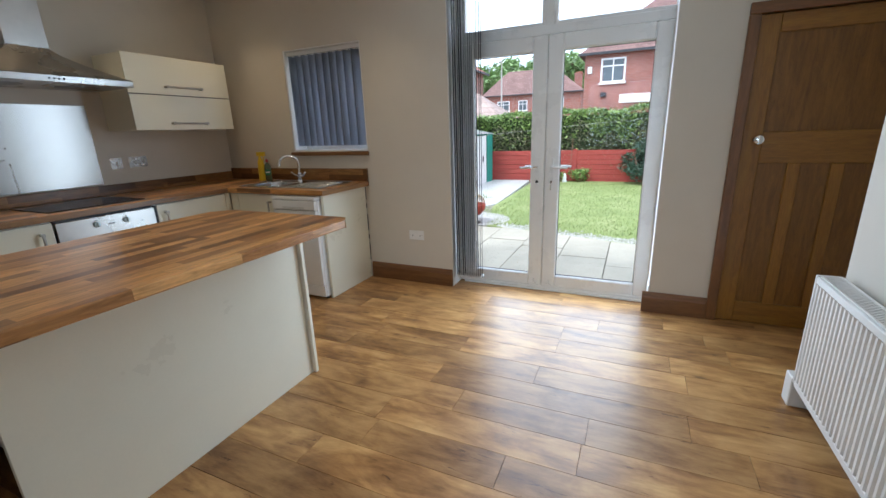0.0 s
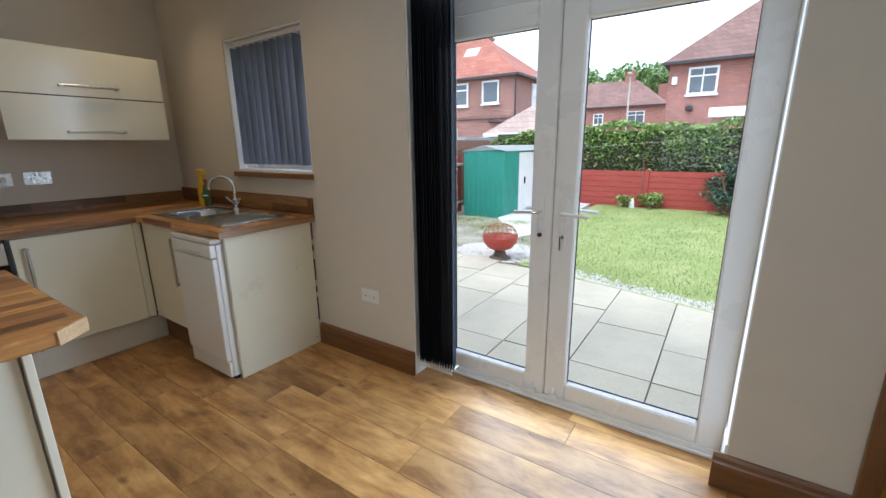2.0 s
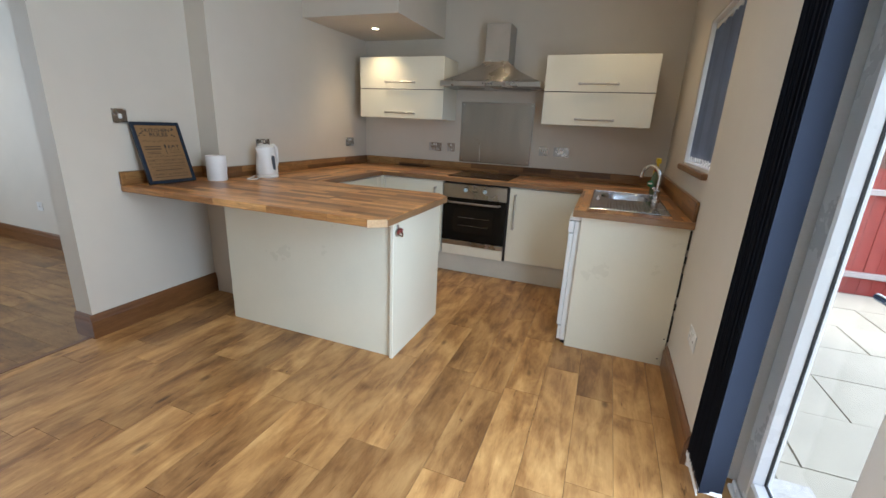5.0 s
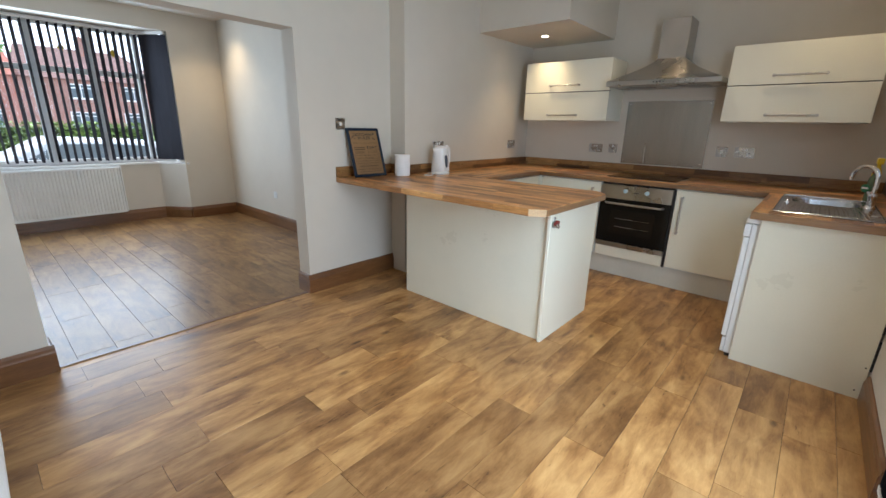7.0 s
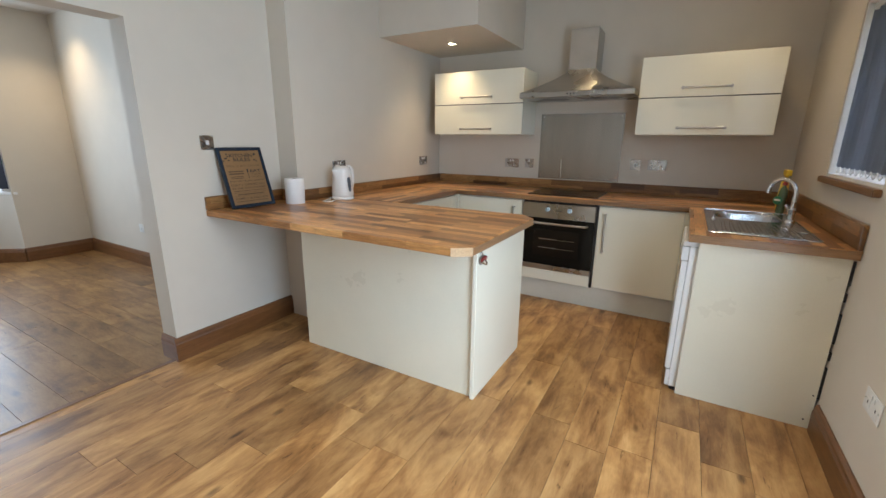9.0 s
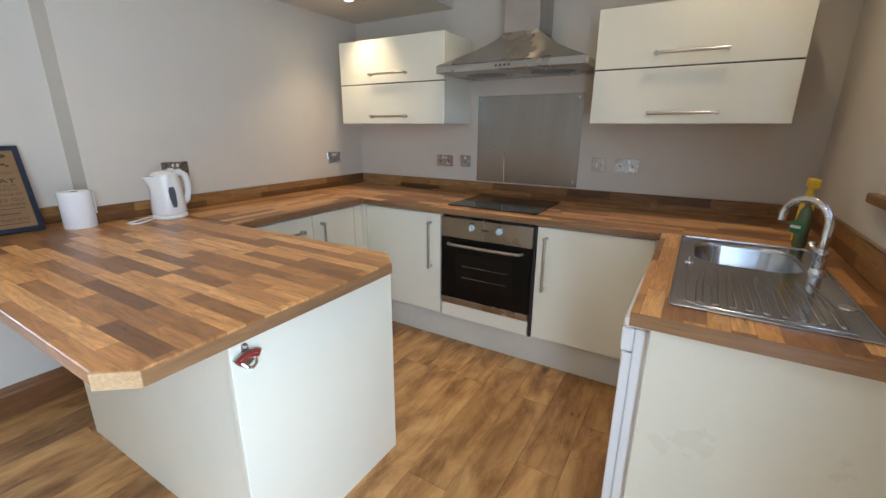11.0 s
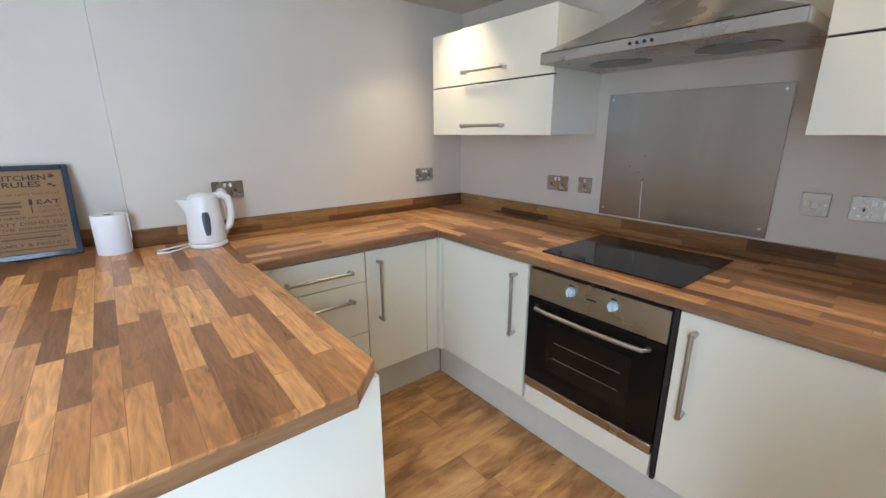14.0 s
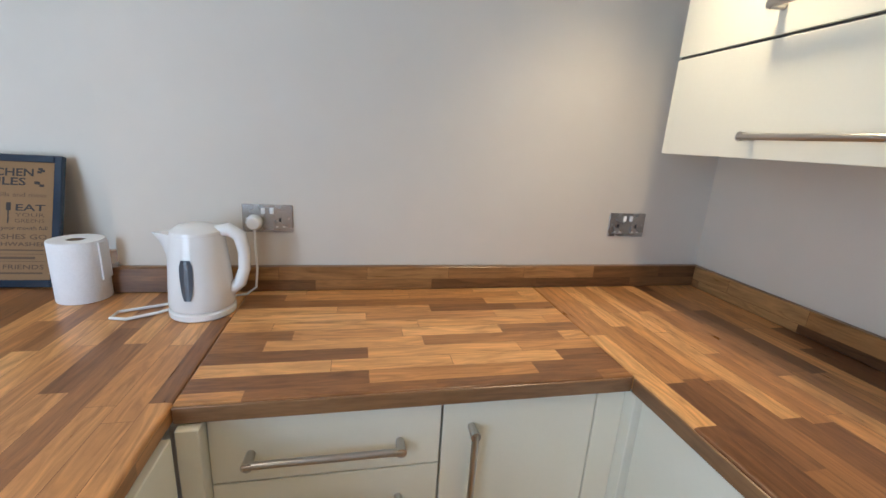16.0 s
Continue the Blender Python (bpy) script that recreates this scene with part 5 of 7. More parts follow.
pr = thing("paper_roll", (-1.772, 0.165, TZ), "white paper towel roll standing on the worktop", "paper roll")
bm = lathe([(0.022, 0.001), (0.063, 0.001), (0.064, 0.004), (0.064, 0.169), (0.063, 0.172), (0.022, 0.172), (0.022, 0.001)], (-1.787, 0.165, TZ), 44)
for f in [f for f in bm.faces if len(f.verts) > 4]:
    bm.faces.remove(f)
part("paper", bm, PAPER, pr, smooth=True)
part("core", lathe([(0.0215, 0.002), (0.0215, 0.17), (0.0195, 0.17), (0.0195, 0.004)], (-1.787, 0.165, TZ), 28), plain("card_tube", (0.2, 0.15, 0.11), 0.9), pr, "brown card core")
part("loose_sheet", boxes((-1.8545, 0.145, TZ + 0.06, -1.8505, 0.19, TZ + 0.168), bevel=0.001), PAPER, pr, "torn loose sheet end")

KRAFT = plain("kraft_paper", (0.235, 0.132, 0.053), 0.75, grain=120)
INK = plain("black_ink", (0.03, 0.022, 0.016), 0.7)
INKSOFT = plain("faded_ink", (0.10, 0.056, 0.024), 0.7)
FRAMEBLACK = plain("black_frame", (0.016, 0.026, 0.045), 0.16, bump=0.01)
SW, SH = 0.305, 0.385
LEAN = pose(-1.522, 0.078, TZ + 0.002, -17.0, 0, 178) @ Matrix.Scale(1.02, 4)   # local x runs along the wall, z up the sign, -y to the room
sg = thing("framed_sign", (-1.522, 0.06, TZ), "framed kitchen rules print in a black frame leaning on the wall", "framed print")


def on_sign(name, bm, mat, label="", par=None):
    bmesh.ops.transform(bm, matrix=LEAN, verts=bm.verts)
    return part(name, bm, mat, par or sg, label)


bw = 0.021
on_sign("frame", frame_box(bmesh.new(), -SW / 2, 0, SW / 2, SH, -0.012, 0.006, bw, 0.002), FRAMEBLACK, "glossy black frame")
paper = on_sign("print", boxes((-SW / 2 + bw, -0.006, bw, SW / 2 - bw, -0.001, SH - bw)), KRAFT, "brown kraft paper print")


def write(text, x, z, size, mat, width, bold=0.0):
    c = bpy.data.curves.new("lettering", "FONT")
    c.body, c.size, c.align_x, c.offset, c.resolution_u = text, size, "CENTER", bold, 2
    o = bpy.data.objects.new("lettering", c)
    scene.collection.objects.link(o)
    bpy.context.view_layer.update()
    me = bpy.data.meshes.new_from_object(o.evaluated_get(bpy.context.evaluated_depsgraph_get()))
    bpy.data.objects.remove(o)
    bm = bmesh.new()
    bm.from_mesh(me)
    xs = [v.co.x for v in bm.verts]
    k = width / (max(xs) - min(xs))
    bmesh.ops.transform(bm, matrix=Matrix(((k, 0, 0, x), (0, 0, -1, -0.0066), (0, 1, 0, z), (0, 0, 0, 1))), verts=bm.verts)
    on_sign("lettering", bm, mat, "", paper)


write("KITCHEN", 0, 0.323, 0.031, INK, 0.155, 0.0006)
write("RULES", 0, 0.296, 0.031, INK, 0.115, 0.0006)
write("Wipe up spills and mess", 0, 0.262, 0.018, INKSOFT, 0.225)
write("EAT", 0.072, 0.222, 0.026, INK, 0.075, 0.0004)
write("YOUR", 0.072, 0.204, 0.016, INKSOFT, 0.075)
write("GREENS", 0.072, 0.187, 0.016, INKSOFT, 0.075)
write("Don't talk with your mouth full", 0, 0.166, 0.016, INK, 0.235)
write("DIRTY DISHES GO", 0, 0.139, 0.02, INKSOFT, 0.235, 0.0003)
write("IN THE DISHWASHER", 0, 0.119, 0.016, INKSOFT, 0.235, 0.0003)
write("FAMILY & FRIENDS", 0, 0.052, 0.019, INKSOFT, 0.225, 0.0003)
bars = [(-0.11, 0.228, -0.01, 0.236), (-0.11, 0.212, -0.01, 0.222), (-0.105, 0.196, -0.02, 0.201), (-0.105, 0.186, -0.02, 0.191), (-0.11, 0.105, 0.11, 0.109), (-0.115, 0.095, 0.115, 0.0965), (-0.09, 0.081, 0.09, 0.088), (-0.115, 0.074, 0.115, 0.0755), (-0.11, 0.038, 0.11, 0.043)]
for a, b, c, d in bars:
    on_sign("text_bar", boxes((a, -0.0068, b, c, -0.006, d)), INKSOFT, "", paper)
random.seed(8)
for sx in (-1, 1):
    for i in range(6):
        x, z = sx * random.uniform(0.085, 0.122), random.uniform(0.29, 0.345)
        bm = boxes((x - 0.006, -0.0068, z - 0.0035, x + 0.006, -0.006, z + 0.0035), bevel=0.0003)
        on_sign("ornament", bm, INK, "", paper)
on_sign("fork_drawing", boxes((0.016, -0.0068, 0.185, 0.019, -0.006, 0.222), (0.012, -0.0068, 0.222, 0.023, -0.006, 0.245)), INK, "", paper)

# ---- downlights ----


def downlight(x, y, z, label):
    d = thing("downlight", (x, y, z - 0.01), label, "downlight", "recessed downlights")
    part("ring", lathe([(0.043, -0.001), (0.043, -0.006), (0.036, -0.009), (0.031, -0.006), (0.031, -0.001)], (x, y, z), 28), CHROME, d)
    part("lamp", lathe([(0.030, -0.0015), (0.028, -0.004)], (x, y, z), 24), GLOW, d, "glowing warm lamp")


for x, y, z in DOWNLIGHTS:
    downlight(x, y, z, "recessed warm downlight in the ceiling")
downlight(*SOFFIT_LIGHT, "recessed warm downlight in the soffit")

# ---- bay window of the front room ----
bw1 = tagged(thing("window_2", (0.15, -4.0, 0.735), "white plastic bay window with top lights", "window"), kind="structure")
part("window_sill", prism([(-1.36, FS + 0.03), (-1.09, -3.92), (1.39, -3.92), (1.66, FS + 0.03), (1.62, -3.88), (1.5, -4.16), (-1.2, -4.16), (-1.32, -3.88)], 0.737, 0.762, 0.003), WHITE_PAINT, bw1, "white bay sill board")
bm = frame_box(bmesh.new(), -1.1, 0.765, 1.4, 2.378, -4.12, -4.05, 0.06, 0.005)
box(bm, -1.04, -4.118, 1.82, 1.34, -4.052, 1.88, 0.004)
part("window_frame", bm, UPVC, bw1)
for x in (-0.60, -0.05, 0.5, 0.95):
    part("mullion", boxes((x - 0.04, -4.117, 0.826, x + 0.04, -4.053, 1.819), (x - 0.04, -4.117, 1.881, x + 0.04, -4.053, 2.317), bevel=0.004), UPVC, bw1)
part("pane", boxes((-1.045, -4.09, 0.82, 1.345, -4.086, 2.32)), GLASS, bw1, shadow=False)
AMBER = plain("amber_leaded_glass", (0.6, 0.42, 0.03), 0.3)
for x in (-0.82, -0.33, 0.22, 0.72):
    part("leaded_motif", prism([(x - 0.035, 0), (x, -0.05), (x + 0.035, 0), (x, 0.05)], 0, 0.004), AMBER, bw1, "small amber glass motif").matrix_basis = pose(x - 0.15, -0.07, 1.36, 90, 0, 0)
for sx, a, b in ((-1, (-1.30, -3.92), (-1.12, -4.10)), (1, (1.60, -3.92), (1.42, -4.10))):
    bm = bmesh.new()
    d = Vector((b[0] - a[0], b[1] - a[1], 0))
    n = Vector((-d.y, d.x, 0)).normalized() * 0.03
    for z0, z1 in ((0.765, 0.83), (1.82, 1.88), (2.315, 2.378)):
        prism([(a[0] - n.x, a[1] - n.y), (b[0] - n.x, b[1] - n.y), (b[0] + n.x, b[1] + n.y), (a[0] + n.x, a[1] + n.y)], z0, z1, bm=bm)
    part("side_frame", bm, UPVC, bw1)
    bm = bmesh.new()
    prism([(a[0] - n.x * 0.1, a[1] - n.y * 0.1), (b[0] - n.x * 0.1, b[1] - n.y * 0.1), (b[0] + n.x * 0.1, b[1] + n.y * 0.1), (a[0] + n.x * 0.1, a[1] + n.y * 0.1)], 0.83, 1.82, bm=bm)
    prism([(a[0] - n.x * 0.1, a[1] - n.y * 0.1), (b[0] - n.x * 0.1, b[1] - n.y * 0.1), (b[0] + n.x * 0.1, b[1] + n.y * 0.1), (a[0] + n.x * 0.1, a[1] + n.y * 0.1)], 1.88, 2.315, bm=bm)
    part("pane", bm, GLASS, bw1, shadow=False)
bb = thing("vertical_blind", (0.15, -3.98, 0.79), "charcoal fabric vertical blind, half open across the bay window", "blind")
part("headrail", boxes((-1.1, -3.985, 2.335, 1.4, -3.945, 2.372), bevel=0.003), WHITE, bb)
for i in range(33):
    x = -1.06 + i * 0.0745
    bm = bmesh.new()
    box(bm, -0.0445, -0.0008, 0.80, 0.0445, 0.0008, 2.335)
    bmesh.ops.transform(bm, matrix=pose(x, -3.985, 0, 0, 0, 102 + random.uniform(-4, 4)), verts=bm.verts)
    part("slat", bm, SLAT_DARK, bb)
sb2 = thing("vertical_blind", (-1.2, -3.8, 0.79), "charcoal fabric vertical blind closed over the bay side", "blind")
for i in range(6):
    u = (i + 0.5) / 6
    x, y = -1.325 + 0.20 * u, -3.67 - 0.27 * u
    bm = bmesh.new()
    box(bm, -0.0445, -0.0008, 0.80, 0.0445, 0.0008, 2.335)
    bmesh.ops.transform(bm, matrix=pose(x + 0.03, y + 0.01, 0, 0, 0, -50 + random.uniform(-5, 5)), verts=bm.verts)
    part("slat", bm, SLAT_DARK, sb2)
part("bead_chain", tube([(-1.27 + 0.2 * k / 40, -3.665 - 0.27 * k / 40, 0.80 - 0.015 * abs(math.sin(k * 0.47))) for k in range(41)], 0.0025, 6), WHITE, sb2)
part("headrail", prism([(-1.30, -3.66), (-1.10, -3.93), (-1.075, -3.915), (-1.275, -3.645)], 2.34, 2.372), WHITE, sb2)

# ---- garden ----
GZ = -0.15


def patio_edge(x):
    """Far edge of the paving."""
    return max(5.0, 5.70 - 0.27 * x) if x > -2.44 else 6.36 + 0.16 * (x + 2.44)


LAWN = ground_mix("lawn_grass", [(0.15, 0.22, 0.055), (0.25, 0.32, 0.09), (0.40, 0.42, 0.18)], 1.5, 60, 0.8)
SOIL = ground_mix("rough_ground", [(0.12, 0.13, 0.06), (0.25, 0.22, 0.15), (0.46, 0.44, 0.38)], 2.2, 40, 0.6)
GRAVELM = ground_mix("pale_gravel", [(0.35, 0.33, 0.30), (0.5, 0.48, 0.44), (0.65, 0.63, 0.58)], 9, 70, 0.9)
STONE = plain("buff_paving", (0.46, 0.415, 0.32), 0.85, vary=0.16, scale=1.6, grain=55, bump=0.3, spread=17)
CONCRETE = ground_mix("pale_concrete", [(0.46, 0.44, 0.40), (0.56, 0.54, 0.5), (0.66, 0.64, 0.6)], 1.3, 45, 0.35)
REDWOOD = wood("red_stained_boards", (0.26, 0.035, 0.025), (0.36, 0.055, 0.04), (0.44, 0.085, 0.06), "z", 0.75)
REDRAIL = wood("red_stained_rails", (0.26, 0.035, 0.025), (0.36, 0.06, 0.045), (0.46, 0.10, 0.07), "x", 0.75)
PALERAIL = wood("weathered_rail", (0.4, 0.33, 0.3), (0.52, 0.45, 0.42), (0.62, 0.55, 0.52), "y", 0.8)
BROWNFENCE = wood("brown_fence", (0.18, 0.09, 0.055), (0.25, 0.13, 0.085), (0.33, 0.18, 0.12), "z", 0.8)
ASPHALT = ground_mix("asphalt", [(0.05, 0.05, 0.05), (0.065, 0.065, 0.065), (0.085, 0.085, 0.083)], 3, 90, 0.5)
structure("ground", boxes((-160, -160, GZ - 0.6, 160, 160, GZ - 0.09)), SOIL, "bare garden soil and distant ground")
structure("lawn", prism([(-2.05, 6.3), (2.55, 5.06), (5.5, 5.04), (5.5, 12.4), (-2.6, 12.4), (-2.5, 8.0)], GZ - 0.089, GZ - 0.02), LAWN, "patchy green lawn with pale worn spots")
structure("rough_ground", prism([(-5.05, 5.96), (-2.44, 6.38), (-2.06, 6.3), (-2.5, 8.0), (-3.0, 9.3), (-5.05, 9.3)], GZ - 0.089, GZ - 0.03), SOIL, "bare rubble ground beside the fence")
structure("garden_path", prism([(-3.84, 9.3), (-2.72, 7.7), (-2.5, 8.3), (-2.75, 12.4), (-3.84, 12.4)], GZ - 0.088, GZ - 0.012), CONCRETE, "pale concrete path beside the shed")
patio = structure("patio", prism([(-5.05, 3.5), (5.5, 3.5), (5.5, 5.0), (2.55, 5.0), (-2.44, 6.35), (-5.05, 5.94)], GZ - 0.089, GZ - 0.028), ground_mix("patio_joint", [(0.22, 0.20, 0.14), (0.29, 0.26, 0.2), (0.36, 0.33, 0.27)], 5, 50), "buff stone paved patio")
structure("door_step", boxes((-1.5, 3.492, GZ - 0.02, -0.55, 3.72, -0.05), bevel=0.01), CONCRETE, "grey concrete step outside the doors")
GREENLEAF = foliage("grass_blades", (0.13, 0.20, 0.045), (0.40, 0.46, 0.17))
HEDGELEAF = foliage("hedge_leaves", (0.07, 0.14, 0.03), (0.34, 0.47, 0.13))
BUSHLEAF = foliage("blue_green_needles", (0.03, 0.07, 0.04), (0.10, 0.17, 0.11))
TREELEAF = foliage("tree_leaves", (0.15, 0.26, 0.09), (0.38, 0.52, 0.22))
PEBBLE = plain("pebbles", (0.55, 0.53, 0.49), 0.8, vary=0.2, scale=20)


def scatter(name, material, points, size, lift=0.5, seed=1, label="", category="plants", stuff=True, parent=None):
    """Many small bent leaves, one quad each, turned at random."""
    rng = np.random.default_rng(seed)
    verts, faces = [], []
    for p in points:
        a, b = rng.uniform(0, 2 * math.pi), rng.uniform(-1, 1) * lift
        s = size * rng.uniform(0.6, 1.4)
        u = Vector((math.cos(a), math.sin(a), b)) * s
        w = Vector((-math.sin(a), math.cos(a), rng.uniform(-1, 1))) * s * 0.55
        q = Vector(p)
        i = len(verts)
        verts += [q - u, q + w * 0.8, q + u, q - w * 0.8]
        faces.append((i, i + 1, i + 2, i + 3))
    me = bpy.data.meshes.new(name)
    me.from_pydata(verts, [], faces)
    me.materials.append(material)
    ob = new(name, me)
    PLACE[ob.name] = Vector((0, 0, 0))
    if parent is not None:
        ob.parent = parent
        ob.location = -PLACE[parent.name]
        return tagged(ob, label)
    return tagged(ob, label, category, "", "stuff" if stuff else "")


rng = np.random.default_rng(3)
blades_v, blades_f = [], []
for k in range(26000):
    x = rng.uniform(-2.4, 2.6)
    y = patio_edge(x) + 0.1 + 6.0 * rng.random() ** 1.5
    if x < -2.1 and y < 7:
        continue
    if k % 7 == 0:
        a = rng.uniform(0, 6.28)
        c = ((-4.2, 8.9), (-4.4, 7.6), (-3.6, 8.3), (-3.2, 9.0), (-4.0, 6.6), (-2.75, 7.6))[k // 7 % 6]
        x, y = c[0] + abs(rng.normal(0, 0.25)) * math.cos(a), c[1] + abs(rng.normal(0, 0.3)) * math.sin(a)
        if x < -4.95:
            continue
    h, a = rng.uniform(0.02, 0.05), rng.uniform(0, 6.28)
    i = len(blades_v)
    dx, dy = 0.004 * math.cos(a), 0.004 * math.sin(a)
    lx, ly = rng.uniform(-0.02, 0.02), rng.uniform(-0.02, 0.02)
    blades_v += [(x - dx, y - dy, GZ - 0.025), (x + dx, y + dy, GZ - 0.025), (x + lx, y + ly, GZ - 0.02 + h)]
    blades_f.append((i, i + 1, i + 2))
me = bpy.data.meshes.new("grass")
me.from_pydata(blades_v, [], blades_f)
me.materials.append(GREENLEAF)
tagged(new("grass", me), "short uneven lawn grass", "grass", "", "stuff")

peb_v, peb_f = [], []
for k in range(4200):
    if k % 2:
        x = rng.uniform(-1.9, 3.0)
        y = patio_edge(x) + 0.09 + abs(rng.normal(0, 0.10))
    else:
        a, r = rng.uniform(0, 6.28), 0.75 * math.sqrt(rng.random())
        x, y = -2.5 + r * math.cos(a) * 0.9, 6.75 + r * math.sin(a) * 0.7
    s = rng.uniform(0.012, 0.028)
    i = len(peb_v)
    peb_v += [(x - s, y, GZ - 0.02), (x, y - s, GZ - 0.02), (x + s, y, GZ - 0.02), (x, y + s, GZ - 0.02), (x, y, GZ - 0.02 + s * 0.8)]
    peb_f += [(i, i + 1, i + 4), (i + 1, i + 2, i + 4), (i + 2, i + 3, i + 4), (i + 3, i, i + 4)]
me = bpy.data.meshes.new("gravel")
me.from_pydata(peb_v, [], peb_f)
me.materials.append(PEBBLE)
tagged(new("gravel", me), "pale gravel between patio and lawn", "gravel", "", "stuff")

# boundary fence on the west side
fence = tagged(thing("fence", (-5.09, 7.2, GZ - 0.09), "red stained closeboard garden fence with concrete posts", "fence"), kind="")
for i, y in enumerate((4.39, 6.32, 8.25)):
    part("post", boxes((-5.07, y - 0.055, GZ - 0.09, -4.97, y + 0.055, 1.17), bevel=0.012), CONCRETE, fence, "grey concrete fence post")
for y0, y1 in ((2.52, 4.33), (4.45, 6.26), (6.38, 8.19), (8.31, 9.9)):
    for z in (0.03, 0.90):
        part("rail", boxes((-5.105, y0, z - 0.03, -5.055, y1, z + 0.03), bevel=0.006), PALERAIL, fence, "pale weathered fence rail")
    n = int((y1 - y0) / 0.105)
    for k in range(n):
        a = y0 + (y1 - y0) * k / n
        part("board", boxes((-5.13 + 0.004 * (k % 2), a, GZ - 0.05, -5.106 + 0.004 * (k % 2), a + (y1 - y0) / n - 0.004, 1.13)), REDWOOD, fence)
back = thing("fence", (-5.75, 7.0, GZ - 0.09), "brown timber fence of the neighbouring garden", "fence")
part("boards", boxes(*[(-5.77, 2.0 + 0.15 * k, GZ - 0.09, -5.75, 2.145 + 0.15 * k, 1.46) for k in range(70)]), BROWNFENCE, back)
part("rail", boxes((-5.75, 2.0, 1.2, -5.71, 12.5, 1.27)), BROWNFENCE, back)

# low red boarded wall with the hedge behind it
low = thing("low_fence", (0, 12.5, GZ - 0.09), "low red stained horizontal board retaining fence", "fence")
for i in range(7):
    z = GZ - 0.09 + i * 0.132
    for x0, x1 in ((-5.2, -1.55), (-1.45, 2.4), (2.5, 6.0)):
        part("board", boxes((x0, 12.46 + 0.003 * (i % 2), z, x1, 12.50, z + 0.126), bevel=0.004), REDRAIL, low)
for x in (-5.25, -1.5, 2.45):
    part("post", boxes((x - 0.05, 12.43, GZ - 0.09, x + 0.05, 12.5, 0.72), bevel=0.008), REDRAIL, low)
hedge = thing("hedge", (0, 13.2, GZ - 0.09), "tall dense green clipped hedge behind the red fence", "hedge")
# dark core box: the shade deep among the leaves is put into its colour
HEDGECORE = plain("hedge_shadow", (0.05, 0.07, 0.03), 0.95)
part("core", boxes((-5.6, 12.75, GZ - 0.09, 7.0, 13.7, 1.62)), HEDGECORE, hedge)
pts = []
for k in range(30000):
    x = rng.uniform(-5.9, 5.6)
    t = 1.74 + 0.05 * math.sin(x * 2.1) + 0.04 * math.sin(x * 5.3 + 1)
    if x < -4:
        t -= (-4 - x) * 0.22
    if k % 3:
        pts.append((x, 12.66 + rng.normal(0, 0.05) + 0.04 * math.sin(x * 4), rng.uniform(0.2, t)))
    else:
        pts.append((x, rng.uniform(12.65, 13.6), t + rng.normal(0, 0.035)))
low_pts = [p for k, p in enumerate(pts) if p[2] < 1.2 + 0.18 * math.sin(p[0] * 3.1) + 0.12 * math.sin(p[0] * 7.7) and k % 5]
low_set = set(low_pts)
scatter("leaves", HEDGELEAF, [p for p in pts if p not in low_set], 0.042, 0.9, 5, parent=hedge)
scatter("bare_twigs", foliage("hedge_twigs", (0.05, 0.06, 0.03), (0.30, 0.29, 0.17)), low_pts, 0.036, 0.9, 7, "thin brownish lower growth", parent=hedge)
nh = thing("hedge", (-7.2, 9.0, GZ - 0.09), "green hedge in the neighbouring garden", "hedge")
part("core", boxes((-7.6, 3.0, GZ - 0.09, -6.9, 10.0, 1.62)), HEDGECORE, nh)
scatter("leaves", HEDGELEAF, [(-6.86 + rng.normal(0, 0.05) if k % 2 else rng.uniform(-7.6, -6.86), rng.uniform(3.0, 10.0), rng.uniform(1.0, 1.78) if k % 2 else 1.74 + rng.normal(0, 0.04)) for k in range(9000)], 0.05, 0.9, 6, parent=nh)


def bush(x, y, z0, w, h, n, material, label, seed):
    b = thing("bush", (x, y, z0), label, "bush")
    r = np.random.default_rng(seed)
    bm = bmesh.new()
    for i in range(5):
        a = i * 1.26
        tube([(x, y, z0), (x + 0.2 * w * math.cos(a), y + 0.2 * w * math.sin(a), z0 + h * 0.4), (x + 0.36 * w * math.cos(a), y + 0.36 * w * math.sin(a), z0 + h * 0.75)], [0.03, 0.02, 0.008], 6, bm)
    part("stems", bm, BROWNFENCE, b)
    cl = [(r.normal(0, w * 0.22), r.normal(0, w * 0.2), h * (0.3 + 0.6 * r.random())) for _ in range(26)]
    pts = []
    for k in range(n):
        c = cl[k % len(cl)]
        v = Vector(r.normal(0, 1, 3)).normalized() * w * 0.2 * (0.6 + 0.5 * r.random())
        pts.append((x + c[0] + v.x, y + c[1] + v.y, max(z0 + 0.02, z0 + c[2] + v.z * 0.8)))
    scatter("leaves", material, pts, 0.035, 0.9, seed + 1, parent=b)


bush(0.28, 12.1, GZ - 0.09, 1.0, 1.15, 5000, BUSHLEAF, "dark blue-green evergreen bush by the red fence", 11)
bush(-1.35, 12.25, GZ - 0.05, 0.5, 0.38, 700, HEDGELEAF, "small leafy plant at the foot of the red fence", 12)
bush(-1.9, 12.2, GZ - 0.05, 0.35, 0.3, 350, HEDGELEAF, "small leafy plant at the foot of the red fence", 13)
single("garden_ornament", lathe([(0.06, 0), (0.07, 0.05), (0.05, 0.12), (0.055, 0.18), (0.03, 0.25), (0.005, 0.28)], (-1.72, 12.15, GZ - 0.06), 16), WHITE, "small white stone garden ornament on the lawn edge", "ornament", smooth=True)

# shed
SHEDG = plain("green_steel_sheet", (0.03, 0.26, 0.20), 0.45, vary=0.08)
shed = thing("shed", (-4.36, 10.9, GZ - 0.09), "green ribbed metal garden shed with white sliding doors", "shed")
sx0, sx1, sy0, sy1, sz = -4.86, -3.86, 9.62, 12.25, 1.2


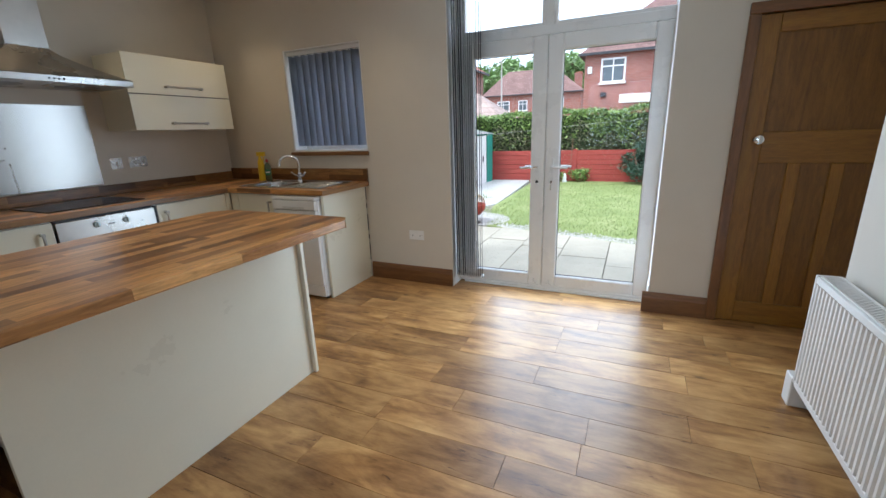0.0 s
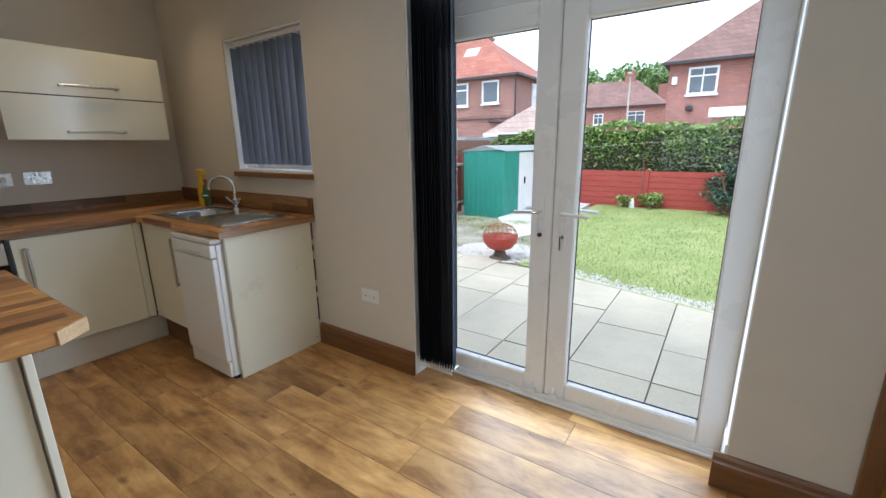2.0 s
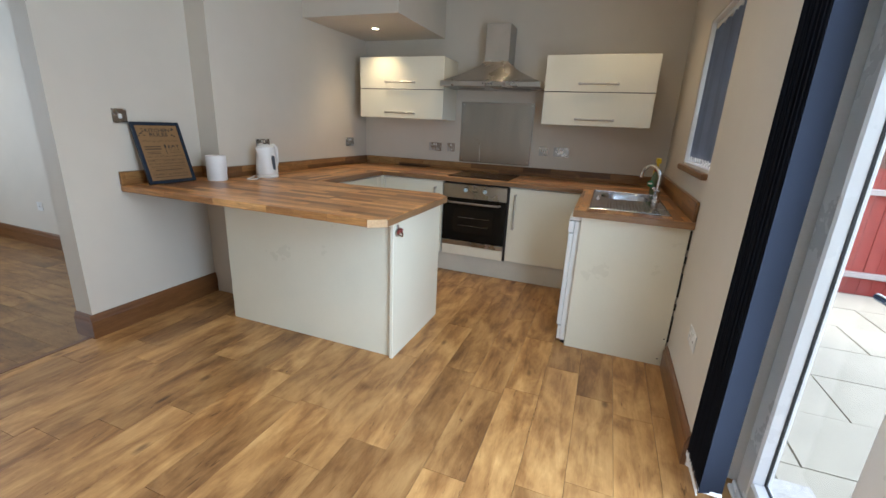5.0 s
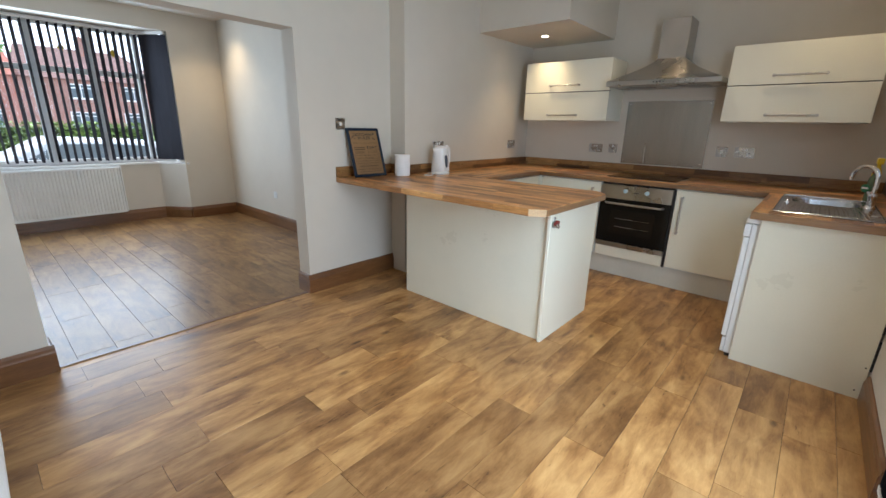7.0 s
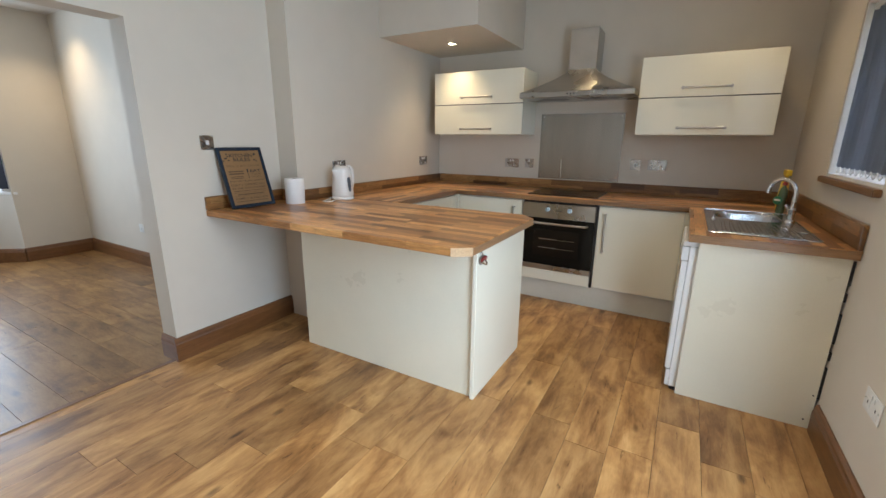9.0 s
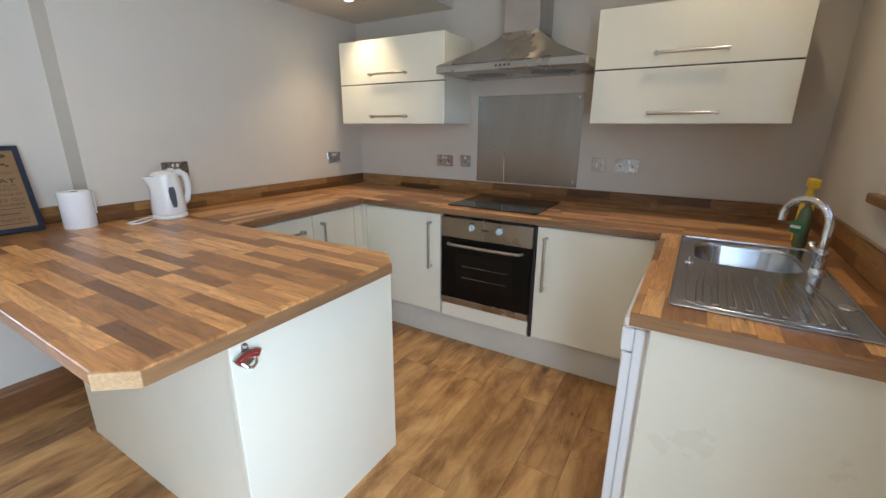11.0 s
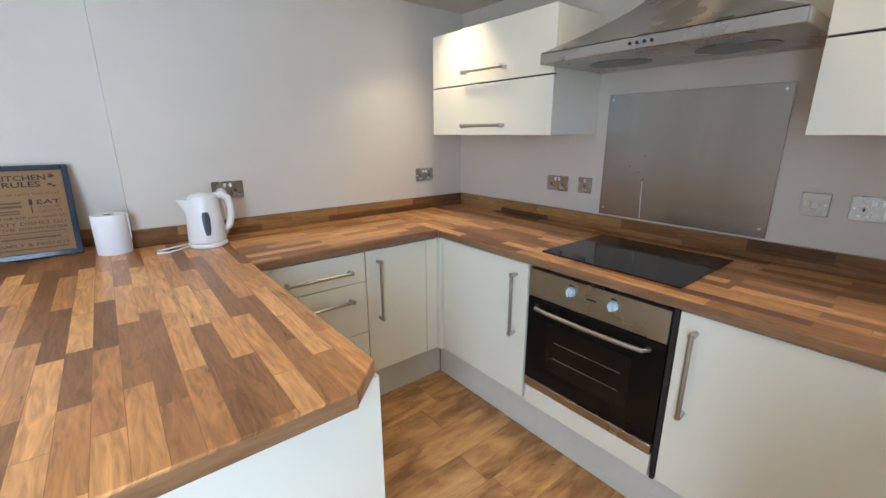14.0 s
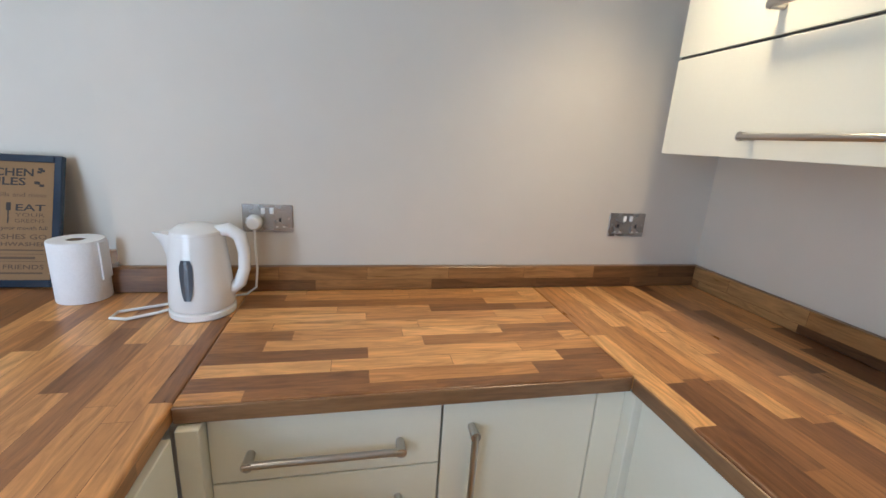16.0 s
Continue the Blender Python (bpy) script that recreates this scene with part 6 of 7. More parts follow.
def ribbed(along, a, b, at, z0, z1, out, step=0.12):
    bm = bmesh.new()
    n = max(2, int((b - a) / step))
    prof = []
    for i in range(n):
        p, s = a + (b - a) * i / n, (b - a) / n
        prof += [(p, 0), (p + s * 0.6, 0), (p + s * 0.7, out), (p + s * 0.9, out)]
    prof.append((b, 0))
    for (u0, d0), (u1, d1) in zip(prof, prof[1:]):
        q = [((u0, at + d0) if along == "x" else (at + d0, u0)), ((u1, at + d1) if along == "x" else (at + d1, u1))]
        bm.faces.new([bm.verts.new(c) for c in ((*q[0], z0), (*q[1], z0), (*q[1], z1), (*q[0], z1))])
    return bm


part("wall", ribbed("x", sx0, sx1, sy0, GZ - 0.09, sz, -0.012), SHEDG, shed, "green ribbed steel wall")
part("wall", ribbed("x", sx0, sx1, sy1, GZ - 0.09, sz, 0.012), SHEDG, shed)
part("wall", ribbed("y", sy0, sy1, sx0, GZ - 0.09, sz, -0.012), SHEDG, shed)
part("wall", ribbed("y", sy0, 10.35, sx1, GZ - 0.09, sz, 0.012), SHEDG, shed)
part("wall", ribbed("y", 11.75, sy1, sx1, GZ - 0.09, sz, 0.012), SHEDG, shed)
for y0, y1 in ((10.36, 11.05), (11.06, 11.74)):
    d = part("door", ribbed("y", y0, y1, sx1 - 0.02, GZ - 0.05, sz - 0.04, 0.01), WHITE_PAINT, shed, "white ribbed steel sliding door")
    part("handle", boxes((sx1 - 0.005, (y0 + y1) / 2 - 0.015, 0.45, sx1 + 0.02, (y0 + y1) / 2 + 0.015, 0.6)), BLACK, d)
bm = bmesh.new()
mid = (sx0 + sx1) / 2
q = [[bm.verts.new((x, y, z)) for x, z in ((sx0 - 0.05, sz), (mid, sz + 0.12), (sx1 + 0.05, sz))] for y in (sy0 - 0.05, sy1 + 0.05)]
for k in range(2):
    bm.faces.new((q[0][k], q[0][k + 1], q[1][k + 1], q[1][k]))
bmesh.ops.solidify(bm, geom=bm.faces, thickness=0.03)
part("roof", bm, plain("pale_shed_roof", (0.6, 0.63, 0.6), 0.5), shed, "pale low pitched roof")

# fire pit
fp = thing("fire_pit", (-2.36, 6.4, GZ - 0.02), "red metal fire pit bowl with a rusty mesh dome", "fire pit")
part("bowl", lathe([(0.06, 0.12), (0.16, 0.16), (0.225, 0.24), (0.24, 0.32), (0.23, 0.32), (0.2, 0.25), (0.05, 0.16)], (-2.36, 6.4, GZ - 0.02), 32), plain("red_bowl", (0.38, 0.05, 0.035), 0.5), fp, "faded red bowl", smooth=True)
part("stand", lathe([(0.15, 0.0), (0.155, 0.015), (0.09, 0.05), (0.07, 0.11), (0.06, 0.125)], (-2.36, 6.4, GZ - 0.02), 28), plain("rusty_iron", (0.10, 0.075, 0.06), 0.8), fp, "dark iron stand", smooth=True)
bm = bmesh.new()
for i in range(10):
    a = math.pi * i / 10
    tube([(-2.36 + 0.23 * math.cos(u) * math.cos(a), 6.4 + 0.23 * math.cos(u) * math.sin(a), GZ + 0.30 + 0.17 * math.sin(u)) for u in (math.pi * k / 12 for k in range(13))], 0.004, 5, bm)
for z, r in ((0.05, 0.22), (0.1, 0.185), (0.145, 0.12)):
    tube([(-2.36 + r * math.cos(u), 6.4 + r * math.sin(u), GZ + 0.30 + z) for u in (2 * math.pi * k / 24 for k in range(25))], 0.004, 5, bm)
part("mesh_dome", bm, plain("rust_mesh", (0.3, 0.16, 0.07), 0.8), fp, "rusty spark mesh dome")
single("washing_line", tube([(-3.9, 11.0, 1.15), (-1.5, 10.2, 1.32), (0.6, 9.6, 1.45), (4.0, 9.0, 1.7)], 0.0025, 6), CONCRETE, "thin pale washing line across the garden", "washing line")
single("line_post", rods(((-1.62, 12.3, GZ - 0.09), (-1.56, 12.3, 1.0), 0.009)), BROWNFENCE, "thin leaning garden stake by the fence", "stake")

# ---- houses ----
BRICK_A = brickwork("red_brick_a", (0.27, 0.105, 0.08), (0.37, 0.165, 0.125), (0.40, 0.35, 0.32))
BRICK_B = brickwork("red_brick_b", (0.29, 0.085, 0.06), (0.40, 0.14, 0.10), (0.38, 0.33, 0.3))
ROOF_RED = brickwork("red_roof_tiles", (0.36, 0.13, 0.09), (0.43, 0.18, 0.13), (0.24, 0.09, 0.065), 0.3, 0.22)
ROOF_BROWN = brickwork("brown_roof_tiles", (0.22, 0.13, 0.11), (0.28, 0.17, 0.15), (0.13, 0.08, 0.07), 0.3, 0.22)
DARKGLASS = plain("house_window_glass", (0.12, 0.15, 0.17), 0.08, bump=0)
GUTTER = plain("dark_gutter", (0.05, 0.05, 0.055), 0.5)


def house(label, x0, x1, y0, y1, eave, ridge, hips, roof_mat, wall_mat, windows, chimneys, face_y, z0=GZ - 0.09, north=False):
    """A brick house with a hipped roof whose ridge runs along x; windows on the wall that faces this garden."""
    h = thing("house", ((x0 + x1) / 2, (y0 + y1) / 2, z0), label, "house")
    part("wall", boxes((x0, y0, z0, x1, y1, eave)), wall_mat, h, "red brick wall")
    o = 0.32
    a, b, c, d, m = x0 - o, x1 + o, y0 - o, y1 + o, (y0 + y1) / 2
    ra, rb = x0 + hips[0], x1 - hips[1]
    bm = bmesh.new()
    e = [bm.verts.new(p) for p in ((a, c, eave), (b, c, eave), (b, d, eave), (a, d, eave))]
    r0, r1 = bm.verts.new((ra, m, ridge)), bm.verts.new((rb, m, ridge))
    for f in ((e[0], e[1], r1, r0), (e[2], e[3], r0, r1), (e[1], e[2], r1), (e[3], e[0], r0), (e[3], e[2], e[1], e[0])):
        bm.faces.new(f)
    roof = part("roof", bm, roof_mat, h, "tiled hipped roof")
    part("gutter", boxes((a, c - 0.05, eave - 0.08, b, c + 0.02, eave + 0.04), (b - 0.02, c, eave - 0.08, b + 0.05, d, eave + 0.04)), GUTTER, roof)
    fy = face_y
    s = -1 if abs(fy - y0) < abs(fy - y1) else 1
    for wx0, wx1, wz0, wz1, n in windows:
        w = part("window", frame_box(bmesh.new(), wx0, wz0, wx1, wz1, fy + s * 0.06 if s < 0 else fy - 0.02, fy + 0.02 if s < 0 else fy + 0.06, 0.09, 0.0), UPVC, h, "white framed window")
        lo, hi = (fy - 0.03, fy - 0.004) if s < 0 else (fy + 0.004, fy + 0.03)
        for k in range(n):
            u0, u1 = wx0 + 0.09 + (wx1 - wx0 - 0.18) * k / n, wx0 + 0.09 + (wx1 - wx0 - 0.18) * (k + 1) / n
            part("pane", boxes((u0 + 0.03, lo, wz0 + 0.09, u1 - 0.03, hi, wz1 - 0.42 if n > 1 else wz1 - 0.09)), DARKGLASS, w)
            if n > 1:
                part("pane", boxes((u0 + 0.03, lo, wz1 - 0.35, u1 - 0.03, hi, wz1 - 0.09)), DARKGLASS, w)
            part("glazing_bar", boxes((u1 - 0.03, fy + s * 0.05 if s < 0 else fy, wz0 + 0.09, u1 + 0.03, fy if s < 0 else fy + 0.05, wz1 - 0.09)), UPVC, w) if k < n - 1 else None
        part("sill", boxes((wx0 - 0.06, fy - 0.12 if s < 0 else fy, wz0 - 0.08, wx1 + 0.06, fy if s < 0 else fy + 0.12, wz0)), UPVC, w)
        if n > 1:
            part("transom", boxes((wx0 + 0.09, lo - 0.02, wz1 - 0.42, wx1 - 0.09, hi + 0.005, wz1 - 0.35)), UPVC, w)
    for cx, cy, cz, cw in chimneys:
        ch = part("chimney", boxes((cx - cw / 2, cy - 0.3, eave + 0.3, cx + cw / 2, cy + 0.3, cz), (cx - cw / 2 - 0.06, cy - 0.36, cz, cx + cw / 2 + 0.06, cy + 0.36, cz + 0.15)), wall_mat, h, "brick chimney stack")
        for k in range(3):
            px = cx + (k - 1) * cw * 0.3
            part("chimney_pot", rods(((px, cy, cz + 0.15), (px, cy, cz + 0.32), 0.11, 0.09), seg=10), ROOF_RED, ch)
    return h


lh = house("red brick semi-detached house with a red hipped roof", -17.2, -9.9, 23.2, 29.2, 4.95, 7.9, (0.3, 3.6), ROOF_RED, BRICK_A,
           [(-14.4, -12.75, 3.5, 4.75, 2), (-11.85, -10.8, 3.55, 4.75, 1), (-12.7, -11.3, 0.2, 1.75, 2), (-16.6, -14.6, 0.1, 1.6, 2)], [(-15.6, 25.0, 7.7, 1.1), (-13.9, 27.4, 7.85, 0.8)], 23.2)
part("string_course", boxes((-17.2, 23.1, 2.75, -9.9, 23.2, 2.9)), ROOF_BROWN, lh)
part("waste_pipe", rods(((-11.4, 23.1, 2.6), (-9.95, 23.1, 2.5), 0.06), ((-9.8, 23.1, -0.2), (-9.8, 23.1, 4.9), 0.05), seg=8), GUTTER, lh)
part("side_window", boxes((-9.92, 25.6, 3.45, -9.86, 26.6, 4.75)), UPVC, lh, "white side window")
bm = boxes((-13.9, 25.0, 6.3, -13.0, 25.05, 7.1))
bmesh.ops.transform(bm, matrix=Matrix.Translation((-13.4, 24.75, 6.65)) @ Matrix.Rotation(radians(-42), 4, "X") @ Matrix.Translation((13.4, -25.0, -6.7)), verts=bm.verts)
part("roof_window", bm, UPVC, lh, "white roof window")
house("red brick semi-detached house with a brown tiled roof", -21.3, -17.25, 23.2, 29.2, 4.95, 7.9, (3.2, 0.1), ROOF_BROWN, BRICK_A,
      [(-20.95, -19.75, 3.35, 4.5, 2), (-19.0, -17.4, 3.35, 4.5, 3), (-20.5, -18.6, 0.2, 1.8, 2)], [], 23.2)
house("red brick corner house with a faded red hipped roof", -46.0, -31.4, 30.0, 37.0, 5.0, 7.7, (3.5, 3.5), ROOF_RED, BRICK_A,
      [(-34.6, -32.6, 3.4, 4.7, 2), (-38.0, -36.8, 3.2, 4.7, 1), (-43.0, -40.8, 3.4, 4.7, 2)], [(-33.4, 33.2, 8.3, 1.4), (-38.2, 34.0, 8.2, 1.2)], 30.0)
house("red brick house with a slate brown hipped roof", -2.75, 6.0, 24.8, 31.0, 4.9, 8.4, (4.1, 0.5), ROOF_BROWN, BRICK_B,
      [(-1.95, -0.75, 3.46, 4.65, 2), (0.85, 2.05, 3.5, 4.65, 2), (3.1, 4.3, 3.5, 4.65, 2)], [(5.2, 28, 9.2, 1.0)], 24.8)
ext = thing("lean_to", (1.4, 24.0, GZ - 0.09), "white boarded lean-to extension behind the hedge", "extension")
part("wall", boxes((-0.7, 23.3, GZ - 0.09, 3.5, 24.79, 2.45)), BRICK_B, ext)
part("fascia", boxes((-0.9, 23.15, 2.35, 3.6, 23.3, 2.75), bevel=0.02), WHITE_PAINT, ext, "white fascia board")
part("satellite_dish", boxes((-1.9, 24.55, 2.75, -1.6, 24.78, 3.0), bevel=0.05), GUTTER, ext)
single("alarm_box", boxes((-2.6, 24.7, 3.95, -2.38, 24.8, 4.3), bevel=0.02), WHITE, "white alarm box on the house wall", "alarm box")
house("distant red brick houses with a hipped roof", -16.2, -5.6, 48.0, 54.0, 4.9, 7.7, (2.0, 3.2), ROOF_BROWN, BRICK_B,
      [(-14.6, -13.2, 3.2, 4.3, 2), (-8.9, -7.3, 3.2, 4.4, 2), (-12.2, -11.2, 3.2, 4.3, 2)], [(-9.5, 51, 8.3, 0.9), (-6.4, 52, 6.9, 0.8)], 48.0)
gar = thing("garage", (-8.0, 21.5, GZ - 0.09), "low garage with a pale tiled hipped roof", "garage")
part("wall", boxes((-9.6, 19.8, GZ - 0.09, -6.0, 23.0, 1.85)), BRICK_B, gar)
bm = bmesh.new()
e = [bm.verts.new(p) for p in ((-9.8, 19.6, 1.85), (-5.8, 19.6, 1.85), (-5.8, 23.2, 1.85), (-9.8, 23.2, 1.85))]
t = [bm.verts.new((-8.2, 21.4, 3.1)), bm.verts.new((-7.5, 21.4, 3.1))]
for f in ((e[0], e[1], t[1], t[0]), (e[1], e[2], t[1]), (e[2], e[3], t[0], t[1]), (e[3], e[0], t[0]), (e[3], e[2], e[1], e[0])):
    bm.faces.new(f)
part("roof", bm, brickwork("pale_roof_tiles", (0.40, 0.30, 0.26), (0.48, 0.37, 0.32), (0.22, 0.16, 0.14), 0.3, 0.25), gar)
part("fascia", boxes((-9.8, 19.55, 1.7, -5.8, 19.62, 1.86)), WHITE_PAINT, gar)
for x, y, hh in ((-6.6, 36.0, 6.2), (-10.6, 36.0, 6.6)):
    tp = thing("street_lamp", (x, y, GZ - 0.09), "slim grey street lamp column beyond the hedge", "street lamp")
    part("column", rods(((x, y, GZ - 0.09), (x, y, hh), 0.07, 0.05), seg=10), CONCRETE, tp)
    part("lantern", boxes((x - 0.12, y - 0.5, hh - 0.06, x + 0.12, y + 0.05, hh + 0.06), bevel=0.03), CONCRETE, tp)


def tree(x, y, h, w, seed, n=7500, z0=GZ - 0.09):
    r = np.random.default_rng(seed)
    t = thing("tree", (x, y, z0), "tall leafy green tree behind the houses", "tree", "trees behind the houses")
    bm = bmesh.new()
    tube([(x, y, z0), (x + 0.1, y, z0 + h * 0.3), (x, y + 0.1, z0 + h * 0.6), (x, y, z0 + h * 0.85)], [h * 0.03, h * 0.025, h * 0.015, h * 0.005], 8, bm)
    part("trunk", bm, BROWNFENCE, t)
    bm = bmesh.new()
    tips = []
    for k in range(9):
        a, zz = k * 2.4, z0 + h * (0.3 + 0.05 * k)
        e = (x + w * 0.42 * math.cos(a), y + w * 0.42 * math.sin(a), zz + h * 0.2)
        tube([(x, y, zz), ((x + e[0]) / 2, (y + e[1]) / 2, zz + h * 0.08), e], [h * 0.012, h * 0.008, h * 0.003], 6, bm)
        tips.append(e)
    part("limbs", bm, BROWNFENCE, t)
    cl = tips + [(x + r.normal(0, w * 0.22), y + r.normal(0, w * 0.22), z0 + h * (0.5 + 0.42 * r.random())) for _ in range(22)]
    pts = []
    for k in range(n):
        c = cl[k % len(cl)]
        v = Vector(r.normal(0, 1, 3)).normalized() * w * 0.17 * (0.5 + 0.6 * r.random())
        pts.append((c[0] + v.x, c[1] + v.y, c[2] + v.z * 0.8))
    scatter("crown", TREELEAF, pts, w * 0.032, 0.9, seed + 3, parent=t)


for i, (x, y, h, w) in enumerate(((-24, 70, 12.5, 10), (-17, 72, 12, 10), (-31, 74, 12, 11), (-11.5, 66, 11, 9.5), (-6.5, 64, 11.2, 10), (-1.5, 66, 12.8, 11), (-38, 76, 12, 11), (4, 70, 13, 10))):
    tree(x, y, h, w, 20 + i)

# outbuildings in the neighbouring gardens
ob2 = thing("outbuilding", (-12.3, 18.3, GZ - 0.09), "white rendered neighbouring outbuilding with a grey felt roof", "outbuilding")
part("wall", boxes((-13.6, 17.2, GZ - 0.09, -11.2, 19.5, 2.1)), WHITE_PAINT, ob2, "white rendered wall")
part("roof", prism([(-12.4, 16.6), (-8.9, 16.4), (-8.9, 19.0), (-12.4, 19.2)], 1.50, 1.64), plain("grey_felt", (0.30, 0.32, 0.34), 0.8), ob2, "grey felt flat roof")
part("side_wall", boxes((-11.15, 17.0, GZ - 0.09, -9.2, 18.8, 1.5)), BRICK_A, ob2)
bush(-14.5, 17.4, GZ - 0.09, 1.8, 2.1, 4500, HEDGELEAF, "rounded green shrub beside the white outbuilding", 31)

# ---- street side ----
SZ = -0.35
structure("pavement_front", boxes((-40, -9.0, SZ - 0.2, 40, -4.3, SZ + 0.02)), CONCRETE, "pale concrete front drive and pavement")
structure("road", boxes((-60, -15.5, SZ - 0.4, 60, -9.0, SZ - 0.09)), ASPHALT, "grey asphalt road")
structure("pavement_far", boxes((-60, -18.0, SZ - 0.3, 60, -15.5, SZ + 0.02)), CONCRETE, "pavement across the road")
house("red brick terrace across the street", -16, -4.0, -62.0, -55.0, 5.0, 8.2, (3, 0.5), ROOF_BROWN, BRICK_A, [(-14, -12, 3.2, 4.6, 2), (-9.5, -7.5, 3.2, 4.6, 2), (-14, -11.8, 0.3, 1.9, 3), (-9.5, -7.3, 0.3, 1.9, 3)], [(-10, -58, 9.2, 1.0)], -55.0, SZ)
house("red brick terrace across the street", -3.9, 10.0, -62.0, -55.0, 5.0, 8.2, (0.5, 3), ROOF_RED, BRICK_B, [(-2.5, -0.5, 3.2, 4.6, 2), (2, 4, 3.2, 4.6, 2), (-2.5, -0.3, 0.3, 1.9, 3), (2, 4.2, 0.3, 1.9, 3)], [(3, -58, 9.2, 1.0)], -55.0, SZ)
fh = thing("hedge", (-2, -18.6, SZ), "leafy green front hedge across the street", "hedge")
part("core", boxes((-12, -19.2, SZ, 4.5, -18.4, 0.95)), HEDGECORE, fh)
scatter("leaves", HEDGELEAF, [(rng.uniform(-12.2, 4.7), -18.35 + rng.normal(0, 0.08), rng.uniform(-0.2, 1.15)) for k in range(9000)], 0.09, 0.9, 44, parent=fh)
tree(1.6, -17.2, 4.2, 3.4, 61, 1800, SZ)


def car(x, y, paint, label):
    """A parked hatchback, its length along x."""
    c = thing("car", (x, y, SZ - 0.08), label, "car")
    z = SZ - 0.09
    side = [(-2.1, 0.25), (-2.15, 0.55), (-2.0, 0.75), (-1.2, 0.88), (-0.55, 1.36), (0.9, 1.42), (1.65, 1.02), (2.05, 0.92), (2.1, 0.5), (2.02, 0.25)]
    bm = prism(side, -0.86, 0.86, 0.06, 3)
    bmesh.ops.transform(bm, matrix=Matrix(((1, 0, 0, x), (0, 0, 1, y), (0, 1, 0, z), (0, 0, 0, 1))), verts=bm.verts)
    part("body", bm, paint, c, smooth=True)
    for s in (-1, 1):
        for pts in ([(-1.0, 0.92), (-0.5, 1.28), (0.15, 1.33), (0.15, 0.92)], [(0.22, 0.92), (0.22, 1.33), (0.85, 1.33), (1.35, 1.0), (1.3, 0.92)]):
            bm = prism(pts, -0.008, 0.008)
            bmesh.ops.transform(bm, matrix=Matrix(((1, 0, 0, x), (0, 0, 1, y + s * 0.866), (0, 1, 0, z), (0, 0, 0, 1))), verts=bm.verts)
            part("side_window", bm, DARKGLASS, c)
        for wx in (-1.35, 1.32):
            w = part("wheel", rods(((x + wx, y + s * 0.72, z + 0.31), (x + wx, y + s * 0.88, z + 0.31), 0.31), seg=24), BLACK, c, smooth=True)
            part("rim", rods(((x + wx, y + s * 0.88, z + 0.31), (x + wx, y + s * 0.89, z + 0.31), 0.19), seg=16), CHROME, w)
    bm = prism([(-1.17, 0.91), (-0.58, 1.34), (-0.56, 1.32), (-1.12, 0.9)], -0.7, 0.7)
    bmesh.ops.transform(bm, matrix=Matrix(((1, 0, 0, x - 0.03), (0, 0, 1, y), (0, 1, 0, z + 0.02), (0, 0, 0, 1))), verts=bm.verts)
    part("windscreen", bm, DARKGLASS, c)
    for s in (-1, 1):
        part("headlight", boxes((x - 2.13, y + s * 0.6 - 0.15, z + 0.58, x - 2.02, y + s * 0.6 + 0.15, z + 0.72), bevel=0.03), GLASS, c)


car(-1.2, -7.4, plain("silver_car_paint", (0.62, 0.65, 0.68), 0.2, 0.3, bump=0), "silver hatchback parked outside the bay window")

# ---- floor boards and paving ----
random.seed(21)
floor = structure("floor", boxes((WX, NIB - 0.03, -0.12, 1.75, 3.40, -0.006), (DX0, 3.40, -0.12, DX1, FY1 + 0.04, -0.006)), UNDERLAY, "oak laminate kitchen floor")
PW = 0.183


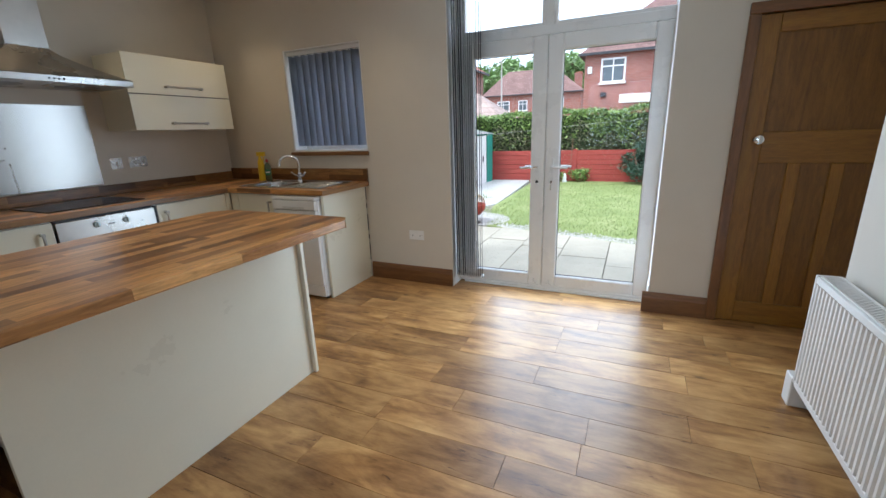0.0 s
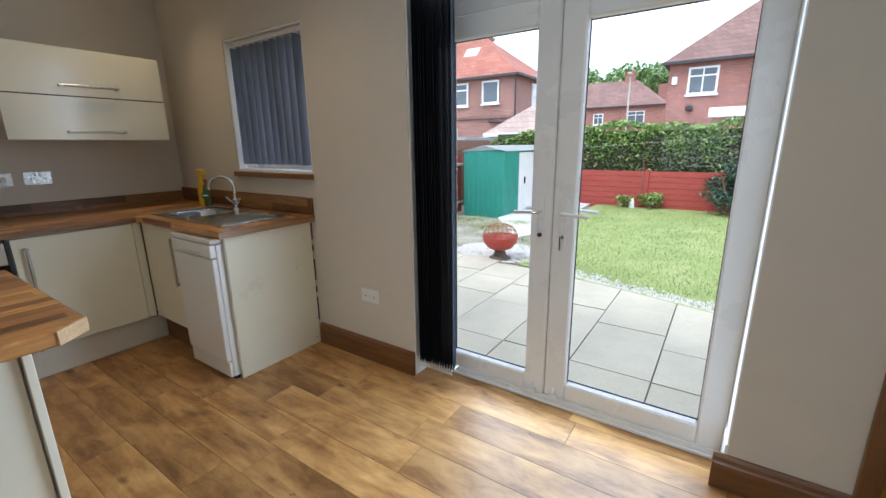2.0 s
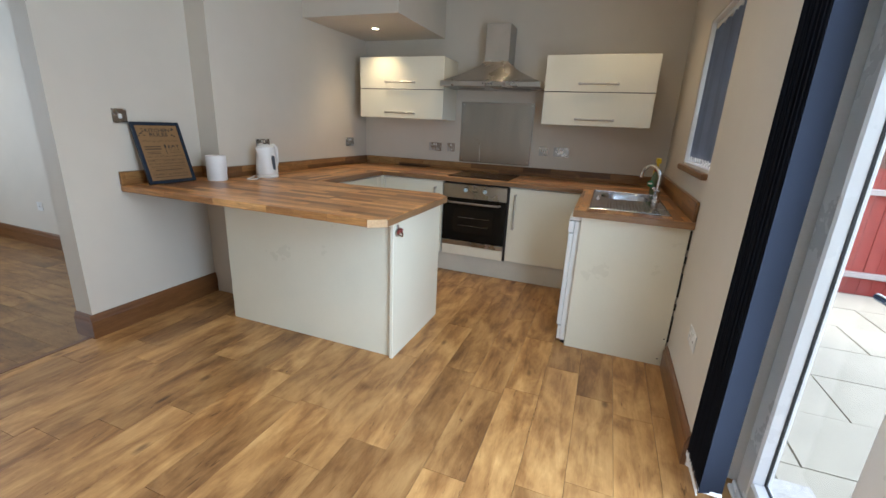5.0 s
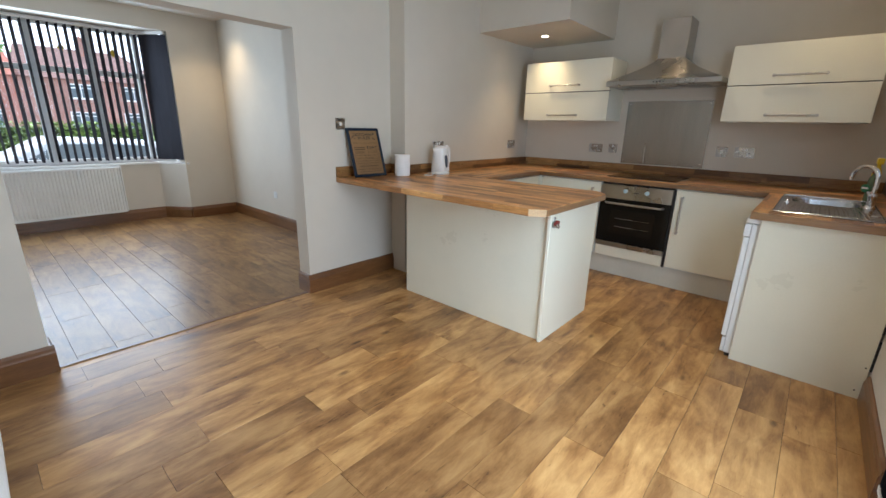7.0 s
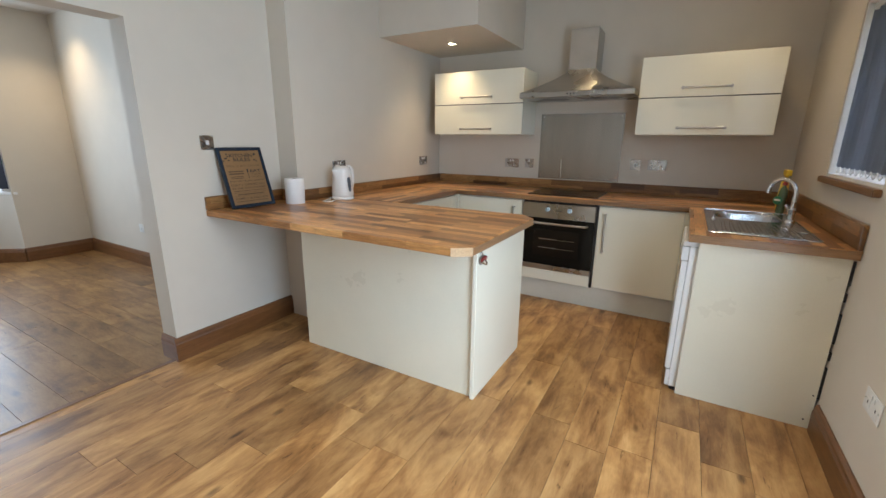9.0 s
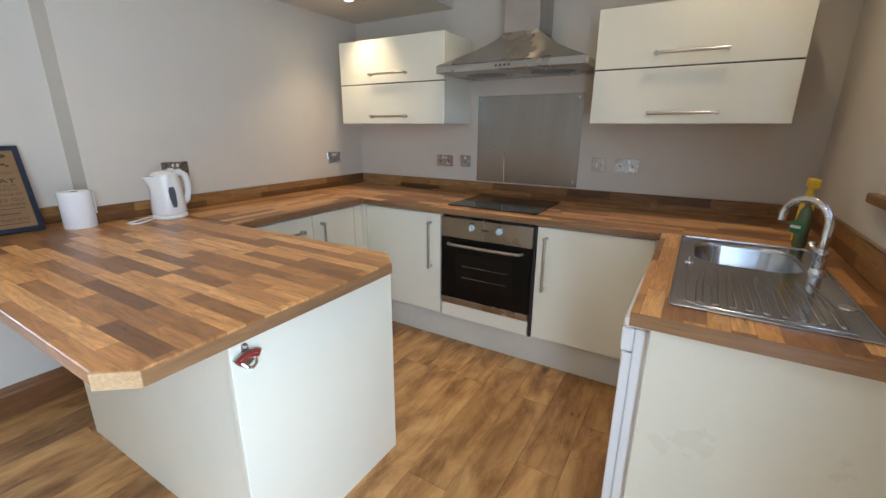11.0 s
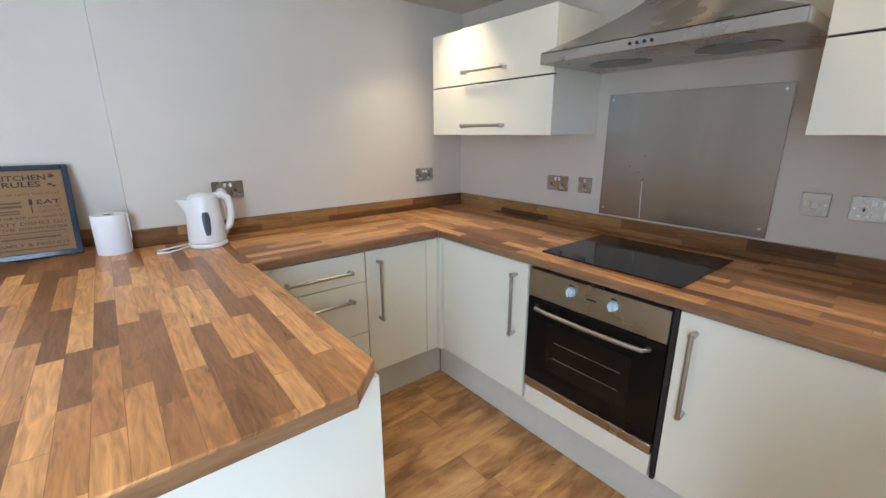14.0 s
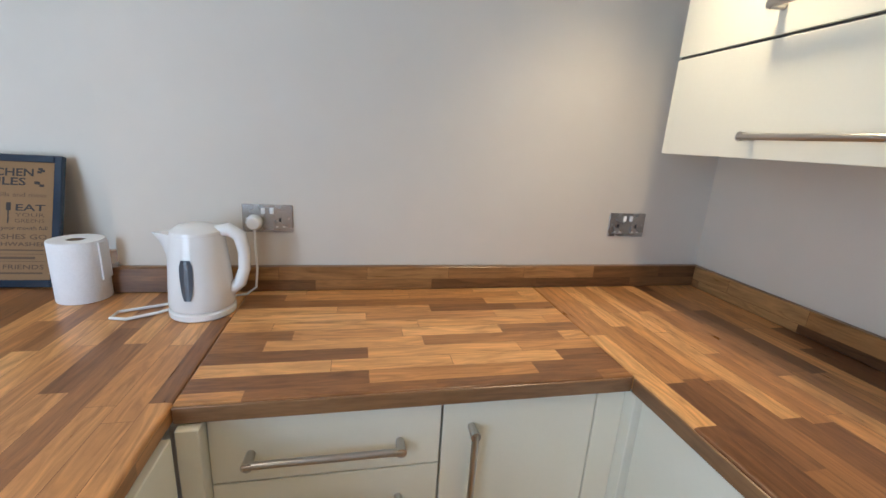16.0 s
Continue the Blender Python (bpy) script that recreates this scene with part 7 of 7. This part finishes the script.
def board(x0, y0, x1, y1, material, parent):
    bm = bmesh.new()
    g = 0.0006
    v = [(x0 + g, y0 + g), (x1 - g, y0 + g), (x1 - g, y1 - g), (x0 + g, y1 - g)]
    c = 0.0006
    w = [(x0 + g + c, y0 + g + c), (x1 - g - c, y0 + g + c), (x1 - g - c, y1 - g - c), (x0 + g + c, y1 - g - c)]
    lo = [bm.verts.new((x, y, -0.006)) for x, y in v]
    md = [bm.verts.new((x, y, -0.0012)) for x, y in v]
    hi = [bm.verts.new((x, y, 0.0)) for x, y in w]
    for a, b in ((lo, md), (md, hi)):
        for k in range(4):
            bm.faces.new((a[k], a[(k + 1) % 4], b[(k + 1) % 4], b[k]))
    bm.faces.new(hi)
    part("plank", bm, material, parent)


y = -0.089
while y < 3.37:
    x = -3.3 - random.uniform(0, 1.1)
    y1 = min(y + PW, 3.395) if y > -0.05 else -0.006
    while x < 1.5:
        x1 = x + random.choice((0.62, 0.62, 0.93, 1.24))
        if x1 > -3.3:
            board(max(x, -3.3), y, min(x1, 1.5), y1, FLOOR_X, floor)
        x = x1
    y = y1 if y1 < 3.39 else 9
front = structure("floor_front", boxes((FW, -4.0, -0.12, FE, NIB - 0.031, -0.006)), UNDERLAY, "oak laminate front room floor")
x = FW + 0.01
while x < FE - 0.01:
    y = -3.98 - random.uniform(0, 1.1)
    x1 = min(x + PW, FE - 0.002)
    while y < -0.10:
        y1 = y + random.choice((0.62, 0.93, 1.24))
        if y1 > -3.96:
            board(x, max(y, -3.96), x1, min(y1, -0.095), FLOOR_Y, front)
        y = y1
    x += PW
structure("threshold_strip", boxes((-0.97, -0.10, -0.004, 0.54, -0.065, 0.007), bevel=0.003), SKIRT["x"], "brown wooden threshold strip between the floors")
structure("threshold_strip", boxes((-0.97, -0.0635, 0.0005, 0.54, -0.062, 0.004)), RAWEDGE, "worn pale edge of the threshold strip")
random.seed(33)
COL = 0.5275
for k in range(16):
    x0 = -4.925 + k * COL
    a, b = x0 + 0.005, x0 + COL - 0.005
    y = 3.5 - random.uniform(0.0, 0.5) if k % 2 else 3.5 - 0.68 + random.uniform(0, 0.12)
    while y < patio_edge(b):
        y1 = y + (0.77 if random.random() < 0.45 else 0.525)
        lo = max(y, 3.5) + 0.005
        ya, yb = min(y1 - 0.005, patio_edge(a)), min(y1 - 0.005, patio_edge(b))
        top = GZ + random.uniform(-0.003, 0.003)
        if min(ya, yb) > lo + 0.05:
            part("slab", prism([(a, lo), (b, lo), (b, yb), (a, ya)], GZ - 0.05, top), STONE, patio)
        y = y1
